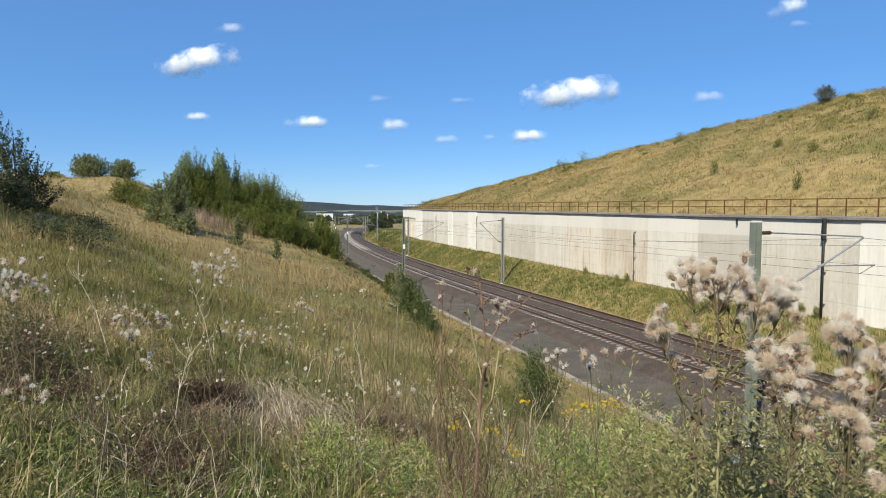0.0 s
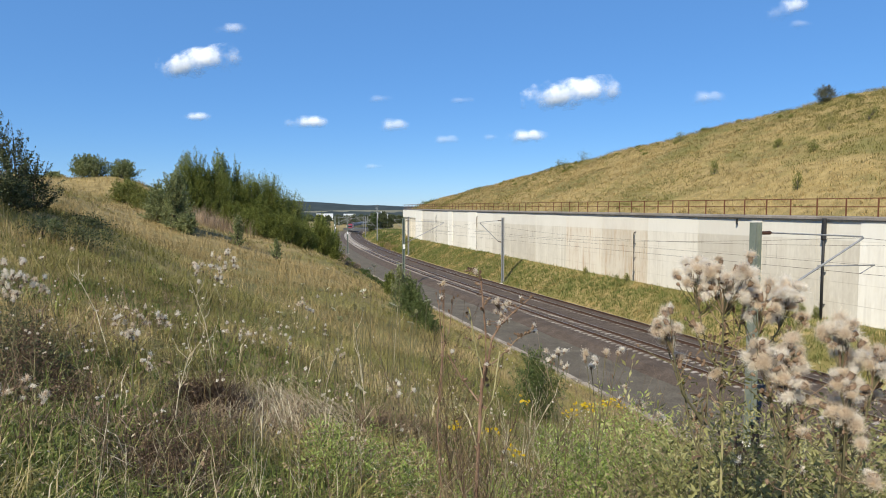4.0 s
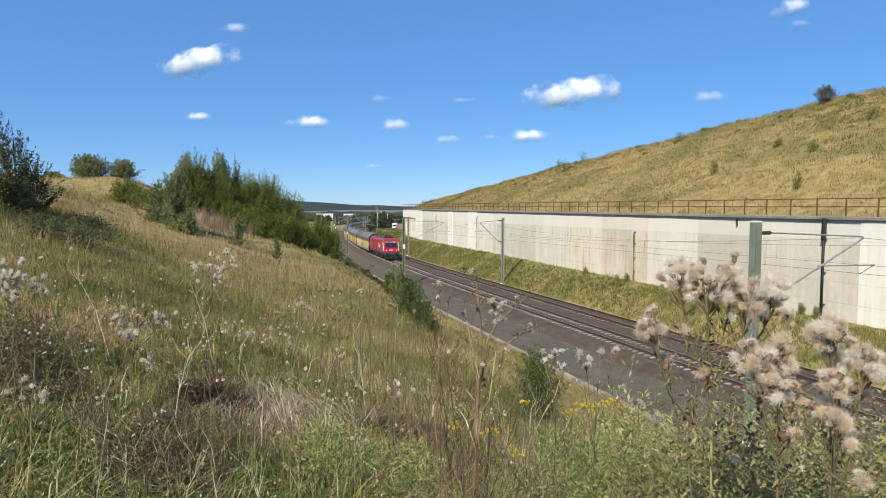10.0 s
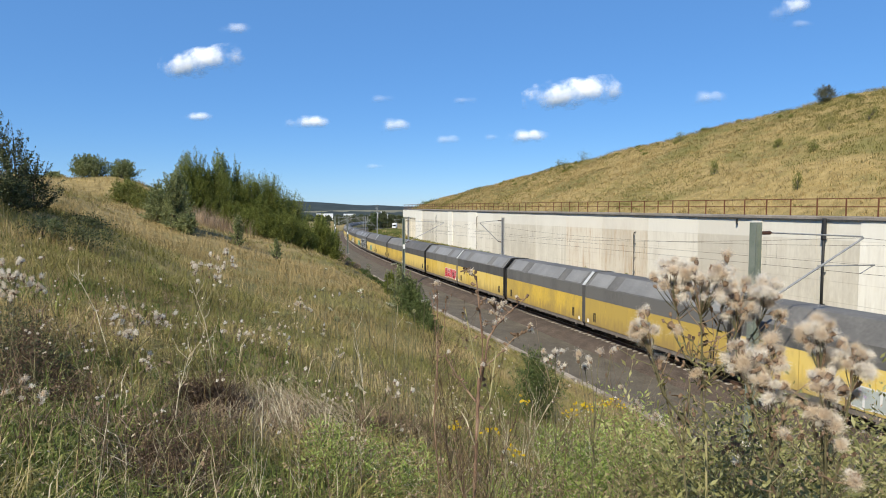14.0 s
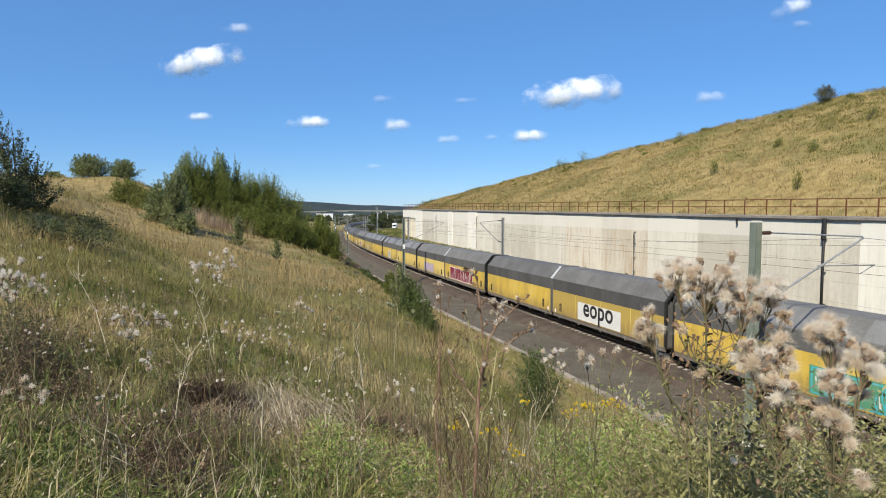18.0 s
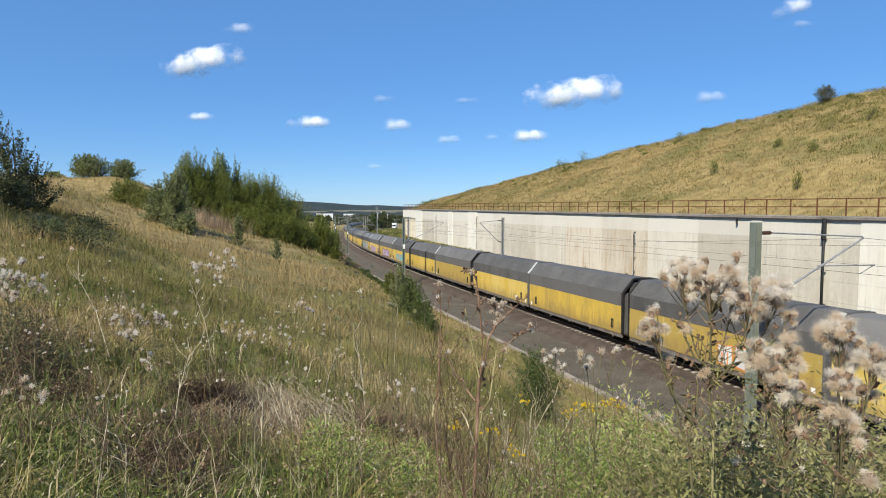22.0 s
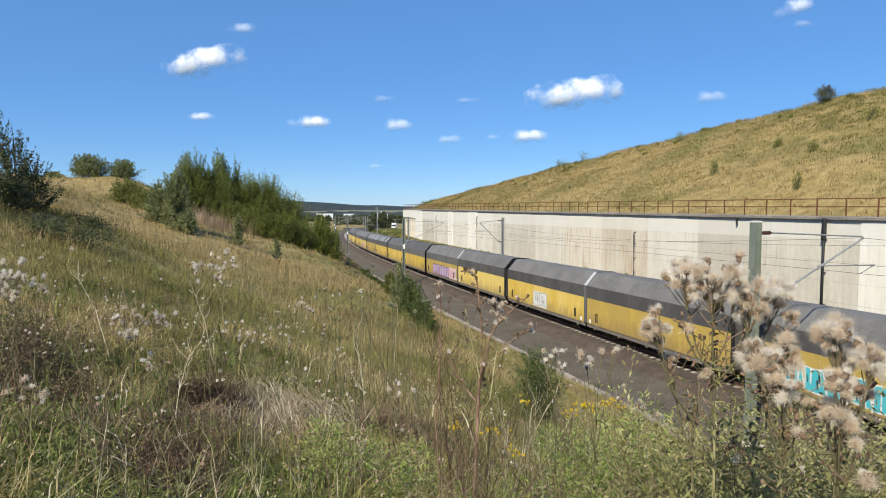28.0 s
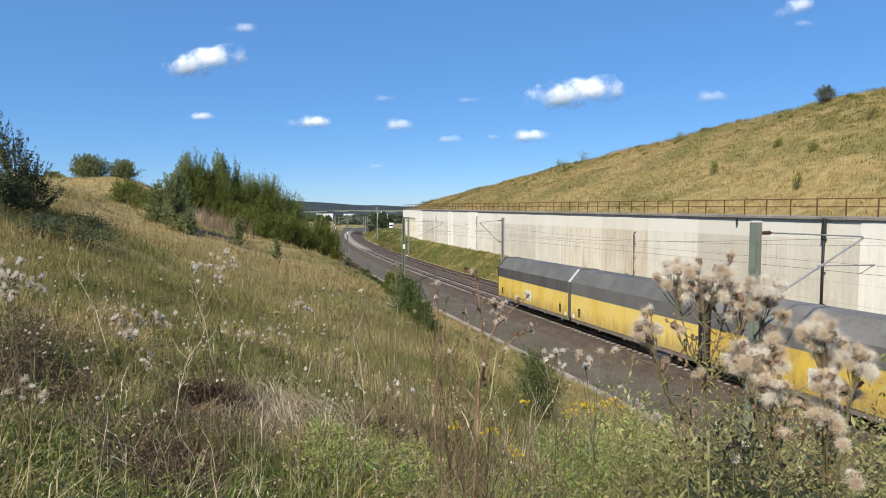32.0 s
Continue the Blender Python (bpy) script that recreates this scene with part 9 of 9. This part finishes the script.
# ---------- movement ----------
# how far the thistles lean over the clip, in degrees from their resting stance
LEAN_TALL = [(0, 0.7), (1, 0.3), (2, -0.1), (3, 1.6), (6, 0.3), (7, 0.4), (8, 2.5), (9, -0.1), (10, -0.35), (11, -0.4), (12, -0.3), (13, -0.35), (14, -1.1), (17, -0.75), (18, -0.6), (19, -1.35), (20, -0.75), (21, 0.4), (22, -0.1), (23, 0.65), (24, 1.7), (25, 0.4), (28, 0.1), (29, -0.4), (30, -0.65), (31, -0.8), (32, -0.75)]
LEAN_FULL = [(0, 1.3), (1, 0.85), (2, 0), (3, 0.8), (6, 0.7), (7, 0.2), (8, 2.5), (9, -0.15), (10, -0.25), (11, -1.7), (12, -0.6), (13, -0.8), (14, -1.2), (17, -0.75), (18, -0.3), (19, -0.9), (20, -1.7), (21, 0), (22, 0.5), (23, 1.0), (24, 1.5), (25, 0.6), (28, 0.25), (29, 0.2), (30, 0), (31, -1.1), (32, -1.05)]


def motions():
    times = [k * 1.0 for k in range(33)]
    for ob, off, flip in WAGONS:
        walk(ob, [(t, wagon_pose(S_TAIL0 + off - SPEED * t + lag(t), flip=flip)) for t in times])
    walk(LOCO, [(t, wagon_pose(S_FRONT_0 + 8.9 - SPEED * t + lag(t), 10.0)) for t in times])
    for k, (ob, (x, y, z), sway) in enumerate(SWAYING):
        if ob in (TALL_THISTLE, SIDE_THISTLE):
            rows = [(t, pose(x, y, z, 0, a, 0)) for t, a in LEAN_TALL]
        elif ob in (FULL_THISTLE, LOW_THISTLE):
            rows = [(t, pose(x, y, z, 0, a, 0)) for t, a in LEAN_FULL]
        else:
            rows = [(t, pose(x, y, z, 0.3 * sway * math.sin(t * 1.3 + k), sway * (0.8 * dict(LEAN_TALL)[t] + 0.5 * math.sin(t * 2.1 + k * 1.7)), 0)) for t, a in LEAN_TALL]
        walk(ob, rows)
    walk(LORRY, [(0, pose(8, 262, 0.3, 0, 0, -150)), (4.5, pose(2, 266, 0.3, 0, 0, -150)), (6.5, pose(-19, 278.0, 0.42, 0, 0, -96)), (10, pose(-22.0, 281.0, 0.42, 0, 0, -91)), (30, pose(-22.5, 281.6, 0.42, 0, 0, -91)), (32, pose(-23.5, 282.5, 0.42, 0, 0, -91))])
    for ob, x, z, drift, tilt in CLOUDS:
        walk(ob, [(0, pose(x, 2500, z, 90, -tilt, 0)), (32, pose(x + drift, 2500, z, 90, -tilt, 0))])


motions()
